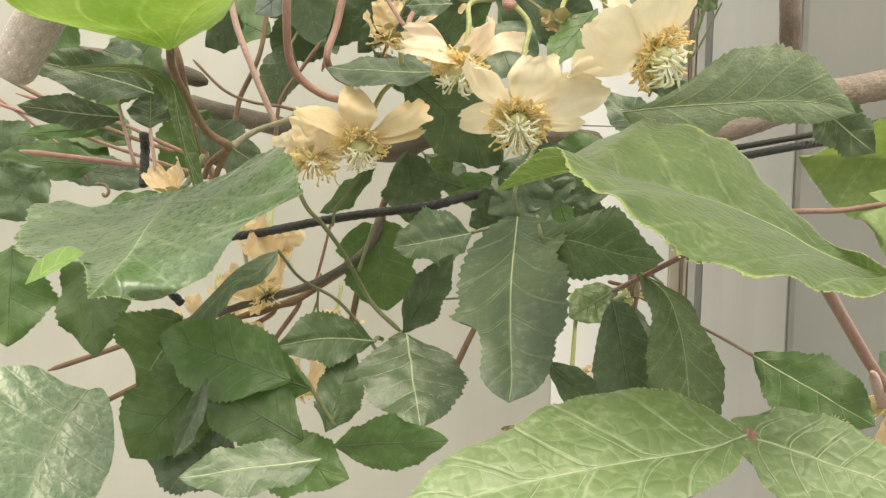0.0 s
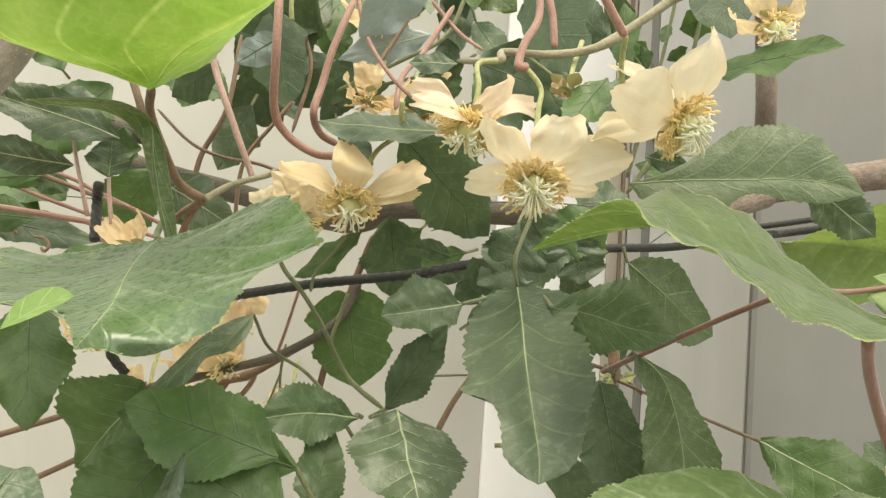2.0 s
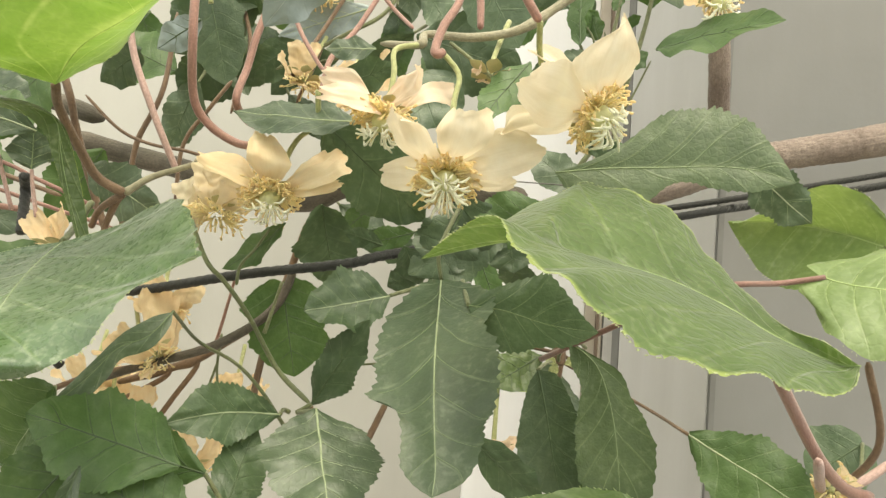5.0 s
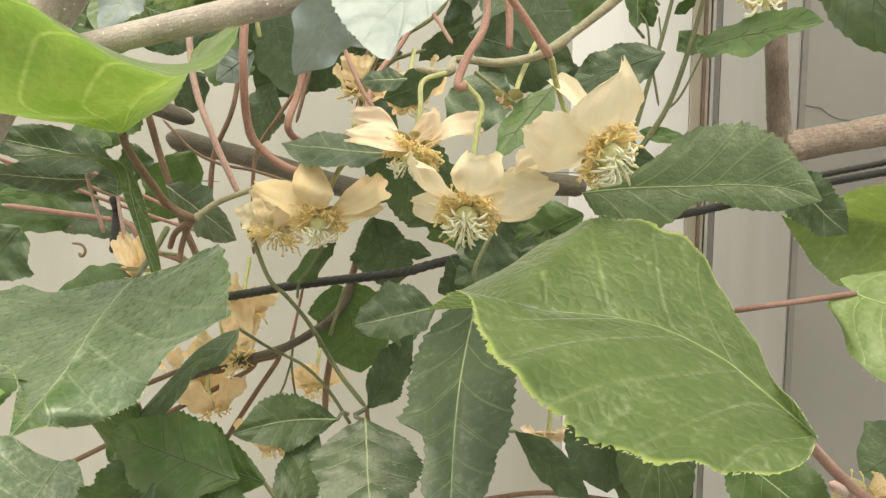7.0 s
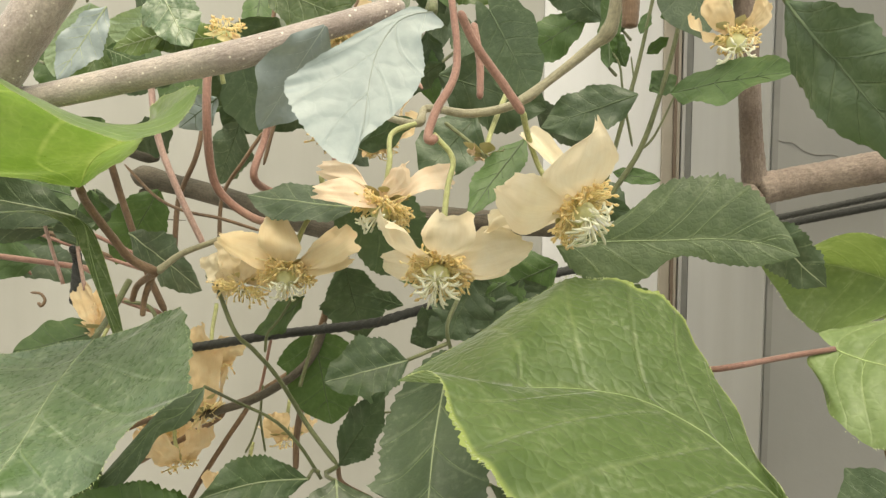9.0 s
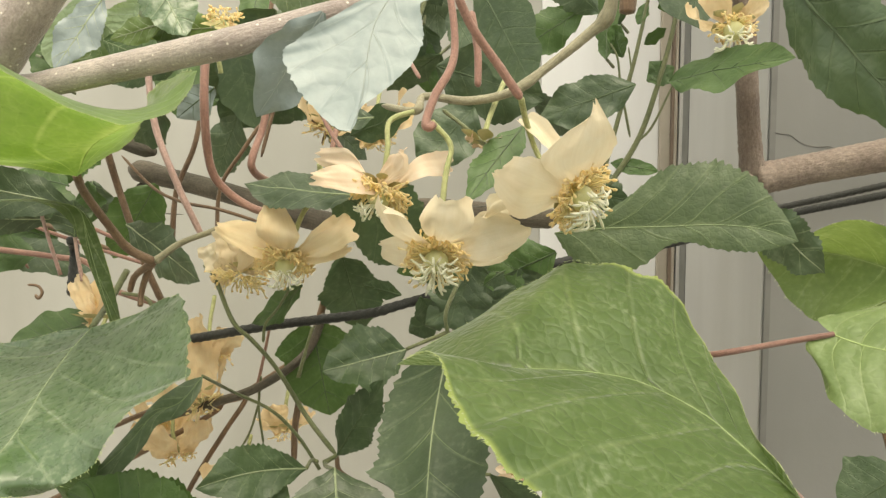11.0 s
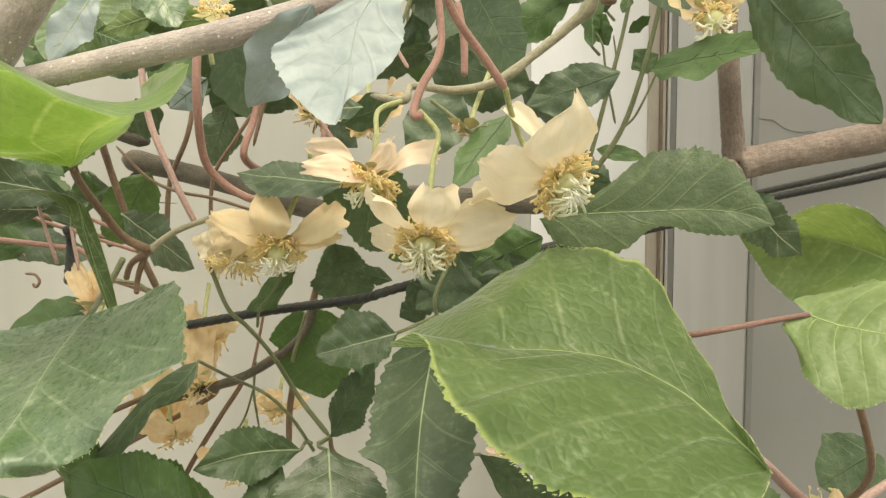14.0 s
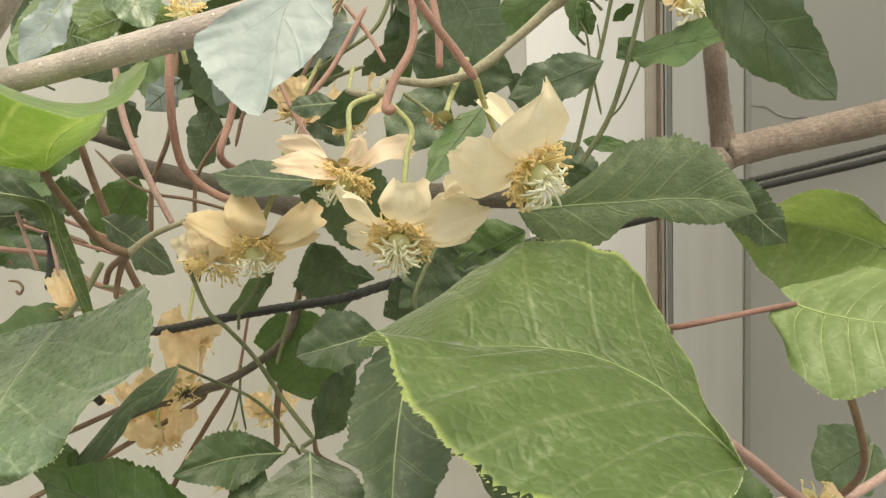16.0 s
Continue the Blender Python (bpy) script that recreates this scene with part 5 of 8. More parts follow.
leaf("dry_scale", (0.0809, 0.3590, 1.4710), (0.0769, 0.3580, 1.4650), (0.0, -0.9, 0.4), 0.0042, "narrow", PEDICEL, PEDICEL, "small dry yellowish scale at a leaf node", ribs=3, seed=322, fold=0.3, rib_r=0.0001, category="leaf scale")
leaf("dry_scale", (0.0836, 0.3590, 1.4710), (0.0904, 0.3580, 1.4740), (0.0, -0.9, 0.4), 0.0042, "narrow", PEDICEL, PEDICEL, "small dry yellowish scale at a leaf node", ribs=3, seed=323, fold=0.3, rib_r=0.0001, category="leaf scale")

stem("branch", [(-0.1116, 0.3480, 1.4551), (-0.0943, 0.3480, 1.4618), (-0.0806, 0.3480, 1.4662), (-0.0670, 0.3480, 1.4706), (-0.0569, 0.3480, 1.4749), (-0.0433, 0.3480, 1.4837), (-0.0349, 0.3480, 1.4929), (-0.0297, 0.3480, 1.5062)], [0.0016, 0.0019, 0.0018], DARK_BARK, "olive-brown branch behind the lower leaves", "branch")
# two leaves whose overhead light is coloured in as pale mint
leaf("kiwi_leaf", (-0.1221, 0.3380, 1.6366), (-0.1382, 0.3380, 1.6072), (0.1, -0.9, 0.3), 0.0240, "apple", MINT_LIT, VEIN_WHITE, "leaf hanging above the branch, overhead light put into its mint colour", ribs=7, teeth=24, tooth=0.04, seed=331, loose=0.02, rib_r=0.00012, dome=0.1, guide=[[(-0.1221, 0.3380, 1.6366), (-0.1305, 0.3380, 1.6323), (-0.1380, 0.3380, 1.6236), (-0.1426, 0.3380, 1.6163), (-0.1409, 0.3380, 1.6108), (-0.1382, 0.3380, 1.6072)], [(-0.1221, 0.3380, 1.6366), (-0.1260, 0.3380, 1.6267), (-0.1323, 0.3380, 1.6168), (-0.1382, 0.3380, 1.6072)], [(-0.1221, 0.3380, 1.6366), (-0.1152, 0.3380, 1.6320), (-0.1176, 0.3380, 1.6232), (-0.1276, 0.3380, 1.6145), (-0.1343, 0.3380, 1.6090), (-0.1382, 0.3380, 1.6072)]])
leaf("kiwi_leaf", (-0.0936, 0.3430, 1.6382), (-0.1108, 0.3430, 1.6195), (0.1, -0.9, 0.3), 0.0240, "apple", MINT_LIT, VEIN_WHITE, "crinkled leaf above the branch, light put into its mint colour", ribs=8, teeth=24, tooth=0.05, seed=332, loose=0.03, rib_r=0.00012, dome=0.2, guide=[[(-0.0936, 0.3430, 1.6382), (-0.1067, 0.3430, 1.6351), (-0.1176, 0.3430, 1.6309), (-0.1166, 0.3430, 1.6241), (-0.1108, 0.3430, 1.6195)], [(-0.0936, 0.3430, 1.6382), (-0.0998, 0.3430, 1.6305), (-0.1047, 0.3430, 1.6250), (-0.1108, 0.3430, 1.6195)], [(-0.0936, 0.3430, 1.6382), (-0.0892, 0.3430, 1.6292), (-0.0917, 0.3430, 1.6221), (-0.1013, 0.3430, 1.6200), (-0.1108, 0.3430, 1.6195)]])

# leaves in the upper part of the vine
leaf("dark_leaf", (-0.1264, 0.3262, 1.5594), (-0.1593, 0.3425, 1.5634), (-0.2141, -0.7831, 0.5838), 0.0181, "narrow", MID, VEIN_FAINT, "green strap-like leaf seen edge-on", ribs=5, seed=91, bow=6)
leaf("dark_leaf", (-0.1392, 0.2791, 1.5548), (-0.0887, 0.2895, 1.4986), (0.200, -0.970, 0.000), 0.0164, "narrow", KIWI, VEIN_KIWI, "long green strap-like leaf bending over and hanging down", ribs=6, seed=93, teeth=40, tooth=0.05, loose=0.02, rib_r=0.00025, side_rib=0.3, dome=0.05, nu=120, nv=14, guide=[[(-0.1392, 0.2791, 1.5548), (-0.1329, 0.2809, 1.5540), (-0.1252, 0.2827, 1.5544), (-0.1172, 0.2844, 1.5544), (-0.1102, 0.2848, 1.5520), (-0.1045, 0.2853, 1.5461), (-0.1013, 0.2867, 1.5371), (-0.0984, 0.2875, 1.5280), (-0.0956, 0.2881, 1.5191), (-0.0928, 0.2887, 1.5098), (-0.0887, 0.2895, 1.4986)], [(-0.1392, 0.2791, 1.5548), (-0.1300, 0.2757, 1.5546), (-0.1210, 0.2750, 1.5551), (-0.1126, 0.2768, 1.5552), (-0.1055, 0.2805, 1.5540), (-0.1009, 0.2848, 1.5511), (-0.0997, 0.2868, 1.5409), (-0.0977, 0.2877, 1.5311), (-0.0952, 0.2882, 1.5214), (-0.0922, 0.2888, 1.5111), (-0.0887, 0.2895, 1.4986)], [(-0.1392, 0.2791, 1.5548), (-0.1283, 0.2710, 1.5545), (-0.1177, 0.2692, 1.5552), (-0.1082, 0.2717, 1.5554), (-0.1018, 0.2781, 1.5536), (-0.0981, 0.2848, 1.5492), (-0.0957, 0.2879, 1.5399), (-0.0931, 0.2886, 1.5295), (-0.0909, 0.2891, 1.5192), (-0.0893, 0.2894, 1.5094), (-0.0887, 0.2895, 1.4986)]])
# whitened by its material in place of the light it catches
leaf("small_leaf", (-0.0666, 0.3257, 1.5973), (-0.0833, 0.3293, 1.5861), (0.0709, -0.9932, -0.0929), 0.0128, "apple", PALE, VEIN_FAINT, "small leaf behind the shoots, caught light put into its whitish colour", ribs=4, seed=94)
leaf("small_leaf", (-0.1383, 0.3697, 1.5615), (-0.1390, 0.3743, 1.5444), (-0.0332, -0.9496, -0.3116), 0.0160, "apple", DARK_GREY, VEIN_PALE, "small grey-green leaf hanging on a thin stalk", ribs=5, seed=95, side_vein=VEIN_DARK, side_rib=0.28)
leaf("dark_leaf", (-0.0948, 0.3479, 1.5896), (-0.1157, 0.3645, 1.5787), (-0.1237, -0.9593, -0.2538), 0.0174, "apple", DARK, VEIN_FAINT, "dark leaf behind the lime leaf", ribs=5, seed=99)
leaf("small_leaf", (-0.1172, 0.3567, 1.5426), (-0.0768, 0.3340, 1.5210), (-0.1391, -0.9666, -0.2151), 0.0213, "apple", DARK_GREY, VEIN_PALE, "grey-green crinkled leaf behind the twig", ribs=6, teeth=12, tooth=0.10, seed=101, side_vein=VEIN_DARK, side_rib=0.28)
leaf("dark_leaf", (-0.0807, 0.3967, 1.6268), (-0.0705, 0.3947, 1.5856), (-0.0008, -0.9600, -0.2800), 0.0267, "kiwi", DARK, VEIN_FAINT, "dark round leaf behind the shoots", ribs=6, seed=103)
leaf("dark_leaf", (-0.0615, 0.3973, 1.6413), (-0.0977, 0.4071, 1.6016), (0.2080, -0.8716, -0.4438), 0.0364, "apple", DARK, VEIN_FAINT, "dark leaf behind the curved shoot", ribs=6, seed=105, teeth=18, tooth=0.07)
# the light lying on this leaf is put into its pale colour
leaf("dark_leaf", (-0.0117, 0.2654, 1.6137), (-0.0336, 0.2681, 1.5815), (0.4953, -0.7859, -0.3703), 0.0210, "apple", PALE, VEIN_WHITE, "grey-green leaf with the light put into its whitish colour", ribs=6, rib_r=0.00018, seed=107, side_vein=VEIN_WHITE, side_rib=0.28)
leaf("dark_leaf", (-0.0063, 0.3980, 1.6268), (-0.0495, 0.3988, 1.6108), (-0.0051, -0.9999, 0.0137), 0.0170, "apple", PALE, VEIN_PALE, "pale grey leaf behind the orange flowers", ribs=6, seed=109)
leaf("dark_leaf", (-0.0392, 0.3965, 1.6085), (-0.0693, 0.4112, 1.5901), (-0.1750, -0.9412, -0.2890), 0.0196, "apple", DARK, VEIN_FAINT, "dark leaf above the flowers", ribs=6, seed=111, teeth=15, tooth=0.07)
leaf("dark_leaf", (-0.0178, 0.3466, 1.5801), (0.0072, 0.3550, 1.5909), (0.1806, -0.8178, -0.5464), 0.0157, "apple", DARK, VEIN_FAINT, "dark leaf beside the forked shoot", ribs=6, seed=112)
leaf("small_leaf", (-0.0001, 0.2940, 1.5833), (-0.0170, 0.2947, 1.5824), (0.0051, -0.9504, 0.3111), 0.0097, "narrow", DARK_GREY, VEIN_PALE, "small green leaf above the back flower", ribs=5, seed=113, side_vein=VEIN_DARK, side_rib=0.28)
leaf("dark_leaf", (0.0378, 0.3585, 1.6362), (0.0561, 0.3481, 1.6001), (-0.3585, -0.9131, -0.1944), 0.0290, "kiwi", DARK, VEIN_FAINT, "dark green leaf above the branch", ribs=6, seed=115)
leaf("dark_leaf", (0.1004, 0.3660, 1.6019), (0.0600, 0.3694, 1.5883), (-0.0735, -0.9737, 0.2155), 0.0221, "apple", DARK, VEIN_FAINT, "dark leaf behind the cream flower", ribs=6, seed=117, teeth=15, tooth=0.07)
leaf("dark_leaf", (0.0146, 0.3922, 1.6140), (0.0636, 0.3825, 1.5974), (-0.0455, -0.9889, -0.1415), 0.0359, "apple", DARK, VEIN_FAINT, "dark leaf behind the flower stalks", ribs=6, seed=118, teeth=15, tooth=0.07)
leaf("dark_leaf", (0.0325, 0.3720, 1.5933), (0.0089, 0.3634, 1.5671), (-0.1446, -0.9805, 0.1332), 0.0278, "apple", DARK, VEIN_FAINT, "dark leaf behind the middle flower stalk", ribs=6, seed=119)
leaf("dark_leaf", (0.1071, 0.3299, 1.5986), (0.1398, 0.2910, 1.6029), (-0.5487, -0.5099, 0.6625), 0.0228, "apple", MID, VEIN_FAINT, "green leaf cupped under a flower", ribs=6, seed=121, fold=0.2, teeth=15, tooth=0.07)
leaf("dark_leaf", (0.1152, 0.3638, 1.6753), (0.1234, 0.3538, 1.6226), (-0.1924, -0.9805, -0.0393), 0.0341, "kiwi", DARK, VEIN_FAINT, "dark green leaf high on the vine", ribs=6, seed=123)
# sun on several of these upper leaves is put in as paler greens
leaf("upper_leaf", (-0.1151, 0.3371, 1.6348), (-0.1295, 0.3238, 1.6043), (0.3104, -0.9280, 0.2061), 0.0162, "apple", PALE, VEIN_PALE, "green leaf high in the vine against the light", ribs=6, seed=130, teeth=15, tooth=0.09)
leaf("upper_leaf", (-0.0932, 0.3347, 1.6428), (-0.0764, 0.3229, 1.6161), (0.2627, -0.9542, 0.1433), 0.0208, "apple", KIWI_GREY, VEIN_PALE, "green leaf high in the vine against the light", ribs=6, seed=131, teeth=15, tooth=0.09)
leaf("upper_leaf", (-0.0654, 0.3419, 1.6235), (-0.0994, 0.3519, 1.6234), (0.0029, -0.9991, -0.0424), 0.0135, "apple", KIWI_PALE, VEIN_PALE, "green leaf high in the vine against the light", ribs=6, seed=132, teeth=15, tooth=0.09)
leaf("upper_leaf", (-0.0582, 0.3631, 1.6488), (-0.0156, 0.3497, 1.6296), (-0.0031, -1.0000, -0.0077), 0.0251, "apple", KIWI, VEIN_DARK, "green leaf high in the vine against the light", ribs=6, seed=133, teeth=15, tooth=0.09)
leaf("upper_leaf", (-0.1416, 0.3993, 1.6396), (-0.1610, 0.3973, 1.6050), (0.1268, -0.9891, -0.0754), 0.0212, "apple", KIWI, VEIN_DARK, "green leaf high in the vine against the light", ribs=6, seed=134, teeth=15, tooth=0.09)
leaf("upper_leaf", (-0.1018, 0.3462, 1.6387), (-0.0794, 0.3314, 1.6140), (0.1791, -0.9718, 0.1533), 0.0196, "apple", KIWI, VEIN_DARK, "green leaf high in the vine against the light", ribs=6, seed=135, teeth=15, tooth=0.09)
leaf("upper_leaf", (-0.0869, 0.3278, 1.6227), (-0.1107, 0.3324, 1.6172), (0.0260, -0.9957, -0.0888), 0.0102, "apple", KIWI_PALE, VEIN_PALE, "green leaf high in the vine against the light", ribs=6, seed=136, teeth=15, tooth=0.09)
leaf("upper_leaf", (-0.1322, 0.3720, 1.6234), (-0.1096, 0.3637, 1.6144), (0.0375, -0.9941, 0.1019), 0.0139, "apple", MID, VEIN_DARK, "green leaf high in the vine against the light", ribs=6, seed=137, teeth=15, tooth=0.09)
leaf("upper_leaf", (-0.1075, 0.4007, 1.6183), (-0.1524, 0.4083, 1.6115), (0.0039, -0.9998, -0.0206), 0.0161, "apple", DARK, VEIN_DARK, "green leaf high in the vine against the light", ribs=6, seed=138, teeth=15, tooth=0.09)
leaf("small_leaf", (-0.2134, 0.4080, 1.5488), (-0.1852, 0.4147, 1.5429), (0.3036, -0.8671, -0.3948), 0.0137, "apple", MID, VEIN_FAINT, "dark green leaf at the edge of the vine", ribs=5, seed=140, teeth=12, tooth=0.09)
leaf("small_leaf", (-0.2284, 0.4304, 1.5274), (-0.1587, 0.4184, 1.5167), (0.0737, -0.9165, 0.3931), 0.0193, "apple", DARK_GREY, VEIN_FAINT, "dark green leaf at the edge of the vine", ribs=5, seed=141, teeth=12, tooth=0.09)
leaf("small_leaf", (-0.1951, 0.4174, 1.5515), (-0.1724, 0.4126, 1.5401), (-0.1026, -0.9786, -0.1782), 0.0164, "apple", DARK, VEIN_FAINT, "dark green leaf at the edge of the vine", ribs=5, seed=142, teeth=12, tooth=0.09)
leaf("small_leaf", (-0.1738, 0.3851, 1.5802), (-0.1514, 0.3819, 1.5739), (0.0788, -0.9553, 0.2851), 0.0164, "apple", DARK_GREY, VEIN_FAINT, "dark green leaf at the edge of the vine", ribs=5, seed=143, teeth=12, tooth=0.09)
leaf("small_leaf", (-0.1948, 0.3679, 1.5218), (-0.2136, 0.3658, 1.4973), (0.0224, -0.9996, -0.0180), 0.0322, "apple", DARK, VEIN_FAINT, "dark green leaf at the edge of the vine", ribs=5, seed=144, teeth=12, tooth=0.09)
leaf("small_leaf", (-0.0893, 0.3553, 1.5271), (-0.1119, 0.3580, 1.5276), (0.4761, -0.7951, -0.3756), 0.0129, "apple", DARK, VEIN_FAINT, "dark green leaf at the edge of the vine", ribs=5, seed=145, teeth=12, tooth=0.09)
leaf("small_leaf", (-0.1113, 0.3142, 1.5071), (-0.1434, 0.3107, 1.4994), (0.0332, -0.8780, 0.4775), 0.0197, "apple", MID, VEIN_FAINT, "dark leaf tucked under the orange bud", ribs=5, seed=147)
leaf("dark_leaf", (0.1937, 0.3224, 1.4506), (0.1738, 0.3240, 1.4359), (-0.3373, -0.8023, 0.4926), 0.0279, "kiwi", DARK, VEIN_FAINT, "round dark leaf low by the wall", petiole=[(0.1857, 0.3090, 1.4436), (0.1769, 0.2965, 1.4407)], ribs=6, seed=148, lobe=0.05)
leaf("dark_leaf", (0.0407, 0.3254, 1.4467), (0.0700, 0.3126, 1.4242), (-0.1807, -0.9642, -0.1941), 0.0174, "narrow", DARK, VEIN_FAINT, "dark leaf on a thin stalk below the pale bud", petiole=[(0.0268, 0.3277, 1.4455)], ribs=6, seed=149)
leaf("dark_leaf", (0.0772, 0.3360, 1.4380), (0.1088, 0.3006, 1.4195), (-0.2237, -0.9740, 0.0349), 0.0257, "apple", MID, VEIN_PALE, "green leaf low in the vine", ribs=6, seed=150, side_vein=VEIN_DARK, side_rib=0.28)
leaf("dark_leaf", (-0.1219, 0.3200, 1.5515), (-0.1704, 0.3043, 1.5630), (0.3753, -0.8968, 0.2343), 0.0189, "apple", DARK, VEIN_PALE, "dark glossy leaf hanging under the lime leaf", ribs=7, teeth=15, tooth=0.07, seed=151, bow=10, fold=0.15, side_vein=VEIN_DARK, side_rib=0.28)
leaf("dark_leaf", (-0.1504, 0.3552, 1.5449), (-0.1903, 0.3396, 1.5477), (0.2342, -0.9136, -0.3324), 0.0151, "apple", DARK_GREY, VEIN_PALE, "dark glossy leaf hanging under the lime leaf", ribs=7, teeth=15, tooth=0.07, seed=152, bow=10, side_vein=VEIN_DARK, side_rib=0.28)
leaf("dark_leaf", (-0.1684, 0.3715, 1.5413), (-0.2081, 0.3716, 1.5374), (-0.0063, -0.9981, 0.0609), 0.0086, "narrow", MID, VEIN_FAINT, "green leaf at the edge under the lime leaf", ribs=5, seed=153)
leaf("dark_leaf", (-0.1813, 0.4001, 1.5247), (-0.2432, 0.4091, 1.5276), (0.0119, -0.9839, 0.1782), 0.0211, "apple", MID, VEIN_FAINT, "shaded leaf at the edge under the lime leaf", ribs=5, seed=154)
leaf("small_leaf", (-0.1302, 0.3486, 1.5614), (-0.1294, 0.3508, 1.5438), (-0.2123, -0.9769, -0.0222), 0.0134, "apple", MID, VEIN_FAINT, "small dark leaf beside the petiole", ribs=5, seed=155)
leaf("shaded_leaf", (-0.1641, 0.4313, 1.5972), (-0.1977, 0.4306, 1.5589), (-0.0506, -0.9977, 0.0449), 0.0355, "apple", MID, VEIN_FAINT, "green leaf in the shade behind the shoots", ribs=6, teeth=14, tooth=0.09, seed=170, group='shaded leaves of the vine', nv=10)
leaf("shaded_leaf", (-0.2362, 0.4607, 1.5639), (-0.1869, 0.4495, 1.5384), (0.2866, -0.8305, 0.4777), 0.0347, "apple", MID, VEIN_FAINT, "green leaf in the shade behind the shoots", ribs=6, teeth=14, tooth=0.09, seed=171, group='shaded leaves of the vine', nv=10)
leaf("shaded_leaf", (-0.1994, 0.4500, 1.5292), (-0.2476, 0.4589, 1.5405), (0.1302, -0.8701, 0.4753), 0.0294, "apple", MID, VEIN_FAINT, "green leaf in the shade behind the shoots", ribs=6, teeth=14, tooth=0.09, seed=172, group='shaded leaves of the vine', nv=10)
leaf("shaded_leaf", (-0.1458, 0.4582, 1.5597), (-0.1697, 0.4549, 1.5180), (0.5699, -0.7463, -0.3438), 0.0346, "apple", MID, VEIN_FAINT, "green leaf in the shade behind the shoots", ribs=6, teeth=14, tooth=0.09, seed=173, group='shaded leaves of the vine', nv=10)
leaf("shaded_leaf", (-0.1137, 0.4714, 1.6053), (-0.1544, 0.4804, 1.6234), (0.1470, -0.9359, 0.3201), 0.0323, "apple", MID, VEIN_FAINT, "green leaf in the shade behind the shoots", ribs=6, teeth=14, tooth=0.09, seed=174, group='shaded leaves of the vine', nv=10)
leaf("shaded_leaf", (-0.0739, 0.4690, 1.6273), (-0.1114, 0.4686, 1.5904), (0.4476, -0.7692, -0.4561), 0.0385, "apple", DARK, VEIN_FAINT, "green leaf in the shade behind the shoots", ribs=6, teeth=14, tooth=0.09, seed=175, group='shaded leaves of the vine', nv=10)
leaf("shaded_leaf", (-0.2352, 0.4810, 1.6208), (-0.2704, 0.4797, 1.5814), (0.0095, -0.9999, -0.0087), 0.0363, "apple", MID, VEIN_FAINT, "green leaf in the shade behind the shoots", ribs=6, teeth=14, tooth=0.09, seed=176, group='shaded leaves of the vine', nv=10)
leaf("shaded_leaf", (-0.2442, 0.4556, 1.5219), (-0.2781, 0.4648, 1.5502), (-0.0720, -0.9950, -0.0696), 0.0313, "apple", DARK, VEIN_FAINT, "green leaf in the shade behind the shoots", ribs=6, teeth=14, tooth=0.09, seed=177, group='shaded leaves of the vine', nv=10)
leaf("small_leaf", (0.0765, 0.3736, 1.4727), (0.0530, 0.3590, 1.4605), (-0.2295, -0.9294, 0.2889), 0.0209, "apple", KIWI, VEIN_FAINT, "fresh green leaf lit through in the shade", ribs=5, seed=181, teeth=11, tooth=0.07)
leaf("dark_leaf", (0.0819, 0.3791, 1.4701), (0.0784, 0.3462, 1.4366), (0.0853, -0.9963, 0.0111), 0.0243, "apple", DARK, VEIN_FAINT, "dark leaf hanging low behind the others", petiole=[(0.0830, 0.3790, 1.4763)], ribs=6, seed=182, teeth=15, tooth=0.07)

# foliage deeper in the vine
leaf("deep_leaf", (0.1076, 0.4624, 1.6443), (0.0959, 0.4584, 1.6819), (-0.7289, -0.5252, -0.4392), 0.0243, "apple", DARK, VEIN_FAINT, "dark green leaf deep in the shade of the vine", petiole=[(0.1125, 0.4715, 1.6417)], ribs=5, teeth=11, tooth=0.09, seed=200, nv=8, group='deep leaves of the vine')
leaf("deep_leaf", (-0.1426, 0.4916, 1.6442), (-0.1280, 0.5038, 1.6088), (0.1959, -0.8455, -0.4968), 0.0208, "apple", MID, VEIN_FAINT, "dark green leaf deep in the shade of the vine", petiole=[(-0.1476, 0.5046, 1.6548)], ribs=5, teeth=11, tooth=0.09, seed=201, nv=8, group='deep leaves of the vine')
leaf("deep_leaf", (-0.2080, 0.4570, 1.6293), (-0.1865, 0.4782, 1.6486), (0.8033, -0.4364, -0.4053), 0.0198, "apple", DARK_GREY, VEIN_FAINT, "dark green leaf deep in the shade of the vine", petiole=[(-0.2182, 0.4709, 1.6322)], ribs=5, teeth=11, tooth=0.09, seed=202, nv=8, group='deep leaves of the vine')
leaf("deep_leaf", (-0.1716, 0.4917, 1.6764), (-0.1465, 0.4779, 1.6380), (-0.4513, -0.8785, -0.1567), 0.0225, "apple", DARK, VEIN_FAINT, "dark green leaf deep in the shade of the vine", petiole=[(-0.1785, 0.5050, 1.6875)], ribs=5, teeth=11, tooth=0.09, seed=203, nv=8, group='deep leaves of the vine')
leaf("deep_leaf", (-0.0516, 0.4453, 1.6647), (-0.0866, 0.4593, 1.6772), (-0.1962, -0.9804, -0.0176), 0.0176, "apple", MID, VEIN_FAINT, "dark green leaf deep in the shade of the vine", petiole=[(-0.0461, 0.4569, 1.6687)], ribs=5, teeth=11, tooth=0.09, seed=204, nv=8, group='deep leaves of the vine')
leaf("deep_leaf", (-0.0920, 0.4804, 1.6262), (-0.0750, 0.4727, 1.5952), (0.3503, -0.9213, 0.1690), 0.0196, "apple", DARK_GREY, VEIN_FAINT, "dark green leaf deep in the shade of the vine", petiole=[(-0.0961, 0.4931, 1.6358)], ribs=5, teeth=11, tooth=0.09, seed=205, nv=8, group='deep leaves of the vine')
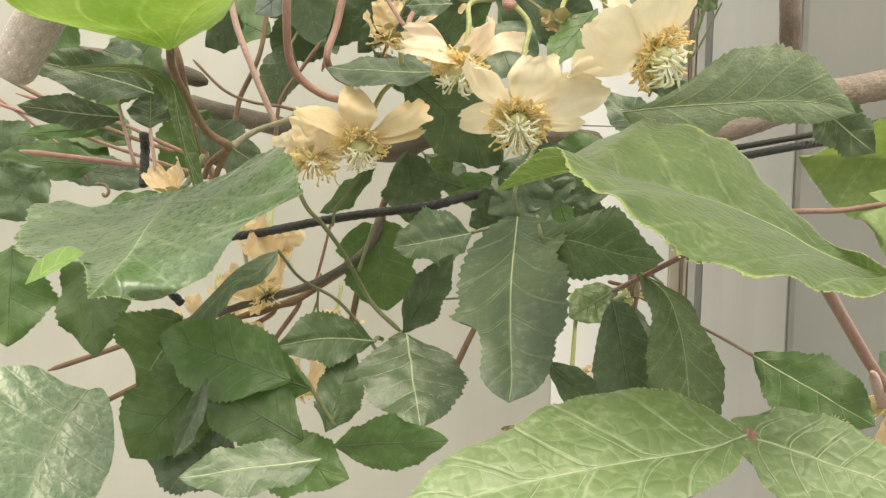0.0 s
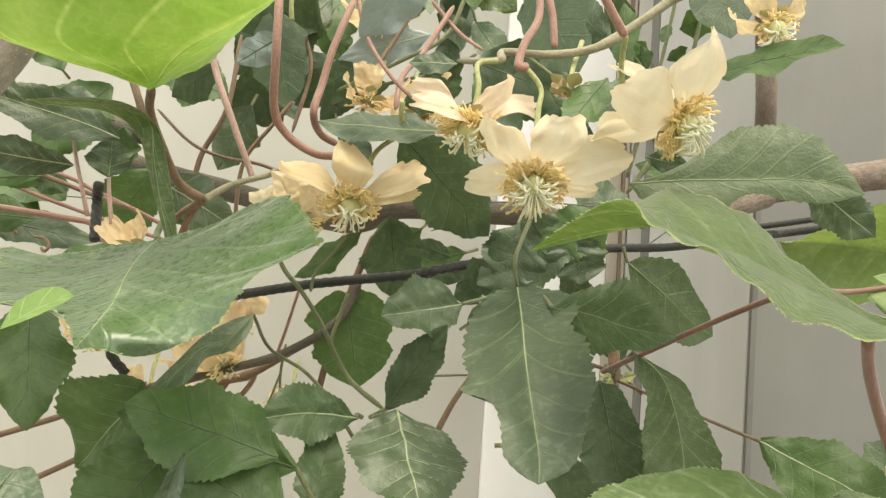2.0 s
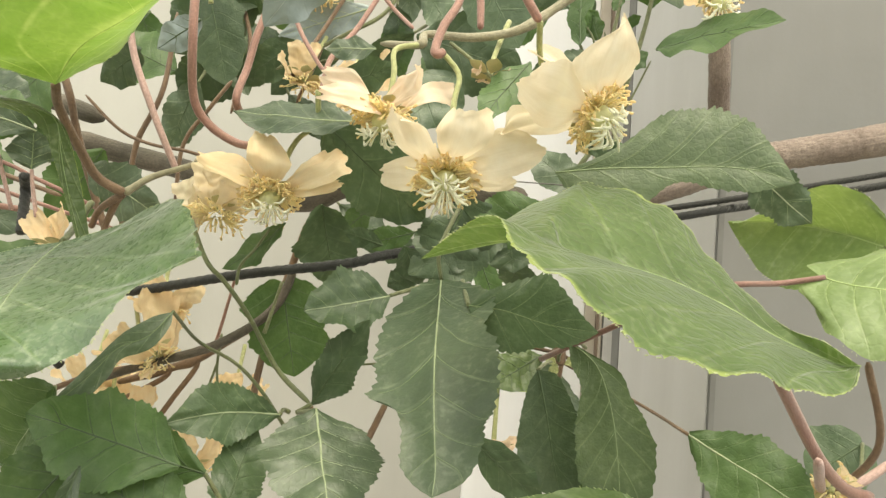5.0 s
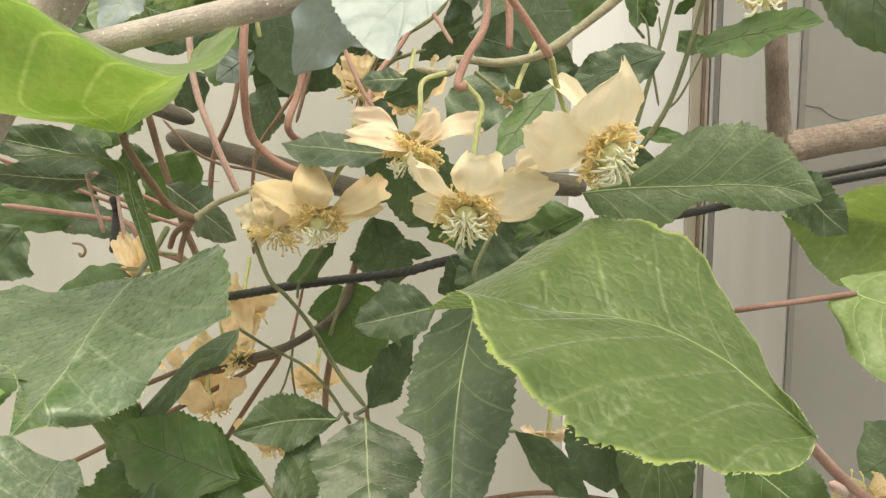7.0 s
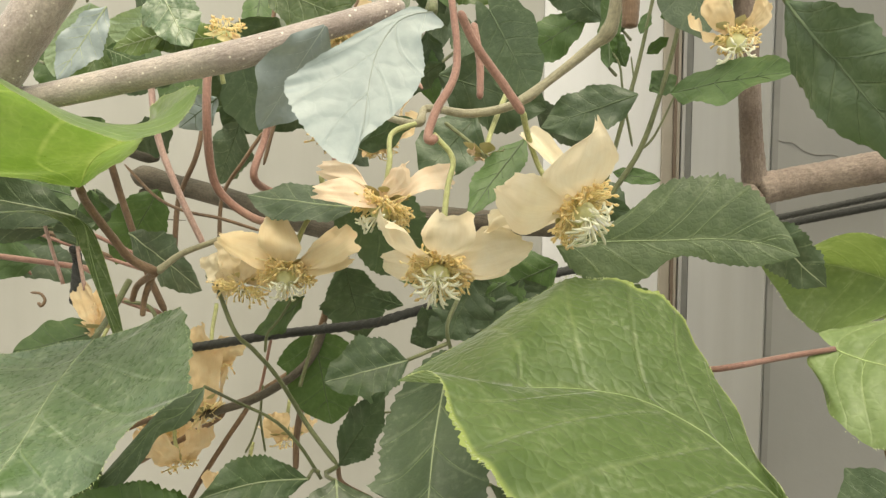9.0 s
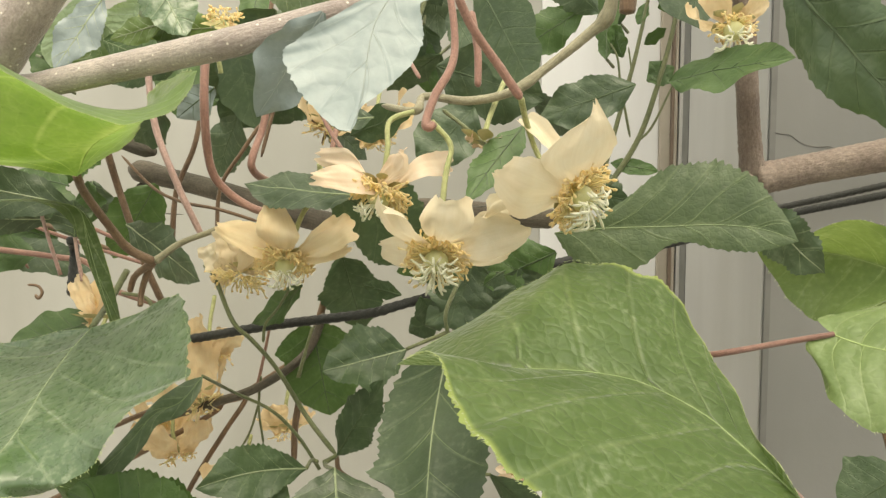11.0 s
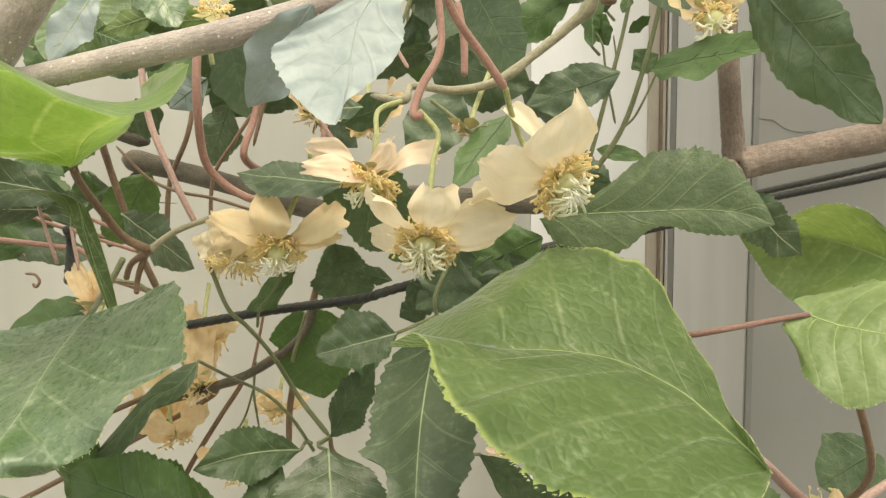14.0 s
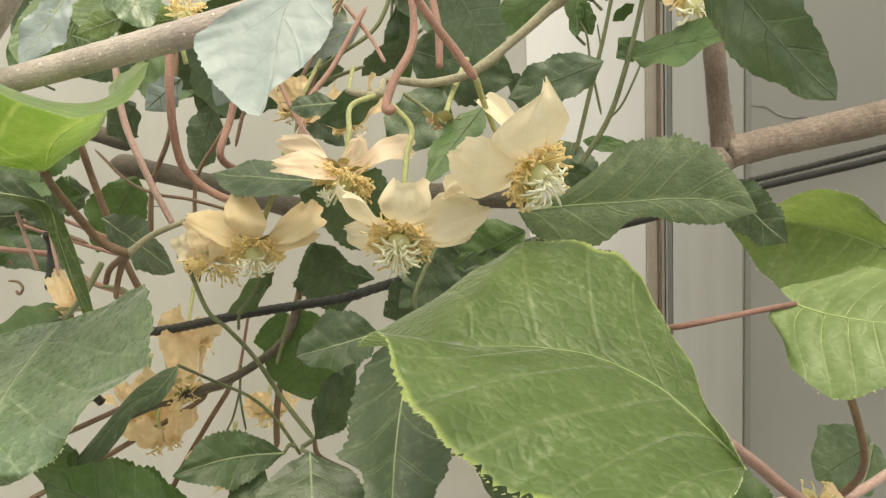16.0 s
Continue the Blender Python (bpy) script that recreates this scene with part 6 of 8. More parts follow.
leaf("deep_leaf", (-0.0381, 0.4795, 1.6303), (-0.0616, 0.4642, 1.5949), (0.6392, -0.7582, -0.1285), 0.0209, "apple", DARK, VEIN_FAINT, "dark green leaf deep in the shade of the vine", petiole=[(-0.0339, 0.4909, 1.6394)], ribs=5, teeth=11, tooth=0.09, seed=206, nv=8, group='deep leaves of the vine')
leaf("deep_leaf", (0.0883, 0.4597, 1.6530), (0.0478, 0.4578, 1.6269), (0.0915, -0.9956, 0.0178), 0.0212, "apple", MID, VEIN_FAINT, "dark green leaf deep in the shade of the vine", petiole=[(0.0975, 0.4700, 1.6610)], ribs=5, teeth=11, tooth=0.09, seed=207, nv=8, group='deep leaves of the vine')
leaf("deep_leaf", (0.0585, 0.4433, 1.6041), (0.0861, 0.4231, 1.5832), (-0.5869, -0.6709, -0.4532), 0.0206, "apple", DARK_GREY, VEIN_FAINT, "dark green leaf deep in the shade of the vine", petiole=[(0.0560, 0.4558, 1.6105)], ribs=5, teeth=11, tooth=0.09, seed=208, nv=8, group='deep leaves of the vine')
leaf("deep_leaf", (-0.0511, 0.4313, 1.6151), (-0.0782, 0.4427, 1.6232), (-0.1313, -0.9659, 0.2230), 0.0135, "apple", DARK, VEIN_FAINT, "dark green leaf deep in the shade of the vine", petiole=[(-0.0459, 0.4432, 1.6181)], ribs=5, teeth=11, tooth=0.09, seed=209, nv=8, group='deep leaves of the vine')
leaf("deep_leaf", (-0.2148, 0.5017, 1.6732), (-0.2594, 0.5239, 1.6829), (-0.3323, -0.9189, 0.2126), 0.0211, "apple", MID, VEIN_FAINT, "dark green leaf deep in the shade of the vine", petiole=[(-0.2125, 0.5127, 1.6782)], ribs=5, teeth=11, tooth=0.09, seed=210, nv=8, group='deep leaves of the vine')
leaf("deep_leaf", (-0.0519, 0.4638, 1.5958), (-0.0305, 0.4720, 1.5732), (0.5849, -0.8075, -0.0767), 0.0167, "apple", DARK_GREY, VEIN_FAINT, "dark green leaf deep in the shade of the vine", petiole=[(-0.0558, 0.4762, 1.6038)], ribs=5, teeth=11, tooth=0.09, seed=211, nv=8, group='deep leaves of the vine')
leaf("deep_leaf", (-0.0674, 0.4724, 1.6474), (-0.0953, 0.4703, 1.6320), (-0.0257, -0.9559, 0.2926), 0.0164, "apple", DARK, VEIN_FAINT, "dark green leaf deep in the shade of the vine", petiole=[(-0.0622, 0.4833, 1.6547)], ribs=5, teeth=11, tooth=0.09, seed=212, nv=8, group='deep leaves of the vine')
leaf("deep_leaf", (0.0937, 0.4093, 1.6185), (0.0966, 0.4314, 1.6637), (-0.7469, -0.6222, 0.2346), 0.0170, "apple", MID, VEIN_FAINT, "dark green leaf deep in the shade of the vine", petiole=[(0.0981, 0.4200, 1.6166)], ribs=5, teeth=11, tooth=0.09, seed=213, nv=8, group='deep leaves of the vine')
leaf("deep_leaf", (-0.0205, 0.4783, 1.6809), (-0.0097, 0.5037, 1.7308), (0.7270, -0.6766, 0.1169), 0.0164, "apple", DARK_GREY, VEIN_FAINT, "dark green leaf deep in the shade of the vine", petiole=[(-0.0213, 0.4887, 1.6795)], ribs=5, teeth=11, tooth=0.09, seed=214, nv=8, group='deep leaves of the vine')
leaf("deep_leaf", (-0.0678, 0.4736, 1.6128), (-0.0246, 0.4460, 1.6128), (-0.4221, -0.8550, -0.3012), 0.0197, "apple", DARK, VEIN_FAINT, "dark green leaf deep in the shade of the vine", petiole=[(-0.0742, 0.4855, 1.6153)], ribs=5, teeth=11, tooth=0.09, seed=215, nv=8, group='deep leaves of the vine')
leaf("deep_leaf", (-0.2081, 0.4833, 1.6146), (-0.2252, 0.4796, 1.6405), (0.6100, -0.7921, -0.0211), 0.0222, "apple", MID, VEIN_FAINT, "dark green leaf deep in the shade of the vine", petiole=[(-0.2083, 0.4936, 1.6131)], ribs=5, teeth=11, tooth=0.09, seed=216, nv=8, group='deep leaves of the vine')
leaf("deep_leaf", (-0.2279, 0.5007, 1.6725), (-0.2352, 0.5085, 1.6414), (-0.2442, -0.9113, -0.3315), 0.0184, "apple", DARK_GREY, VEIN_FAINT, "dark green leaf deep in the shade of the vine", petiole=[(-0.2319, 0.5137, 1.6843)], ribs=5, teeth=11, tooth=0.09, seed=217, nv=8, group='deep leaves of the vine')
leaf("deep_leaf", (0.0134, 0.4295, 1.6246), (-0.0169, 0.4556, 1.6094), (-0.0532, -0.6304, -0.7744), 0.0166, "apple", DARK, VEIN_FAINT, "dark green leaf deep in the shade of the vine", petiole=[(0.0200, 0.4416, 1.6323)], ribs=5, teeth=11, tooth=0.09, seed=218, nv=8, group='deep leaves of the vine')
leaf("deep_leaf", (0.0190, 0.4185, 1.5969), (0.0390, 0.4306, 1.6357), (0.0576, -0.9810, 0.1852), 0.0183, "apple", MID, VEIN_FAINT, "dark green leaf deep in the shade of the vine", petiole=[(0.0181, 0.4304, 1.5954)], ribs=5, teeth=11, tooth=0.09, seed=219, nv=8, group='deep leaves of the vine')
leaf("deep_leaf", (-0.0972, 0.4519, 1.5969), (-0.1149, 0.4680, 1.5633), (-0.3529, -0.8818, -0.3128), 0.0262, "apple", DARK_GREY, VEIN_FAINT, "dark green leaf deep in the shade of the vine", petiole=[(-0.0968, 0.4651, 1.6058)], ribs=5, teeth=11, tooth=0.09, seed=220, nv=8, group='deep leaves of the vine')
leaf("deep_leaf", (-0.1996, 0.4928, 1.6724), (-0.1798, 0.5026, 1.7145), (0.0370, -0.9895, 0.1394), 0.0278, "apple", DARK, VEIN_FAINT, "dark green leaf deep in the shade of the vine", petiole=[(-0.2064, 0.5043, 1.6724)], ribs=5, teeth=11, tooth=0.09, seed=221, nv=8, group='deep leaves of the vine')
leaf("deep_leaf", (-0.1469, 0.4624, 1.6418), (-0.1526, 0.4530, 1.6128), (0.3323, -0.9371, 0.1064), 0.0126, "apple", MID, VEIN_FAINT, "dark green leaf deep in the shade of the vine", petiole=[(-0.1486, 0.4762, 1.6527)], ribs=5, teeth=11, tooth=0.09, seed=222, nv=8, group='deep leaves of the vine')
leaf("deep_leaf", (0.0940, 0.4457, 1.6471), (0.0633, 0.4680, 1.6821), (-0.5205, -0.8177, -0.2457), 0.0246, "apple", DARK_GREY, VEIN_FAINT, "dark green leaf deep in the shade of the vine", petiole=[(0.1024, 0.4561, 1.6476)], ribs=5, teeth=11, tooth=0.09, seed=223, nv=8, group='deep leaves of the vine')
leaf("deep_leaf", (0.0228, 0.4164, 1.4895), (0.0486, 0.4018, 1.5126), (-0.6584, -0.6943, 0.2907), 0.0180, "apple", DARK, VEIN_FAINT, "dark green leaf deep in the shade of the vine", petiole=[(0.0204, 0.4270, 1.4863)], ribs=5, teeth=11, tooth=0.09, seed=224, nv=8, group='deep leaves of the vine')
leaf("deep_leaf", (0.0186, 0.4095, 1.5241), (-0.0072, 0.4153, 1.5165), (-0.1015, -0.9948, -0.0121), 0.0129, "apple", MID, VEIN_FAINT, "dark green leaf deep in the shade of the vine", petiole=[(0.0256, 0.4207, 1.5269)], ribs=5, teeth=11, tooth=0.09, seed=225, nv=8, group='deep leaves of the vine')
leaf("deep_leaf", (0.1047, 0.4236, 1.5466), (0.0767, 0.4509, 1.5739), (-0.1952, -0.9014, 0.3866), 0.0213, "apple", DARK_GREY, VEIN_FAINT, "dark green leaf deep in the shade of the vine", petiole=[(0.1132, 0.4327, 1.5450)], ribs=5, teeth=11, tooth=0.09, seed=226, nv=8, group='deep leaves of the vine')
leaf("deep_leaf", (0.1001, 0.4098, 1.4763), (0.0858, 0.4133, 1.4974), (0.0280, -0.9949, -0.0966), 0.0159, "apple", DARK, VEIN_FAINT, "dark green leaf deep in the shade of the vine", petiole=[(0.1063, 0.4175, 1.4721)], ribs=5, teeth=11, tooth=0.09, seed=227, nv=8, group='deep leaves of the vine')
leaf("deep_leaf", (-0.0030, 0.4211, 1.5354), (-0.0202, 0.4375, 1.5204), (-0.4455, -0.8377, -0.3158), 0.0127, "apple", MID, VEIN_FAINT, "dark green leaf deep in the shade of the vine", petiole=[(0.0020, 0.4332, 1.5408)], ribs=5, teeth=11, tooth=0.09, seed=228, nv=8, group='deep leaves of the vine')
leaf("deep_leaf", (-0.0216, 0.4660, 1.5380), (0.0076, 0.4738, 1.5200), (0.6225, -0.7127, 0.3232), 0.0189, "apple", DARK_GREY, VEIN_FAINT, "dark green leaf deep in the shade of the vine", petiole=[(-0.0259, 0.4780, 1.5430)], ribs=5, teeth=11, tooth=0.09, seed=229, nv=8, group='deep leaves of the vine')
leaf("deep_leaf", (-0.0100, 0.4406, 1.5207), (0.0257, 0.4383, 1.5139), (0.1487, -0.9864, 0.0702), 0.0173, "apple", DARK, VEIN_FAINT, "dark green leaf deep in the shade of the vine", petiole=[(-0.0147, 0.4523, 1.5229)], ribs=5, teeth=11, tooth=0.09, seed=230, nv=8, group='deep leaves of the vine')
leaf("deep_leaf", (0.0534, 0.4422, 1.5146), (0.0650, 0.4421, 1.4850), (0.1598, -0.9736, -0.1632), 0.0147, "apple", MID, VEIN_FAINT, "dark green leaf deep in the shade of the vine", petiole=[(0.0540, 0.4535, 1.5208)], ribs=5, teeth=11, tooth=0.09, seed=231, nv=8, group='deep leaves of the vine')
leaf("deep_leaf", (0.0171, 0.4234, 1.5017), (0.0478, 0.4371, 1.5301), (-0.1133, -0.8334, 0.5410), 0.0198, "apple", DARK_GREY, VEIN_FAINT, "dark green leaf deep in the shade of the vine", petiole=[(0.0149, 0.4337, 1.4984)], ribs=5, teeth=11, tooth=0.09, seed=232, nv=8, group='deep leaves of the vine')
leaf("deep_leaf", (0.0427, 0.4462, 1.4977), (0.0568, 0.4654, 1.5249), (-0.1163, -0.8126, 0.5711), 0.0158, "apple", DARK, VEIN_FAINT, "dark green leaf deep in the shade of the vine", petiole=[(0.0427, 0.4557, 1.4928)], ribs=5, teeth=11, tooth=0.09, seed=233, nv=8, group='deep leaves of the vine')
leaf("shaded_leaf", (-0.0931, 0.4709, 1.6876), (-0.0649, 0.4403, 1.6579), (-0.5802, -0.8095, 0.0899), 0.0173, "apple", MID, VEIN_FAINT, "green leaf in the shade behind the upper flowers", petiole=[(-0.0995, 0.4838, 1.7025)], ribs=5, teeth=11, tooth=0.09, seed=260, nv=8, group='shaded leaves of the vine')
leaf("shaded_leaf", (-0.0566, 0.4202, 1.6474), (-0.0724, 0.3984, 1.6186), (0.1120, -0.8887, 0.4447), 0.0158, "apple", DARK, VEIN_FAINT, "green leaf in the shade behind the upper flowers", petiole=[(-0.0540, 0.4316, 1.6607)], ribs=5, teeth=11, tooth=0.09, seed=261, nv=8, group='shaded leaves of the vine')
leaf("shaded_leaf", (0.0007, 0.4503, 1.6374), (0.0088, 0.4496, 1.6045), (-0.4354, -0.8646, -0.2508), 0.0181, "apple", MID, VEIN_FAINT, "green leaf in the shade behind the upper flowers", petiole=[(0.0004, 0.4620, 1.6506)], ribs=5, teeth=11, tooth=0.09, seed=262, nv=8, group='shaded leaves of the vine')
leaf("shaded_leaf", (0.0182, 0.4347, 1.6484), (0.0347, 0.4152, 1.6179), (-0.2937, -0.9359, 0.1943), 0.0168, "apple", DARK_GREY, VEIN_FAINT, "green leaf in the shade behind the upper flowers", petiole=[(0.0163, 0.4466, 1.6617)], ribs=5, teeth=11, tooth=0.09, seed=263, nv=8, group='shaded leaves of the vine')
leaf("shaded_leaf", (-0.0287, 0.4672, 1.6984), (-0.0468, 0.4500, 1.6511), (0.1107, -0.9707, 0.2134), 0.0254, "apple", KIWI, VEIN_FAINT, "green leaf in the shade behind the upper flowers", petiole=[(-0.0260, 0.4788, 1.7140)], ribs=5, teeth=11, tooth=0.09, seed=264, nv=8, group='shaded leaves of the vine')
leaf("shaded_leaf", (-0.0488, 0.4684, 1.6819), (-0.0563, 0.4589, 1.6353), (-0.2622, -0.9576, 0.1195), 0.0278, "apple", MID, VEIN_FAINT, "green leaf in the shade behind the upper flowers", petiole=[(-0.0481, 0.4802, 1.6968)], ribs=5, teeth=11, tooth=0.09, seed=265, nv=8, group='shaded leaves of the vine')
leaf("shaded_leaf", (0.0039, 0.4469, 1.6426), (0.0077, 0.4518, 1.6120), (0.1065, -0.9489, -0.2972), 0.0163, "apple", DARK, VEIN_FAINT, "green leaf in the shade behind the upper flowers", petiole=[(0.0045, 0.4585, 1.6559)], ribs=5, teeth=11, tooth=0.09, seed=266, nv=8, group='shaded leaves of the vine')
leaf("shaded_leaf", (-0.0686, 0.4740, 1.6686), (-0.0533, 0.4739, 1.6301), (0.3724, -0.9232, -0.0944), 0.0257, "apple", MID, VEIN_FAINT, "green leaf in the shade behind the upper flowers", petiole=[(-0.0714, 0.4857, 1.6829)], ribs=5, teeth=11, tooth=0.09, seed=267, nv=8, group='shaded leaves of the vine')
leaf("shaded_leaf", (0.0077, 0.4543, 1.6771), (0.0111, 0.4523, 1.6342), (0.3435, -0.9347, -0.0912), 0.0212, "apple", DARK_GREY, VEIN_FAINT, "green leaf in the shade behind the upper flowers", petiole=[(0.0085, 0.4660, 1.6917)], ribs=5, teeth=11, tooth=0.09, seed=268, nv=8, group='shaded leaves of the vine')
leaf("shaded_leaf", (0.0088, 0.4327, 1.6749), (0.0397, 0.4338, 1.6550), (0.2463, -0.9665, -0.0716), 0.0234, "apple", KIWI, VEIN_FAINT, "green leaf in the shade behind the upper flowers", petiole=[(0.0058, 0.4448, 1.6891)], ribs=5, teeth=11, tooth=0.09, seed=269, nv=8, group='shaded leaves of the vine')
leaf("shaded_leaf", (0.0095, 0.4344, 1.6895), (0.0169, 0.4245, 1.6504), (-0.1422, -0.9892, 0.0368), 0.0203, "apple", MID, VEIN_FAINT, "green leaf in the shade behind the upper flowers", petiole=[(0.0096, 0.4462, 1.7044)], ribs=5, teeth=11, tooth=0.09, seed=270, nv=8, group='shaded leaves of the vine')
leaf("shaded_leaf", (0.0173, 0.4218, 1.6792), (-0.0011, 0.4250, 1.6539), (0.4573, -0.7596, -0.4624), 0.0197, "apple", DARK, VEIN_FAINT, "green leaf in the shade behind the upper flowers", petiole=[(0.0220, 0.4327, 1.6938)], ribs=5, teeth=11, tooth=0.09, seed=271, nv=8, group='shaded leaves of the vine')
leaf("shaded_leaf", (0.0007, 0.4463, 1.7050), (0.0061, 0.4479, 1.6669), (0.4624, -0.8760, -0.1373), 0.0186, "apple", MID, VEIN_FAINT, "green leaf in the shade behind the upper flowers", petiole=[(0.0011, 0.4582, 1.7205)], ribs=5, teeth=11, tooth=0.09, seed=272, nv=8, group='shaded leaves of the vine')
leaf("shaded_leaf", (-0.0214, 0.4184, 1.6415), (-0.0277, 0.4081, 1.6110), (-0.2663, -0.9428, 0.2005), 0.0184, "apple", DARK_GREY, VEIN_FAINT, "green leaf in the shade behind the upper flowers", petiole=[(-0.0200, 0.4299, 1.6545)], ribs=5, teeth=11, tooth=0.09, seed=273, nv=8, group='shaded leaves of the vine')
leaf("shaded_leaf", (-0.0080, 0.4682, 1.6821), (-0.0209, 0.4703, 1.6559), (0.0964, -0.9741, -0.2047), 0.0169, "apple", KIWI, VEIN_FAINT, "green leaf in the shade behind the upper flowers", petiole=[(-0.0047, 0.4795, 1.6970)], ribs=5, teeth=11, tooth=0.09, seed=274, nv=8, group='shaded leaves of the vine')
leaf("shaded_leaf", (-0.0425, 0.4345, 1.6704), (-0.0600, 0.4125, 1.6287), (0.0586, -0.9337, 0.3533), 0.0233, "apple", MID, VEIN_FAINT, "green leaf in the shade behind the upper flowers", petiole=[(-0.0400, 0.4458, 1.6847)], ribs=5, teeth=11, tooth=0.09, seed=275, nv=8, group='shaded leaves of the vine')
leaf("shaded_leaf", (-0.0055, 0.4333, 1.6835), (0.0138, 0.4394, 1.6501), (0.3972, -0.9023, -0.1675), 0.0239, "apple", DARK, VEIN_FAINT, "green leaf in the shade behind the upper flowers", petiole=[(-0.0070, 0.4453, 1.6981)], ribs=5, teeth=11, tooth=0.09, seed=276, nv=8, group='shaded leaves of the vine')
leaf("shaded_leaf", (-0.0778, 0.4291, 1.6638), (-0.0750, 0.4005, 1.6238), (0.4036, -0.8179, 0.4101), 0.0154, "apple", MID, VEIN_FAINT, "green leaf in the shade behind the upper flowers", petiole=[(-0.0790, 0.4409, 1.6776)], ribs=5, teeth=11, tooth=0.09, seed=277, nv=8, group='shaded leaves of the vine')
leaf("shaded_leaf", (-0.0136, 0.4459, 1.6826), (-0.0060, 0.4186, 1.6443), (0.1913, -0.8521, 0.4871), 0.0151, "apple", DARK_GREY, VEIN_FAINT, "green leaf in the shade behind the upper flowers", petiole=[(-0.0147, 0.4579, 1.6973)], ribs=5, teeth=11, tooth=0.09, seed=278, nv=8, group='shaded leaves of the vine')
leaf("shaded_leaf", (-0.0869, 0.4497, 1.6430), (-0.0673, 0.4295, 1.6029), (0.1385, -0.9461, 0.2928), 0.0207, "apple", KIWI, VEIN_FAINT, "green leaf in the shade behind the upper flowers", petiole=[(-0.0909, 0.4619, 1.6562)], ribs=5, teeth=11, tooth=0.09, seed=279, nv=8, group='shaded leaves of the vine')
stem("shoot", [(-0.0657, 0.4136, 1.6583), (-0.0676, 0.4078, 1.6299), (-0.0618, 0.3989, 1.6048), (-0.0671, 0.3903, 1.5726)], [0.0011, 0.001, 0.0009], BROWN_STEM, "thin shoot in the shade behind the flowers", "stem")
stem("shoot", [(-0.0201, 0.4131, 1.6631), (-0.0324, 0.4095, 1.6338), (-0.0288, 0.4033, 1.6115), (-0.0375, 0.3855, 1.5784)], [0.0011, 0.001, 0.0009], BROWN_STEM, "thin shoot in the shade behind the flowers", "stem")
stem("shoot", [(0.0117, 0.4010, 1.6557), (0.0015, 0.3970, 1.6271), (-0.0189, 0.3955, 1.6124), (-0.0484, 0.3924, 1.5942)], [0.0011, 0.001, 0.0009], GREEN_STEM, "thin shoot in the shade behind the flowers", "stem")
stem("shoot", [(-0.0805, 0.4156, 1.5981), (-0.0616, 0.4103, 1.5930), (-0.0385, 0.4082, 1.5994), (-0.0074, 0.4067, 1.6091)], [0.0011, 0.001, 0.0009], GREEN_STEM, "thin shoot in the shade behind the flowers", "stem")

# shoots, twigs and branches
stem("shoot", [(-0.0679, 0.3208, 1.6160), (-0.0660, 0.3118, 1.5881), (-0.0656, 0.3163, 1.5667), (-0.0599, 0.3183, 1.5573), (-0.0494, 0.3160, 1.5511), (-0.0398, 0.3105, 1.5498)], [0.00168, 0.0016, 0.00152], RED_STEM, "reddish curved shoot hanging from above", "stem")
stem("shoot", [(-0.0980, 0.3371, 1.6115), (-0.0911, 0.3261, 1.5845), (-0.0815, 0.3216, 1.5618), (-0.0717, 0.3228, 1.5395)], [0.00136, 0.00136, 0.00128], PINK_STEM, "straight pink shoot slanting down", "stem")
stem("twig", [(-0.0882, 0.3156, 1.5305), (-0.0798, 0.3194, 1.5372), (-0.0677, 0.3216, 1.5420), (-0.0633, 0.3203, 1.5439)], [0.00152, 0.00112, 0.0012], LIMB, "pale twig running from the node to a flower", "stem", nodes=((0, 0.3), (0.95, 0.3)))
stem("shoot", [(-0.0882, 0.3156, 1.5305), (-0.0989, 0.3230, 1.5245), (-0.1032, 0.3266, 1.5175)], [0.0016, 0.00128, 0.0012], BROWN_STEM, "reddish-brown shoot below the node", "stem")
stem("shoot", [(-0.0899, 0.3184, 1.5316), (-0.0970, 0.3248, 1.5196), (-0.0970, 0.3218, 1.5122)], [0.00144, 0.0012, 0.00112], BROWN_STEM, "reddish-brown shoot behind the node", "stem")
stem("shoot", [(0.0244, 0.3054, 1.6370), (0.0279, 0.2920, 1.6051), (0.0217, 0.2826, 1.5891), (0.0193, 0.2775, 1.5804), (0.0207, 0.2762, 1.5787), (0.0221, 0.2773, 1.5802)], [0.00128, 0.00144, 0.00152, 0.00136], RED_STEM, "pink shoot between the flowers, ending in a knot", "stem")
stem("shoot", [(0.0309, 0.2476, 1.6141), (0.0353, 0.2509, 1.6054), (0.0430, 0.2550, 1.5950), (0.0495, 0.2568, 1.5858)], [0.00136, 0.00136, 0.00144], RED_STEM, "reddish shoot crossing the upper branch", "stem")
stem("shoot", [(0.0328, 0.3112, 1.6223), (0.0353, 0.3063, 1.6078), (0.0356, 0.3009, 1.5943)], [0.00144, 0.00144, 0.00128], RED_STEM, "short reddish shoot behind", "stem")
stem("branch", [(0.0010, 0.3079, 1.5886), (0.0145, 0.2928, 1.5854), (0.0171, 0.3002, 1.5910), (0.0326, 0.2900, 1.5884), (0.0474, 0.2869, 1.5912), (0.0594, 0.2866, 1.5994), (0.0719, 0.2854, 1.6093), (0.0782, 0.2844, 1.6157), (0.0808, 0.2845, 1.6313)], [0.0012, 0.0013, 0.0014, 0.0015, 0.0015, 0.0015, 0.0018, 0.0022, 0.0021], LIMB, "grey-green flowering branch with a swollen end", "stem", nodes=((0.15, 0.25), (0.55, 0.25), (0.85, 0.3)), n=60, sides=14)
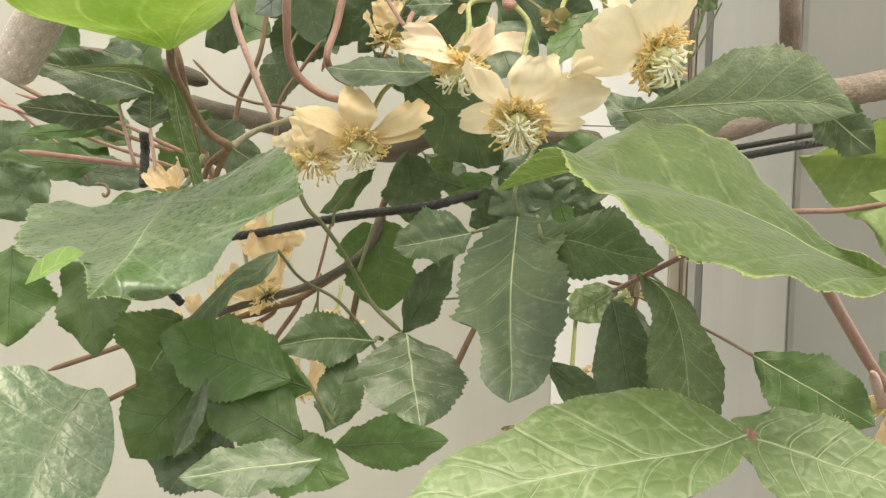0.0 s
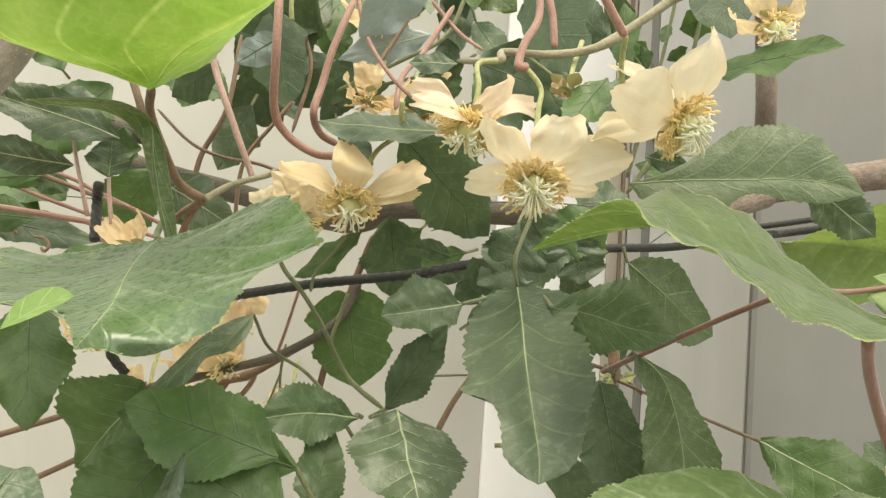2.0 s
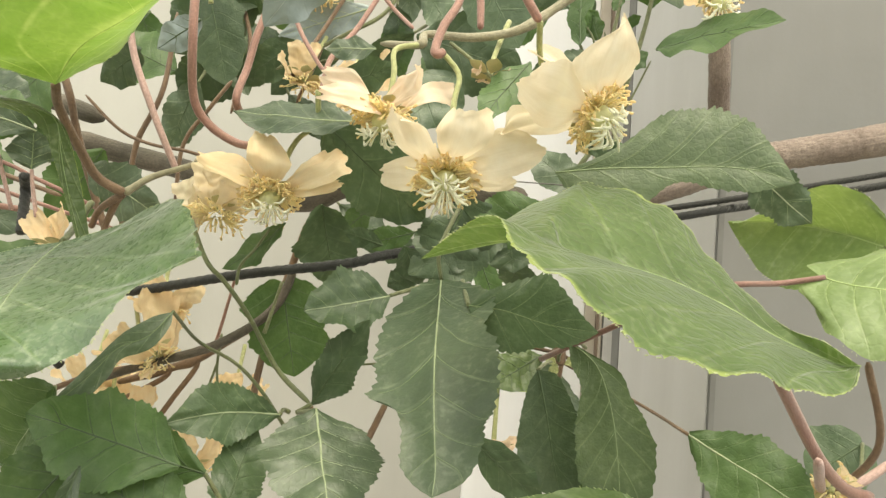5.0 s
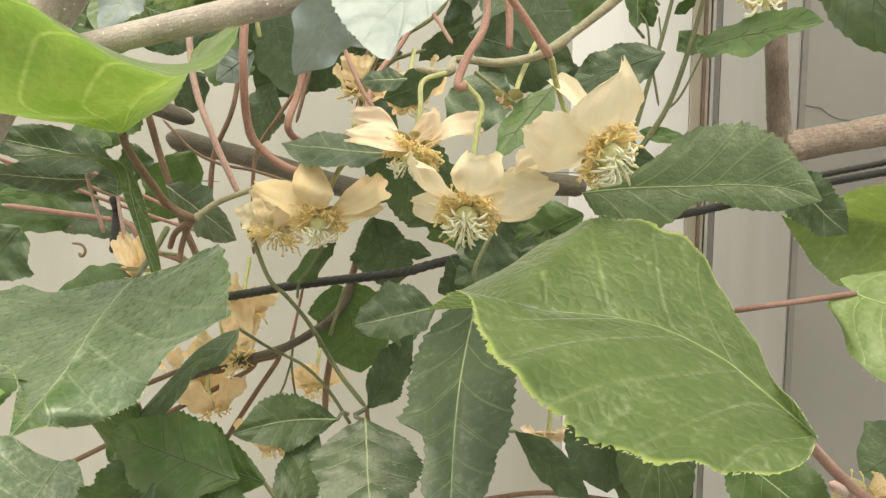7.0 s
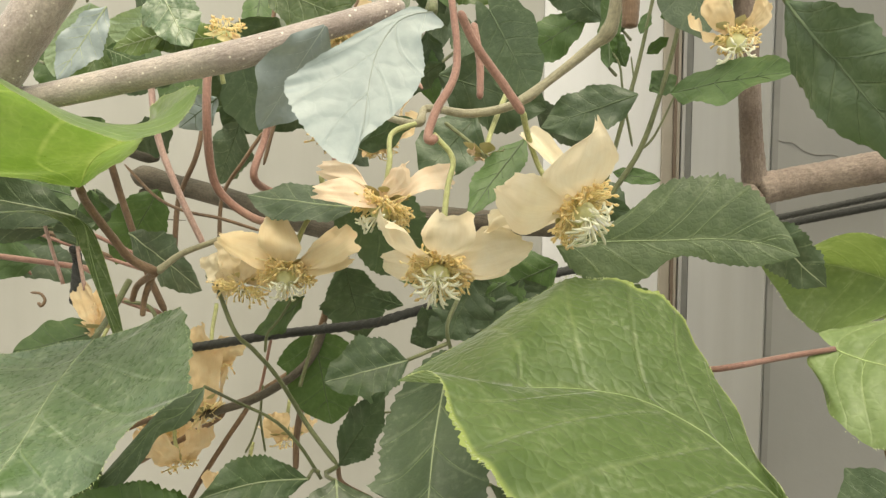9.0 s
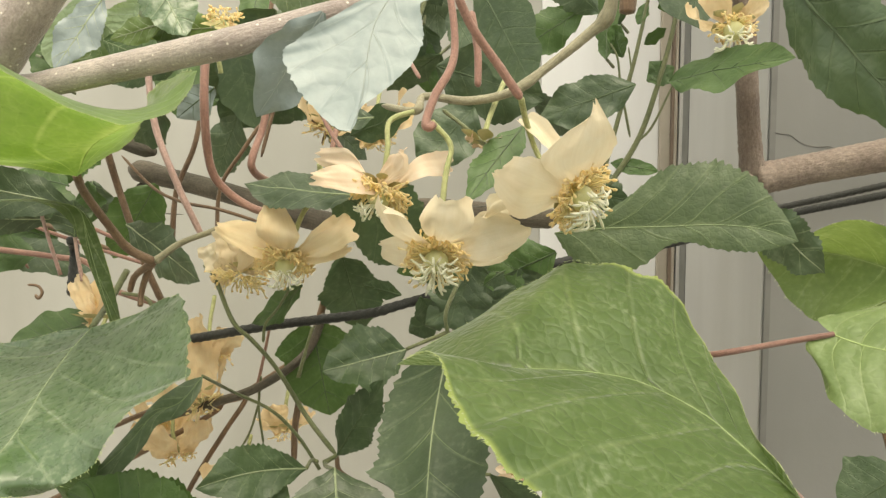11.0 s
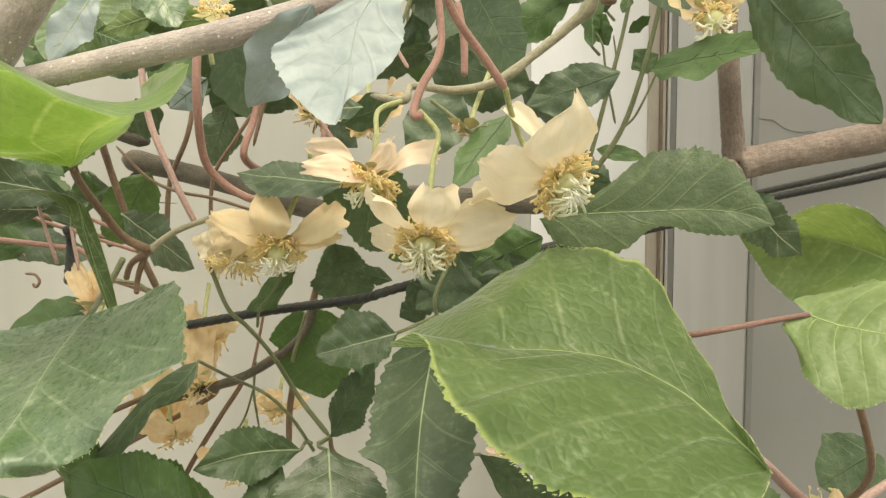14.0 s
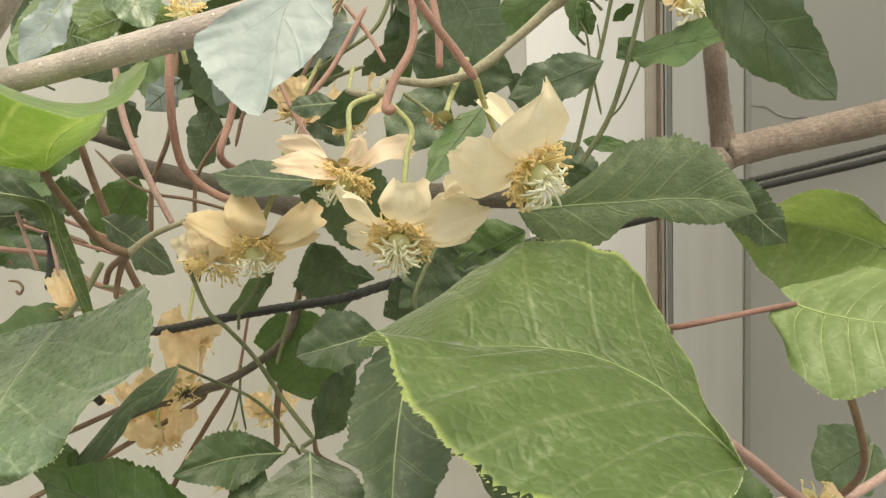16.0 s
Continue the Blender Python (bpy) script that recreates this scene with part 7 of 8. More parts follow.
stem("shoot", [(0.0827, 0.2760, 1.6345), (0.0829, 0.2738, 1.6219), (0.0826, 0.2733, 1.6133)], [0.0026, 0.0028, 0.0026], BROWN_STEM, "short blunt brown shoot end", "stem")
stem("shoot", [(-0.0409, 0.3521, 1.6295), (-0.0344, 0.3404, 1.6052), (-0.0229, 0.3220, 1.5841), (-0.0119, 0.3048, 1.5706)], [0.00088, 0.00088, 0.0008], RED_STEM, "thin reddish shoot among the leaves", "stem")
stem("shoot", [(-0.0404, 0.3487, 1.6241), (-0.0468, 0.3364, 1.5986), (-0.0499, 0.3317, 1.5818), (-0.0515, 0.3215, 1.5679), (-0.0493, 0.3317, 1.5620), (-0.0430, 0.3400, 1.5596)], [0.00144, 0.00152, 0.00152], RED_STEM, "reddish shoot hanging behind", "stem")
stem("shoot", [(-0.0105, 0.3904, 1.6436), (-0.0247, 0.3830, 1.6151), (-0.0358, 0.3724, 1.5921), (-0.0389, 0.3692, 1.5851)], [0.00096, 0.00096, 0.00104], BROWN_STEM, "thin brown shoot behind the flowers", "stem")
stem("shoot", [(0.0015, 0.3597, 1.6278), (-0.0103, 0.3452, 1.6025), (-0.0187, 0.3333, 1.5877), (-0.0206, 0.3219, 1.5716)], [0.00112, 0.00112, 0.00112], RED_STEM, "reddish shoot behind the flowers", "stem")
stem("shoot", [(-0.0080, 0.3614, 1.6298), (0.0036, 0.3533, 1.6146), (0.0123, 0.3322, 1.6012)], [0.00088, 0.00088, 0.0008], RED_STEM, "thin reddish shoot among the leaves", "stem")
stem("shoot", [(-0.0951, 0.3976, 1.6183), (-0.0968, 0.3878, 1.5814), (-0.1074, 0.3893, 1.5572), (-0.1101, 0.3890, 1.5342), (-0.1118, 0.3879, 1.5184)], [0.00112, 0.00128, 0.00144], BROWN_STEM, "brown shoot behind the node", "stem")
stem("shoot", [(-0.0683, 0.3948, 1.5882), (-0.0775, 0.3943, 1.5751), (-0.0889, 0.3961, 1.5578), (-0.0906, 0.3953, 1.5316), (-0.0896, 0.3932, 1.5088)], [0.00096, 0.00096, 0.00112], BROWN_STEM, "thin brown shoot behind the flowers", "stem")
stem("shoot", [(-0.1343, 0.3679, 1.5864), (-0.1286, 0.3656, 1.5725), (-0.1258, 0.3696, 1.5563), (-0.1153, 0.3688, 1.5256), (-0.1065, 0.3680, 1.5060)], [0.00176, 0.0016, 0.0016], BROWN_STEM, "short reddish-brown shoot under the leaf", "stem")
stem("shoot", [(-0.1207, 0.3616, 1.5723), (-0.1048, 0.3562, 1.5585), (-0.0904, 0.3512, 1.5526), (-0.0734, 0.3460, 1.5498), (-0.0568, 0.3469, 1.5447)], [0.00064, 0.00072, 0.00072], BROWN_STEM, "thin brown twig in the shade", "stem")
stem("shoot", [(-0.2326, 0.4126, 1.5614), (-0.1742, 0.4026, 1.5467), (-0.1549, 0.3991, 1.5391), (-0.1355, 0.3950, 1.5316), (-0.1208, 0.3910, 1.5251)], [0.00096, 0.00096, 0.00104], RED_STEM, "thin reddish shoot among the leaves", "stem")
stem("shoot", [(-0.2206, 0.3948, 1.5307), (-0.1675, 0.3879, 1.5256), (-0.1498, 0.3857, 1.5228), (-0.1395, 0.3821, 1.5124), (-0.1084, 0.3685, 1.5057)], [0.00144, 0.00144, 0.00136], RED_STEM, "reddish shoot running along", "stem")
stem("shoot", [(-0.3007, 0.4313, 1.5723), (-0.2212, 0.4207, 1.5486), (-0.1882, 0.4143, 1.5372), (-0.1502, 0.4073, 1.5263), (-0.1195, 0.4008, 1.5184)], [0.00088, 0.00096, 0.00096], RED_STEM, "thin reddish shoot among the leaves", "stem")
stem("shoot", [(-0.2695, 0.4311, 1.5722), (-0.2142, 0.4180, 1.5371), (-0.1940, 0.4121, 1.5173)], [0.0008, 0.0008], RED_STEM, "thin reddish twig among leaves", "stem")
stem("shoot", [(-0.1266, 0.3697, 1.5111), (-0.1124, 0.3651, 1.5087), (-0.1053, 0.3604, 1.4966)], [0.0008, 0.00096, 0.0008], GREEN_STEM, "green twig under the bud", "stem")
stem("shoot", [(-0.2012, 0.3872, 1.4214), (-0.1572, 0.3828, 1.4379), (-0.1368, 0.3809, 1.4464), (-0.1160, 0.3788, 1.4549), (-0.0837, 0.3743, 1.4624)], [0.00144, 0.00136, 0.0012], BROWN_STEM, "brown shoot running low down", "stem")
stem("shoot", [(-0.0549, 0.3586, 1.5017), (-0.0602, 0.3621, 1.4813), (-0.0640, 0.3656, 1.4694)], [0.00064, 0.00072, 0.0008], RED_STEM, "thin reddish twig among leaves", "stem")
stem("shoot", [(-0.0168, 0.3069, 1.4593), (-0.0312, 0.3227, 1.4688), (-0.0426, 0.3211, 1.4883), (-0.0509, 0.3167, 1.5004), (-0.0576, 0.3142, 1.5082), (-0.0663, 0.3186, 1.5256), (-0.0709, 0.3210, 1.5288)], [0.00104, 0.00088, 0.00088, 0.0008], GREEN_STEM, "pale green upright leaf stalk", "stem")
stem("shoot", [(-0.0471, 0.3181, 1.4995), (-0.0459, 0.3175, 1.5067), (-0.0408, 0.3160, 1.5129), (-0.0352, 0.3126, 1.5207)], [0.00064, 0.00056, 0.00048], GREEN_STEM, "thin green stalk by the rope", "stem")
stem("shoot", [(-0.0168, 0.3069, 1.4593), (-0.0157, 0.3106, 1.4513), (-0.0055, 0.3186, 1.4419)], [0.00088, 0.00096, 0.00112], BROWN_STEM, "short brown stalk under a leaf", "stem")
stem("shoot", [(0.0023, 0.3553, 1.4355), (0.0136, 0.3597, 1.4589), (0.0301, 0.3680, 1.4815)], [0.00144, 0.00128, 0.00112], BROWN_STEM, "dark brown twig in the shade", "stem")
stem("shoot", [(-0.0110, 0.3481, 1.4676), (0.0186, 0.3514, 1.4700), (0.0354, 0.3584, 1.4708)], [0.00048, 0.00048, 0.00048], GREEN_STEM, "thin green twig behind the leaves", "stem")
stem("shoot", [(0.0708, 0.3656, 1.4770), (0.0873, 0.3735, 1.4724), (0.0960, 0.3651, 1.4649)], [0.00096, 0.0008, 0.00064], BROWN_STEM, "brown twig with small buds", "stem")
stem("shoot", [(0.0854, 0.3680, 1.4901), (0.0861, 0.3735, 1.4766), (0.0837, 0.3697, 1.4610)], [0.00104, 0.0012, 0.00096], BROWN_STEM, "short brown shoot with buds", "stem")
stem("shoot", [(0.1637, 0.2704, 1.4877), (0.1698, 0.2722, 1.4604), (0.1652, 0.2917, 1.4382)], [0.00128, 0.00128, 0.00128], BROWN_STEM, "brown stalk below the light leaf", "stem")
stem("shoot", [(0.0234, 0.3153, 1.4206), (0.0516, 0.3207, 1.4235), (0.0804, 0.3210, 1.4216)], [0.00104, 0.00104, 0.00104], BROWN_STEM, "brown twig running low", "stem")
stem("shoot", [(0.1915, 0.2995, 1.4491), (0.1765, 0.2956, 1.4414), (0.1634, 0.2920, 1.4380), (0.1311, 0.2369, 1.4635)], [0.0016, 0.00176, 0.00176, 0.0016], PINK_STEM, "pinkish shoot by the wall", "stem")
stem("twig", [(0.0243, 0.2855, 1.5851), (0.0315, 0.2834, 1.5795), (0.0397, 0.2801, 1.5723)], [0.00072, 0.00064, 0.00072], GREEN_STEM, "thin green flower stalk with a withered tip", "stem")
stem("shoot", [(-0.2345, 0.3912, 1.5709), (-0.1837, 0.3822, 1.5475), (-0.1567, 0.3798, 1.5378), (-0.1319, 0.3710, 1.5306)], [0.0012, 0.0011, 0.001], BROWN_STEM, "long brown shoot slanting down behind the leaves", "stem")
stem("twig", [(-0.0376, 0.3804, 1.4879), (-0.0448, 0.3811, 1.4819), (-0.0564, 0.3825, 1.4744), (-0.0743, 0.3845, 1.4626), (-0.0857, 0.3835, 1.4582), (-0.1021, 0.3855, 1.4526), (-0.1093, 0.3863, 1.4503)], [0.0014, 0.0017, 0.0016, 0.0018, 0.0016, 0.0012], BROWN_STEM, "brown forked twig with knobbly side shoots", "stem", nodes=((0.2, 0.3), (0.55, 0.35), (0.75, 0.35)), n=50, sides=12)
stem("shoot", [(-0.0857, 0.3835, 1.4582), (-0.0890, 0.3834, 1.4534), (-0.1062, 0.3848, 1.4432), (-0.1295, 0.3866, 1.4303), (-0.1596, 0.3889, 1.4136), (-0.2033, 0.3923, 1.3905)], [0.0012, 0.0013, 0.0014, 0.0014], BROWN_STEM, "reddish-brown shoot running down from the twig", "stem")
stem("shoot", [(-0.0743, 0.3845, 1.4626), (-0.0757, 0.3840, 1.4574), (-0.0852, 0.3837, 1.4434), (-0.0990, 0.3827, 1.4215), (-0.1059, 0.3818, 1.4083)], [0.0012, 0.0012, 0.0013], BROWN_STEM, "brown side shoot hanging from the twig", "stem")
stem("shoot", [(-0.0252, 0.3481, 1.5252), (-0.0311, 0.3534, 1.5086), (-0.0385, 0.3554, 1.4843), (-0.0438, 0.3547, 1.4582), (-0.0445, 0.3532, 1.4401)], [0.0016, 0.0015, 0.0014], BROWN_STEM, "dark brown upright stem behind the leaves", "stem")
stem("shoot", [(-0.0583, 0.3533, 1.4778), (-0.0595, 0.3531, 1.4637), (-0.0573, 0.3516, 1.4488)], [0.0006, 0.0005], GREEN_STEM, "thin green stalk hanging by the twig", "stem")
stem("shoot", [(-0.0595, 0.3532, 1.4660), (-0.0631, 0.3531, 1.4545), (-0.0666, 0.3530, 1.4476)], [0.0005, 0.0005], GREEN_STEM, "thin green stalk hanging by the twig", "stem")
stem("branch", [(0.1539, 0.3782, 1.5619), (0.1782, 0.3804, 1.5669), (0.2069, 0.3766, 1.5724), (0.2399, 0.3760, 1.5793), (0.3396, 0.4020, 1.5964)], [0.007, 0.0066, 0.007, 0.0074, 0.0078], BARK, "thick grey-brown branch running level", "branch", n=110, sides=28, rough=0.05, nodes=((0, 0.1),))
stem("branch", [(0.1539, 0.3782, 1.5619), (0.1514, 0.3781, 1.5591), (0.1293, 0.3689, 1.5490), (0.1092, 0.3686, 1.5415)], [0.0062, 0.0068, 0.005, 0.004], BARK, "thick grey-brown branch behind the leaf", "branch", n=70, sides=24, rough=0.05)
stem("branch", [(0.1538, 0.3796, 1.5632), (0.1502, 0.3743, 1.5818), (0.1468, 0.3672, 1.5996), (0.1433, 0.3625, 1.6264), (0.1411, 0.3612, 1.6532)], [0.0056, 0.0046, 0.0046, 0.0048], BARK, "upright brown branch forking off", "branch", n=70, sides=20, rough=0.05)
stem("branch", [(-0.1255, 0.2861, 1.5920), (-0.0977, 0.2812, 1.5964), (-0.0647, 0.2775, 1.6024), (-0.0394, 0.2692, 1.6057), (-0.0165, 0.2768, 1.6140), (0.0093, 0.2946, 1.6254)], [0.0042, 0.0046, 0.0048, 0.0048, 0.004, 0.0036], BARK_DOT, "smooth brown branch speckled with pale pores", "branch", n=70, sides=18, rough=0.012, nodes=((0.03, 0.15),))
stem("branch", [(-0.1675, 0.2931, 1.5531), (-0.1517, 0.2870, 1.5732), (-0.1380, 0.2824, 1.5886), (-0.1257, 0.2794, 1.6023), (-0.1130, 0.2791, 1.6192), (-0.0989, 0.2815, 1.6409)], [0.0085, 0.0085, 0.0082, 0.0082, 0.0082, 0.008], BARK_DOT, "thick speckled branch leaning up", "branch", n=60, sides=24, rough=0.02)
stem("branch", [(-0.1816, 0.5069, 1.5689), (-0.1167, 0.4845, 1.5551), (-0.0439, 0.4493, 1.5384), (-0.0136, 0.4346, 1.5466), (0.0422, 0.4133, 1.5451), (0.0718, 0.4082, 1.5434)], [0.006, 0.006, 0.0062, 0.006, 0.005], DARK_BARK, "dark level branch behind the flowers", "branch", n=60, sides=16, rough=0.03, nodes=((0.02, 0.25),))
stem("branch", [(-0.1726, 0.5042, 1.5602), (-0.1770, 0.5020, 1.5431)], [0.004, 0.003], DARK_BARK, "short dark stub of a branch", "branch", n=10)
stem("branch", [(-0.2864, 0.4956, 1.6013), (-0.2108, 0.4834, 1.5918), (-0.1816, 0.4784, 1.5869), (-0.1518, 0.4725, 1.5775)], [0.005, 0.005, 0.005], DARK_BARK, "dark level branch in the shade", "branch", n=20, sides=12)

# ropes and wires
stem("rope", [(-0.1027, 0.3532, 1.4926), (-0.0877, 0.3488, 1.4944), (-0.0486, 0.3376, 1.5027), (-0.0078, 0.3300, 1.5093), (0.0080, 0.3314, 1.5136), (0.0700, 0.3655, 1.5268), (0.1133, 0.3836, 1.5323), (0.1627, 0.4012, 1.5426), (0.1821, 0.4131, 1.5463), (0.2279, 0.4159, 1.5555), (0.2650, 0.4207, 1.5636), (0.3587, 0.4262, 1.5840)], [0.0019, 0.0019], ROPE, "black twisted rope stretched behind the flowers", "rope", n=400, sides=18, rough=0.03, lobes=3, depth=0.1, turns=520)
stem("rope", [(0.1225, 0.4005, 1.5388), (0.1783, 0.4040, 1.5503), (0.2231, 0.4059, 1.5601), (0.2598, 0.4117, 1.5680), (0.3554, 0.4221, 1.5878)], [0.0015, 0.0015], ROPE, "black twisted rope beside the branch", "rope", n=200, sides=18, rough=0.03, lobes=3, depth=0.1, turns=520)
stem("rope", [(-0.1362, 0.3449, 1.5369), (-0.1388, 0.3528, 1.5312), (-0.1353, 0.3431, 1.5182), (-0.1344, 0.3408, 1.5138)], [0.002, 0.002], ROPE, "short end of black rope standing up", "rope", n=60, sides=18, rough=0.03, lobes=3, depth=0.1, turns=520)
stem("rope", [(-0.1286, 0.3499, 1.4748), (-0.1255, 0.3480, 1.4684), (-0.1205, 0.3517, 1.4617)], [0.0019, 0.0019], ROPE, "curled end of black rope", "rope", n=50, sides=18, rough=0.03, lobes=3, depth=0.1, turns=520)
stem("wire", [(-0.0361, 0.4128, 1.5475), (0.0109, 0.4062, 1.5482), (0.0530, 0.4005, 1.5503), (0.0924, 0.3943, 1.5496)], [0.00035, 0.00035], WIRE, "thin tie wire along the dark branch", "wire", n=40, sides=6)
stem("wire", [(0.0957, 0.3809, 1.5287), (0.1361, 0.3830, 1.5603)], [0.0003, 0.0003], WIRE, "thin wire beside the branch", "wire", n=20, sides=6)
stem("wire", [(0.0100, 0.4039, 1.5496), (0.0115, 0.4002, 1.5429), (0.0098, 0.4049, 1.5372), (0.0008, 0.4056, 1.5331)], [0.0005, 0.0004], WIRE, "twisted wire tie round the branch", "wire", n=24, sides=6)
stem("wire", [(-0.2743, 0.4955, 1.5454), (-0.2058, 0.4855, 1.5443), (-0.1372, 0.4750, 1.5422)], [0.0004, 0.0004], WIRE, "hair-thin grey wire across the shade", "wire", n=30, sides=6)
stem("twig", [(0.1458, 0.3968, 1.6649), (0.1848, 0.3967, 1.6718), (0.2199, 0.3953, 1.6687), (0.2497, 0.3952, 1.6673), (0.2635, 0.3953, 1.6698)], [0.00088, 0.00088, 0.0008], BROWN_STEM, "thin level twig bearing the top flower", "stem")
stem("wall_crack", [(0.1838, 0.4553, 1.5885), (0.1893, 0.4553, 1.5862), (0.1948, 0.4553, 1.5855), (0.2006, 0.4553, 1.5812), (0.2083, 0.4553, 1.5792), (0.2147, 0.4553, 1.5795), (0.2217, 0.4553, 1.5763)], [0.00012, 0.00022, 0.00016, 0.00022, 0.0001], CRACK, "hairline crack running along the grey board wall", "crack", n=40, sides=6, rough=0.3)

# thin upright shoots by the frame
stem("shoot", [(0.0896, 0.3841, 1.5556), (0.1041, 0.3857, 1.5780), (0.1125, 0.3875, 1.6005), (0.1204, 0.3900, 1.6297), (0.1263, 0.3939, 1.6613)], [0.0013, 0.00117, 0.000975], GREEN_STEM, "green upright shoot beside the frame", "stem")
stem("shoot", [(0.0895, 0.3851, 1.5631), (0.0986, 0.3889, 1.5973), (0.1047, 0.3912, 1.6201), (0.1126, 0.3956, 1.6569)], [0.0011, 0.00099, 0.000825], GREEN_STEM, "green upright shoot beside the frame", "stem")
stem("shoot", [(0.1016, 0.3863, 1.5810), (0.0977, 0.3899, 1.6037), (0.0962, 0.3921, 1.6170), (0.0930, 0.3937, 1.6237)], [0.0006, 0.00054, 0.00045], GREEN_STEM, "green upright shoot beside the frame", "stem")
stem("shoot", [(0.1041, 0.3858, 1.5785), (0.1113, 0.3861, 1.5860), (0.1221, 0.3872, 1.6084)], [0.0006, 0.00054, 0.00045], GREEN_STEM, "green upright shoot beside the frame", "stem")
stem("shoot", [(0.0991, 0.3886, 1.5960), (0.1021, 0.3900, 1.6086), (0.1011, 0.3920, 1.6215)], [0.0005, 0.00045000000000000004, 0.000375], GREEN_STEM, "green upright shoot beside the frame", "stem")
leaf("small_leaf", (0.0930, 0.3936, 1.6230), (0.0979, 0.3941, 1.6317), (0.3051, -0.9371, -0.1695), 0.0086, "apple", MID, VEIN_FAINT, "young green leaf on an upright shoot", ribs=4, seed=160, rib_r=0.0002)
leaf("small_leaf", (0.0986, 0.3917, 1.6169), (0.0947, 0.3943, 1.6293), (-0.6365, -0.7370, -0.2273), 0.0096, "apple", MID, VEIN_FAINT, "young green leaf on an upright shoot", ribs=4, seed=161, rib_r=0.0002)
leaf("small_leaf", (0.1077, 0.3911, 1.6225), (0.1175, 0.3905, 1.6295), (0.2720, -0.8834, -0.3816), 0.0064, "apple", MID, VEIN_FAINT, "young green leaf on an upright shoot", ribs=4, seed=162, rib_r=0.0002)
leaf("small_leaf", (0.1088, 0.3886, 1.6061), (0.1208, 0.3877, 1.6121), (-0.1600, -0.9338, 0.3200), 0.0116, "apple", MID, VEIN_FAINT, "young green leaf on an upright shoot", ribs=4, seed=163, rib_r=0.0002)
leaf("small_leaf", (0.1196, 0.3871, 1.6047), (0.1100, 0.3896, 1.6149), (0.0606, -0.9962, 0.0619), 0.0095, "apple", MID, VEIN_FAINT, "young green leaf on an upright shoot", ribs=4, seed=164, rib_r=0.0002)
leaf("small_leaf", (0.0931, 0.3856, 1.5696), (0.1141, 0.3837, 1.5658), (0.0505, -0.9639, 0.2613), 0.0079, "apple", MID, VEIN_FAINT, "young green leaf on an upright shoot", ribs=4, seed=165, rib_r=0.0002)
leaf("small_leaf", (0.1138, 0.3925, 1.6388), (0.1329, 0.3906, 1.6481), (0.2416, -0.8400, -0.4859), 0.0171, "apple", MID, VEIN_FAINT, "young green leaf on an upright shoot", ribs=4, seed=166, rib_r=0.0002)
leaf("small_leaf", (0.1053, 0.3928, 1.6315), (0.1089, 0.3938, 1.6416), (-0.5299, -0.8282, 0.1823), 0.0064, "apple", MID, VEIN_FAINT, "young green leaf on an upright shoot", ribs=4, seed=167, rib_r=0.0002)

# kiwi flowers
flower("kiwi_flower", (0.0241, 0.2620, 1.5386), (-0.0500, -0.7200, -0.6800), [
    (((-0.0102, 0.0025, 0.0052), (-0.0206, 0.0140, 0.0033), (-0.0200, 0.0170, -0.0033), (-0.0095, 0.0060, -0.0032)), 0.0, None, dict(crumple=0.1)),
    (((-0.0141, -0.0048, 0.0091), (-0.0194, -0.0054, 0.0187), (-0.0082, -0.0175, 0.0160), (-0.0044, -0.0130, 0.0081)), 0.0, None, dict(crumple=0.1)),
    (((-0.0022, -0.0130, 0.0110), (-0.0004, -0.0115, 0.0196), (0.0110, -0.0185, 0.0185), (0.0099, -0.0165, 0.0099)), 0.0, None, dict(crumple=0.1)),
    (((0.0142, -0.0093, 0.0125), (0.0247, -0.0130, 0.0126), (0.0288, -0.0098, 0.0052), (0.0172, -0.0080, 0.0011)), 0.0, None, dict(crumple=0.1)),
    (((0.0140, -0.0040, 0.0010), (0.0232, 0.0084, 0.0017), (0.0229, 0.0094, -0.0017), (0.0128, 0.0017, -0.0030)), 0.0, None, dict(crumple=0.1))], CREAM, "open cream kiwi flower with reflexed petals and white styles", stalk=[(0.0260, 0.2720, 1.5627), (0.0274, 0.2779, 1.5730), (0.0210, 0.2794, 1.5810)], seed=11, styles=30)
flower("kiwi_flower", (0.0652, 0.2472, 1.5579), (0.6500, -0.5400, -0.5400), [
    (((-0.0095, -0.0189, 0.0094), (0.0003, -0.0134, 0.0222), (0.0053, -0.0152, 0.0252), (0.0073, -0.0062, 0.0123)), 0.0, None, dict(crumple=0.1)),
    (((-0.0129, -0.0190, 0.0085), (-0.0207, -0.0101, 0.0108), (-0.0251, -0.0072, 0.0035), (-0.0168, -0.0120, -0.0045)), 0.0, None, dict(crumple=0.1)),
    (((-0.0224, -0.0044, -0.0003), (-0.0263, 0.0018, -0.0041), (-0.0267, 0.0044, -0.0073), (-0.0100, 0.0060, -0.0038)), 0.0, None, dict(crumple=0.1)),
    ((-0.0150, 0.0260, 0.0235), 0.0075, (0.4000, -0.9000, 0.0000), dict(curl=0.5))], CREAM, "open cream kiwi flower turned sideways with tan stamens", stalk=[(0.0565, 0.2705, 1.5676), (0.0519, 0.2679, 1.5782), (0.0495, 0.2568, 1.5858)], seed=13, styles=30)
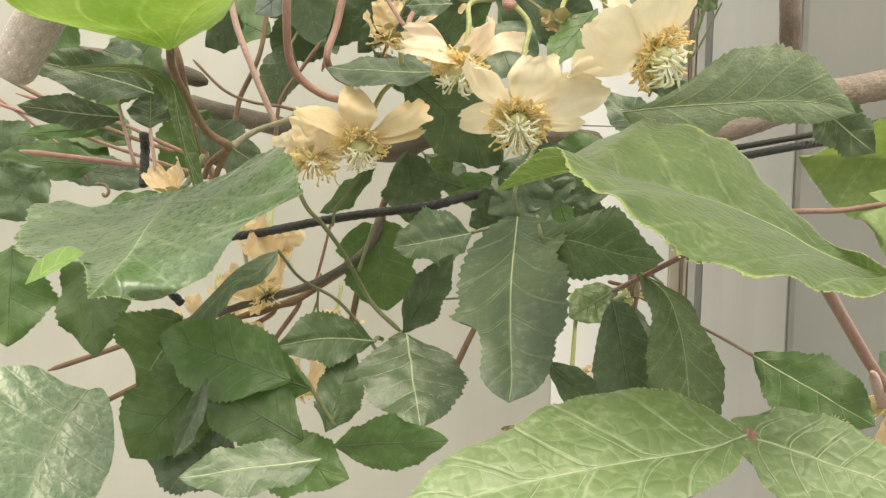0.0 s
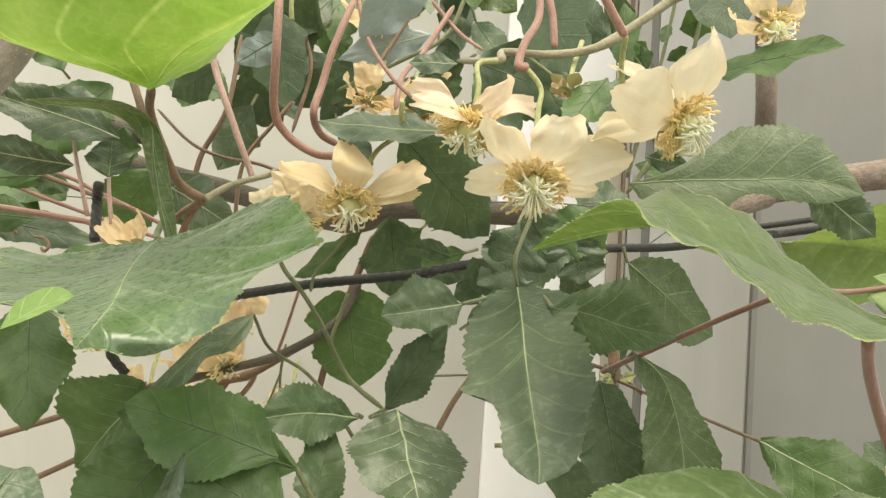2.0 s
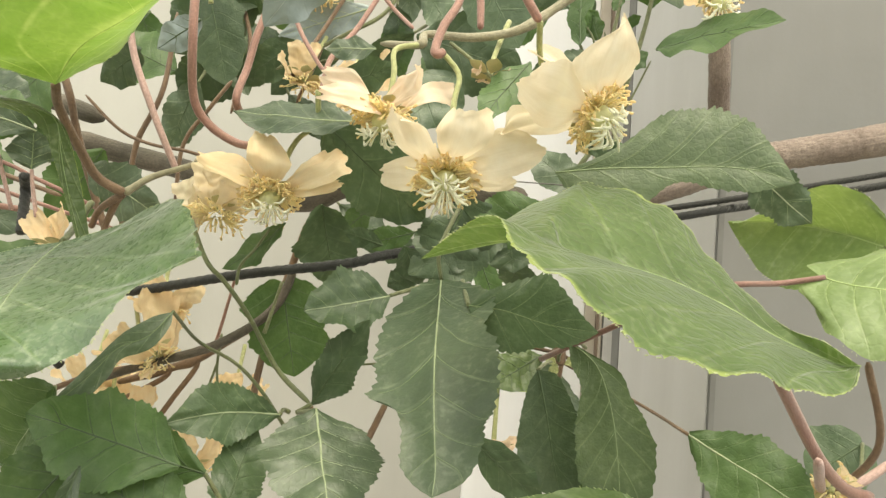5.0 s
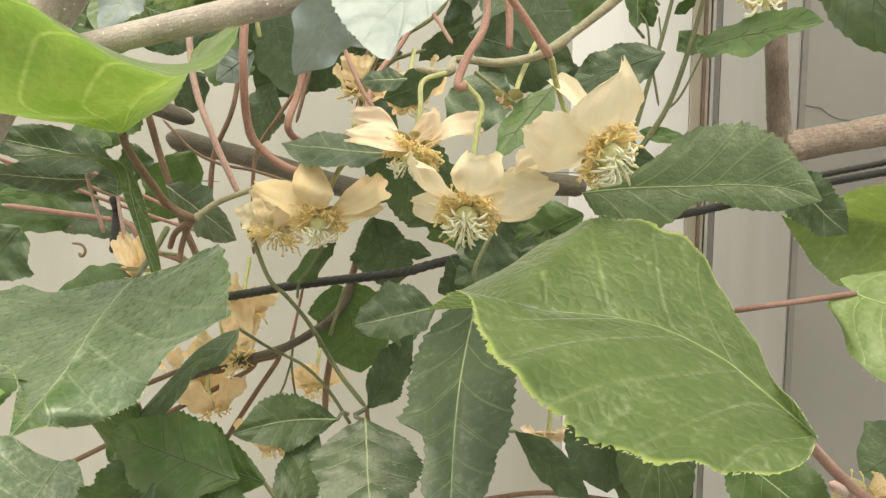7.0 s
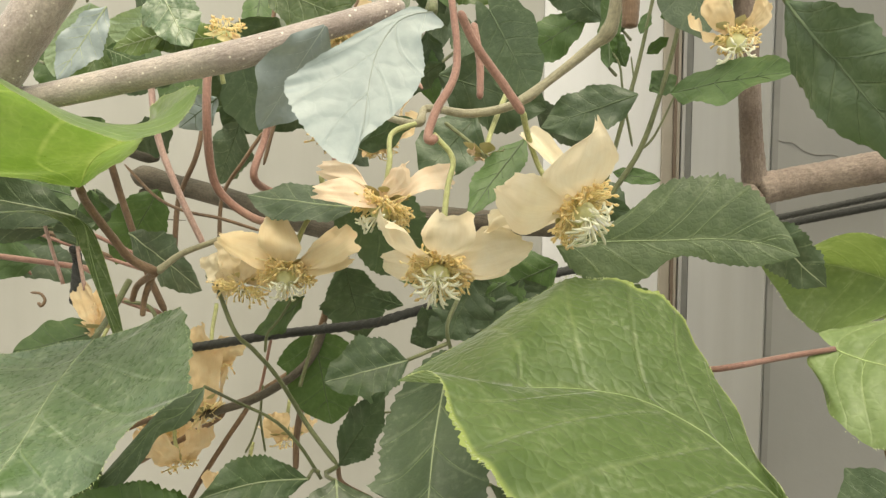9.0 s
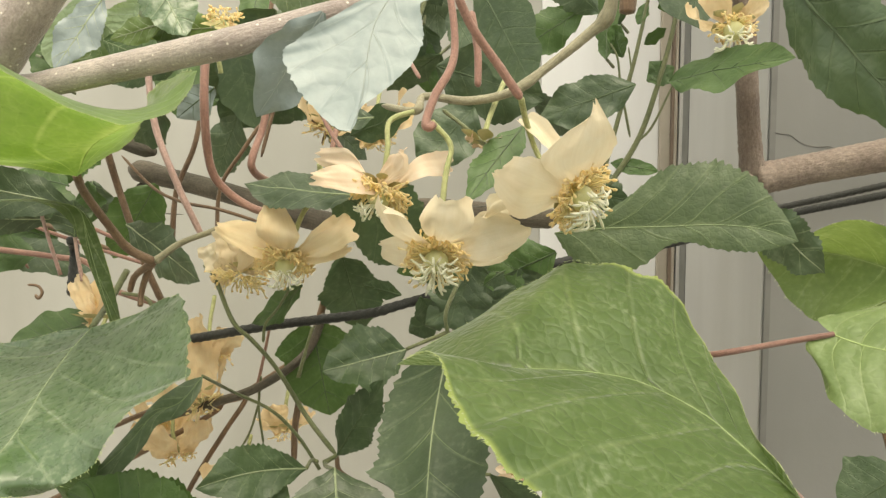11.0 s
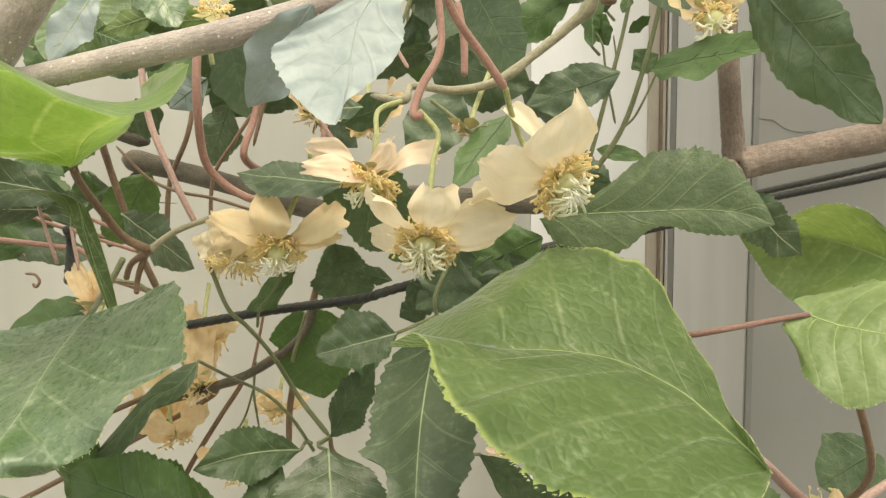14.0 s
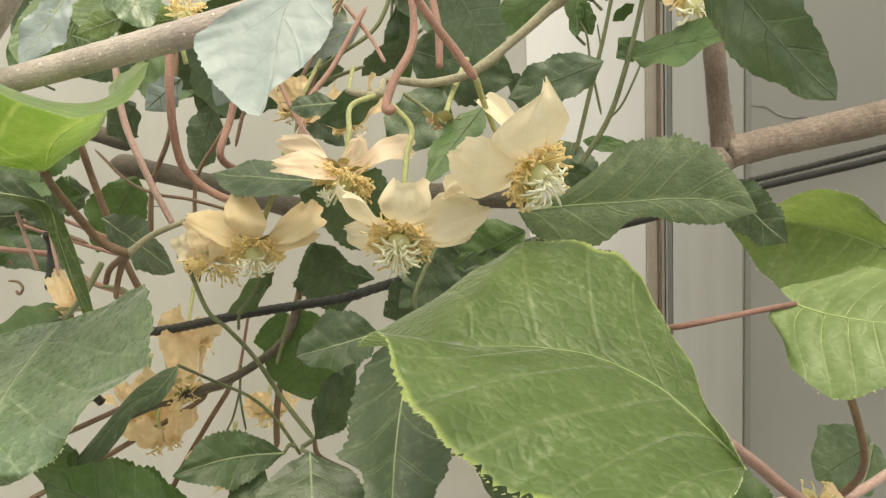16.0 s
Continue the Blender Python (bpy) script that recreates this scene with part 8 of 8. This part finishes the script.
flower("kiwi_flower", (-0.0344, 0.3040, 1.5326), (0.0500, -0.5200, -0.8500), [
    (((-0.0112, 0.0030, 0.0133), (-0.0273, 0.0061, 0.0139), (-0.0255, 0.0010, 0.0098), (-0.0090, -0.0080, 0.0034)), 0.0, None, dict(crumple=0.1)),
    (((-0.0052, -0.0130, 0.0109), (-0.0064, -0.0082, 0.0210), (0.0022, -0.0049, 0.0190), (0.0064, -0.0110, 0.0095)), 0.0, None, dict(crumple=0.1)),
    (((0.0094, -0.0028, 0.0090), (0.0191, 0.0050, 0.0178), (0.0292, -0.0086, 0.0117), (0.0162, -0.0095, 0.0041)), 0.0, None, dict(crumple=0.1)),
    (((0.0145, -0.0050, 0.0041), (0.0237, -0.0045, 0.0067), (0.0250, -0.0035, 0.0026), (0.0138, -0.0060, 0.0000)), 0.0, None, dict(crumple=0.1))], YELLOW, "yellowing kiwi flower with spread petals", stalk=[(-0.0266, 0.3012, 1.5506), (-0.0192, 0.2957, 1.5570), (-0.0184, 0.2902, 1.5673)], seed=17, styles=18)
flower("kiwi_flower", (0.0045, 0.2773, 1.5581), (-0.2500, -0.3500, -0.9000), [
    (((-0.0099, -0.0007, 0.0126), (-0.0216, -0.0026, 0.0139), (-0.0187, 0.0001, 0.0064), (-0.0050, -0.0016, 0.0036)), 0.0, None, dict(crumple=0.1)),
    (((-0.0110, -0.0080, 0.0080), (-0.0205, -0.0110, 0.0062), (-0.0200, -0.0130, 0.0020), (-0.0030, -0.0090, 0.0000)), 0.0, None, dict(crumple=0.1)),
    (((0.0026, -0.0047, 0.0076), (0.0056, -0.0080, 0.0132), (0.0118, -0.0220, 0.0131), (0.0102, -0.0126, 0.0069)), 0.0, None, dict(crumple=0.1)),
    (((0.0121, -0.0017, 0.0108), (0.0218, 0.0095, 0.0139), (0.0234, 0.0028, 0.0058), (0.0127, -0.0044, 0.0044)), 0.0, None, dict(crumple=0.1))], PEACH, "peach-tinted kiwi flower with crumpled petals", stalk=[(0.0066, 0.2792, 1.5719), (0.0065, 0.2855, 1.5814), (0.0145, 0.2928, 1.5854)], seed=19, styles=20)
flower("kiwi_flower", (-0.0551, 0.3153, 1.5252), (-0.1500, -0.4000, -0.9000), [
    ((-0.0099, 0.0055, 0.0155), 0.0199, (-0.2000, -0.9000, -0.3000), dict(bow=10)),
    ((0.0015, 0.0025, 0.0172), 0.0199, (0.0000, -0.9500, -0.2000), dict(bow=10)),
    ((-0.0109, 0.0021, 0.0039), 0.0172, (-0.2000, -0.8500, -0.4000), dict()),
    ((0.0104, -0.0043, 0.0114), 0.0162, None, dict())], CREAM, "faded whitish kiwi flower facing down beside the yellowing one", stalk=[(-0.0533, 0.3165, 1.5352), (-0.0613, 0.3196, 1.5430)], seed=23, styles=0, stamens=70, ring=0.008)
flower("kiwi_flower", (-0.0803, 0.3429, 1.4680), (0.6000, -0.4500, -0.5500), [
    ((-0.0061, 0.0052, 0.0265), 0.0185, None, dict(crumple=0.12, bow=11.2, wave=0.06)),
    ((-0.0162, -0.0092, 0.0107), 0.0133, None, dict(crumple=0.12, bow=21.3, wave=0.06)),
    ((-0.0261, 0.0102, 0.0001), 0.0154, None, dict(crumple=0.12, bow=6.3, wave=0.06)),
    ((-0.0082, 0.0201, -0.0045), 0.0146, None, dict(crumple=0.12, bow=33.3, wave=0.06)),
    ((0.0008, 0.0195, 0.0126), 0.0175, None, dict(crumple=0.12, bow=20.2, wave=0.06))], ORANGE, "withered orange kiwi flower half hidden by leaves", stalk=[(-0.0901, 0.3519, 1.4757), (-0.0966, 0.3651, 1.4861)], seed=31, stamens=20, styles=0, ring=0.0048)
flower("kiwi_flower", (-0.0810, 0.3581, 1.4841), (0.2000, -0.4000, -0.8000), [
    ((0.0079, -0.0015, 0.0141), 0.0145, None, dict(crumple=0.12, bow=31.1, wave=0.06)),
    ((-0.0086, 0.0007, 0.0182), 0.0169, None, dict(crumple=0.12, bow=19.6, wave=0.06)),
    ((-0.0159, 0.0079, 0.0038), 0.0150, None, dict(crumple=0.12, bow=9.9, wave=0.06)),
    ((-0.0068, 0.0220, 0.0035), 0.0153, None, dict(crumple=0.12, bow=18.5, wave=0.06)),
    ((0.0065, 0.0139, 0.0103), 0.0138, None, dict(crumple=0.12, bow=11, wave=0.06))], ORANGE, "withered orange kiwi flower in the shade", stalk=[(-0.0852, 0.3664, 1.4952), (-0.0866, 0.3782, 1.5088)], seed=33, stamens=20, styles=0, ring=0.0048)
flower("kiwi_flower", (-0.1035, 0.3738, 1.4346), (0.3000, -0.3000, -0.8000), [
    ((0.0083, -0.0022, 0.0176), 0.0145, None, dict(crumple=0.12, bow=29.5, wave=0.06)),
    ((-0.0086, -0.0101, 0.0154), 0.0168, None, dict(crumple=0.12, bow=25.4, wave=0.06)),
    ((-0.0237, 0.0121, 0.0117), 0.0141, None, dict(crumple=0.12, bow=14.1, wave=0.06)),
    ((-0.0127, 0.0267, 0.0113), 0.0171, None, dict(crumple=0.12, bow=11.7, wave=0.06)),
    ((0.0066, 0.0192, 0.0118), 0.0134, None, dict(crumple=0.12, bow=15.1, wave=0.06))], ORANGE, "withered orange kiwi flower low in the vine", stalk=[(-0.1090, 0.3809, 1.4451), (-0.1117, 0.3917, 1.4582)], seed=35, stamens=20, styles=0, ring=0.0048)
flower("kiwi_flower", (-0.0709, 0.3661, 1.4184), (0.1000, -0.4000, -0.9000), [
    ((0.0090, 0.0028, 0.0180), 0.0142, None, dict(crumple=0.12, bow=18.5, wave=0.06)),
    ((-0.0049, -0.0049, 0.0181), 0.0170, None, dict(crumple=0.12, bow=25.6, wave=0.06)),
    ((-0.0191, 0.0120, 0.0119), 0.0166, None, dict(crumple=0.12, bow=5.8, wave=0.06)),
    ((-0.0064, 0.0193, 0.0011), 0.0173, None, dict(crumple=0.12, bow=11.1, wave=0.06)),
    ((0.0080, 0.0180, 0.0098), 0.0179, None, dict(crumple=0.12, bow=30, wave=0.06))], ORANGE, "withered orange kiwi flower behind the dusty leaf", stalk=[(-0.0730, 0.3735, 1.4290), (-0.0728, 0.3848, 1.4420)], seed=40, stamens=15, styles=0, ring=0.0048)
flower("kiwi_flower", (-0.1368, 0.3516, 1.4755), (-0.2000, -0.3000, -0.9000), [
    ((0.0214, -0.0013, 0.0168), 0.0149, None, dict(crumple=0.12, bow=23.1, wave=0.06)),
    ((-0.0004, -0.0054, 0.0192), 0.0180, None, dict(crumple=0.12, bow=32.8, wave=0.06)),
    ((-0.0197, 0.0127, 0.0239), 0.0167, None, dict(crumple=0.12, bow=29.8, wave=0.06)),
    ((-0.0077, 0.0229, 0.0078), 0.0178, None, dict(crumple=0.12, bow=30.8, wave=0.06)),
    ((0.0135, 0.0211, 0.0100), 0.0160, None, dict(crumple=0.12, bow=19.6, wave=0.06))], ORANGE, "withered orange kiwi flower behind the broad leaf", stalk=[(-0.1355, 0.3584, 1.4873), (-0.1328, 0.3692, 1.5016)], seed=39, stamens=45, styles=0, ring=0.0048)
flower("kiwi_flower", (-0.0560, 0.3844, 1.4430), (0.1000, -0.4000, -0.9000), [
    ((0.0077, 0.0016, 0.0135), 0.0104, None, dict(crumple=0.12, bow=8.5, wave=0.06)),
    ((-0.0045, -0.0026, 0.0144), 0.0144, None, dict(crumple=0.12, bow=17.6, wave=0.06)),
    ((-0.0127, 0.0046, 0.0061), 0.0116, None, dict(crumple=0.12, bow=19.4, wave=0.06)),
    ((-0.0081, 0.0170, 0.0024), 0.0135, None, dict(crumple=0.12, bow=16.9, wave=0.06)),
    ((0.0088, 0.0129, 0.0066), 0.0120, None, dict(crumple=0.12, bow=12, wave=0.06))], ORANGE, "orange kiwi flower behind the lower leaves", stalk=[(-0.0578, 0.3919, 1.4539), (-0.0574, 0.4034, 1.4673)], seed=41, stamens=15, styles=0, ring=0.0048)
flower("kiwi_flower", (-0.1199, 0.3897, 1.4455), (0.1000, -0.4000, -0.9000), [
    ((0.0129, -0.0019, 0.0122), 0.0126, None, dict(crumple=0.12, bow=14.8, wave=0.06)),
    ((-0.0073, -0.0049, 0.0169), 0.0115, None, dict(crumple=0.12, bow=27, wave=0.06)),
    ((-0.0187, 0.0060, 0.0076), 0.0117, None, dict(crumple=0.12, bow=31, wave=0.06)),
    ((-0.0092, 0.0187, 0.0034), 0.0117, None, dict(crumple=0.12, bow=30.3, wave=0.06)),
    ((0.0119, 0.0147, 0.0077), 0.0161, None, dict(crumple=0.12, bow=18.4, wave=0.06))], ORANGE, "orange kiwi flower low behind the leaf", stalk=[(-0.1223, 0.3974, 1.4568), (-0.1224, 0.4090, 1.4705)], seed=43, stamens=45, styles=0, ring=0.0048)
flower("kiwi_flower", (-0.0614, 0.3223, 1.6236), (0.2000, -0.3000, 0.8000), [
    ((-0.0051, -0.0001, -0.0044), 0.0032, None, dict(crumple=0.12, bow=15.8, wave=0.06)),
    ((0.0045, -0.0019, -0.0053), 0.0034, None, dict(crumple=0.12, bow=26.3, wave=0.06))], ORANGE, "spent kiwi flower with bare stamens above the branch", stalk=[(-0.0629, 0.3198, 1.6096), (-0.0623, 0.3206, 1.6021)], seed=44, stamens=40, styles=0, ring=0.0035)
flower("kiwi_flower", (-0.0303, 0.3889, 1.6288), (0.1000, -0.4000, -0.8000), [
    ((0.0126, -0.0004, 0.0191), 0.0122, None, dict(crumple=0.12, bow=18.3, wave=0.06)),
    ((-0.0056, -0.0033, 0.0179), 0.0123, None, dict(crumple=0.12, bow=23.8, wave=0.06)),
    ((-0.0234, 0.0192, 0.0204), 0.0141, None, dict(crumple=0.12, bow=23.5, wave=0.06)),
    ((-0.0119, 0.0315, 0.0087), 0.0140, None, dict(crumple=0.12, bow=13.7, wave=0.06)),
    ((0.0106, 0.0179, 0.0085), 0.0142, None, dict(crumple=0.12, bow=12.3, wave=0.06))], ORANGE, "orange kiwi flower high among the shoots", stalk=[(-0.0323, 0.3995, 1.6418), (-0.0319, 0.4126, 1.6573)], seed=45, stamens=45, styles=0, ring=0.0048)
flower("kiwi_flower", (-0.0330, 0.3683, 1.5842), (-0.2000, -0.4000, -0.8000), [
    ((0.0175, 0.0084, 0.0129), 0.0133, None, dict(crumple=0.12, bow=26.2, wave=0.06)),
    ((0.0010, -0.0027, 0.0173), 0.0151, None, dict(crumple=0.12, bow=12.4, wave=0.06)),
    ((-0.0093, 0.0086, 0.0124), 0.0131, None, dict(crumple=0.12, bow=24.2, wave=0.06)),
    ((-0.0050, 0.0322, 0.0146), 0.0129, None, dict(crumple=0.12, bow=13.2, wave=0.06)),
    ((0.0106, 0.0247, 0.0098), 0.0116, None, dict(crumple=0.12, bow=30.7, wave=0.06))], ORANGE, "orange kiwi flower behind the others", stalk=[(-0.0308, 0.3838, 1.5978), (-0.0267, 0.4018, 1.6137)], seed=47, stamens=20, styles=0, ring=0.0048)
flower("kiwi_flower", (-0.0087, 0.3661, 1.5793), (0.2000, -0.4000, -0.8000), [
    ((0.0068, 0.0121, 0.0211), 0.0159, None, dict(crumple=0.12, bow=25.5, wave=0.06)),
    ((-0.0062, -0.0074, 0.0127), 0.0152, None, dict(crumple=0.12, bow=31.9, wave=0.06)),
    ((-0.0154, 0.0103, 0.0077), 0.0155, None, dict(crumple=0.12, bow=30.3, wave=0.06)),
    ((-0.0070, 0.0254, 0.0008), 0.0128, None, dict(crumple=0.12, bow=14.4, wave=0.06)),
    ((0.0085, 0.0282, 0.0155), 0.0145, None, dict(crumple=0.12, bow=15.7, wave=0.06))], ORANGE, "orange kiwi flower behind the petals", stalk=[(-0.0114, 0.3804, 1.5922), (-0.0117, 0.3983, 1.6077)], seed=49, stamens=20, styles=0, ring=0.0048)
flower("kiwi_flower", (0.1273, 0.3192, 1.6172), (0.0000, -0.5500, -0.7500), [
    ((0.0110, 0.0014, 0.0145), 0.0127, None, dict(crumple=0.12, bow=13.5, wave=0.06)),
    ((-0.0081, 0.0032, 0.0174), 0.0125, None, dict(crumple=0.12, bow=19.6, wave=0.06)),
    ((-0.0116, 0.0195, 0.0099), 0.0109, None, dict(crumple=0.12, bow=17.3, wave=0.06)),
    ((0.0065, 0.0187, 0.0018), 0.0118, None, dict(crumple=0.12, bow=6.8, wave=0.06))], ORANGE, "faded orange kiwi flower with white styles on a cupped leaf", stalk=[(0.1279, 0.3288, 1.6277), (0.1307, 0.3416, 1.6408)], seed=51, stamens=45, styles=18, ring=0.0048)
flower("kiwi_flower", (0.2553, 0.3937, 1.6655), (-0.2000, -0.5000, -0.8000), [
    ((0.0195, 0.0010, 0.0136), 0.0122, None, dict(crumple=0.12, bow=22.6, wave=0.06)),
    ((0.0030, -0.0079, 0.0211), 0.0128, None, dict(crumple=0.12, bow=15.4, wave=0.06)),
    ((-0.0101, 0.0063, 0.0155), 0.0124, None, dict(crumple=0.12, bow=16.1, wave=0.06)),
    ((-0.0056, 0.0260, 0.0045), 0.0125, None, dict(crumple=0.12, bow=24.6, wave=0.06)),
    ((0.0147, 0.0200, 0.0042), 0.0134, None, dict(crumple=0.12, bow=8.8, wave=0.06))], ORANGE, "faded orange kiwi flower at the top of the wall", stalk=[(0.2591, 0.4022, 1.6764), (0.2649, 0.4143, 1.6899)], seed=53, stamens=45, styles=10, ring=0.0048)
flower("kiwi_flower", (0.0546, 0.3517, 1.4345), (0.0000, -0.3000, -1.0000), [
    ((0.0115, 0.0081, 0.0059), 0.0101, None, dict(crumple=0.12, bow=20.9, wave=0.06)),
    ((0.0021, -0.0040, 0.0060), 0.0095, None, dict(crumple=0.12, bow=28, wave=0.06)),
    ((-0.0076, -0.0053, 0.0052), 0.0116, None, dict(crumple=0.12, bow=29.6, wave=0.06)),
    ((-0.0091, 0.0058, 0.0049), 0.0105, None, dict(crumple=0.12, bow=31, wave=0.06)),
    ((-0.0011, 0.0096, 0.0014), 0.0124, None, dict(crumple=0.12, bow=17.9, wave=0.06)),
    ((0.0089, 0.0127, 0.0036), 0.0128, None, dict(crumple=0.12, bow=24.5, wave=0.06))], PEACH, "pale kiwi flower bud with a brown cap", stalk=[(0.0567, 0.3636, 1.4582), (0.0600, 0.3768, 1.4708)], seed=55, stamens=0, styles=0, ring=0.008)
flower("kiwi_flower", (0.1554, 0.2726, 1.4465), (-0.2000, -0.6000, 0.5500), [
    ((-0.0062, 0.0109, -0.0071), 0.0075, None, dict(crumple=0.12, bow=22, wave=0.06)),
    ((-0.0015, 0.0005, -0.0158), 0.0080, None, dict(crumple=0.12, bow=17.7, wave=0.06)),
    ((0.0086, -0.0044, -0.0089), 0.0082, None, dict(crumple=0.12, bow=11.4, wave=0.06)),
    ((0.0099, 0.0064, 0.0014), 0.0092, None, dict(crumple=0.12, bow=9.8, wave=0.06)),
    ((0.0014, 0.0183, -0.0042), 0.0068, None, dict(crumple=0.12, bow=17.1, wave=0.06))], ORANGE, "orange kiwi flower low by the wall", stalk=[(0.1582, 0.2804, 1.4392), (0.1627, 0.2916, 1.4364)], seed=57, stamens=15, styles=0, ring=0.0048)
flower("kiwi_flower", (-0.1059, 0.3025, 1.5086), (0.0000, -0.2000, -1.0000), [
    ((-0.0250, 0.0357, 0.0132), 0.0098, (0.3000, -0.9000, 0.0000), dict(bow=-12, curl=0.5)),
    ((-0.0118, 0.0320, 0.0148), 0.0120, (-0.3000, -0.9000, 0.0000), dict(bow=-12, curl=0.5)),
    ((-0.0108, 0.0186, 0.0043), 0.0120, (0.0000, -1.0000, 0.0000), dict(bow=-8, curl=0.4))], ORANGE, "small two-horned orange flower bud beside the rope", stalk=[(-0.1168, 0.3252, 1.5029), (-0.1145, 0.3320, 1.4969)], seed=59, stamens=0, styles=0, ring=0.0048)
stem("tendril", [(-0.1679, 0.3657, 1.5149), (-0.1631, 0.3655, 1.5144), (-0.1607, 0.3647, 1.5116), (-0.1620, 0.3639, 1.5091), (-0.1638, 0.3644, 1.5106)], [0.0006, 0.0007, 0.0008], BROWN_STEM, "small curled brown tendril end", "stem", n=24, sides=8)
flower("kiwi_flower", (0.0372, 0.2807, 1.5723), (-0.2000, -0.3000, -0.8000), [
    ((0.0060, 0.0012, 0.0037), 0.0075, None, dict(crumple=0.12, bow=22, wave=0.06)),
    ((-0.0035, 0.0001, 0.0053), 0.0063, None, dict(crumple=0.12, bow=8.7, wave=0.06)),
    ((0.0007, 0.0063, 0.0012), 0.0083, None, dict(crumple=0.12, bow=8.9, wave=0.06))], PEACH, "spent kiwi flower shrivelled on its stalk", stalk=[(0.0401, 0.2881, 1.5835), (0.0454, 0.2996, 1.5972)], seed=60, stamens=0, styles=0, ring=0.005)
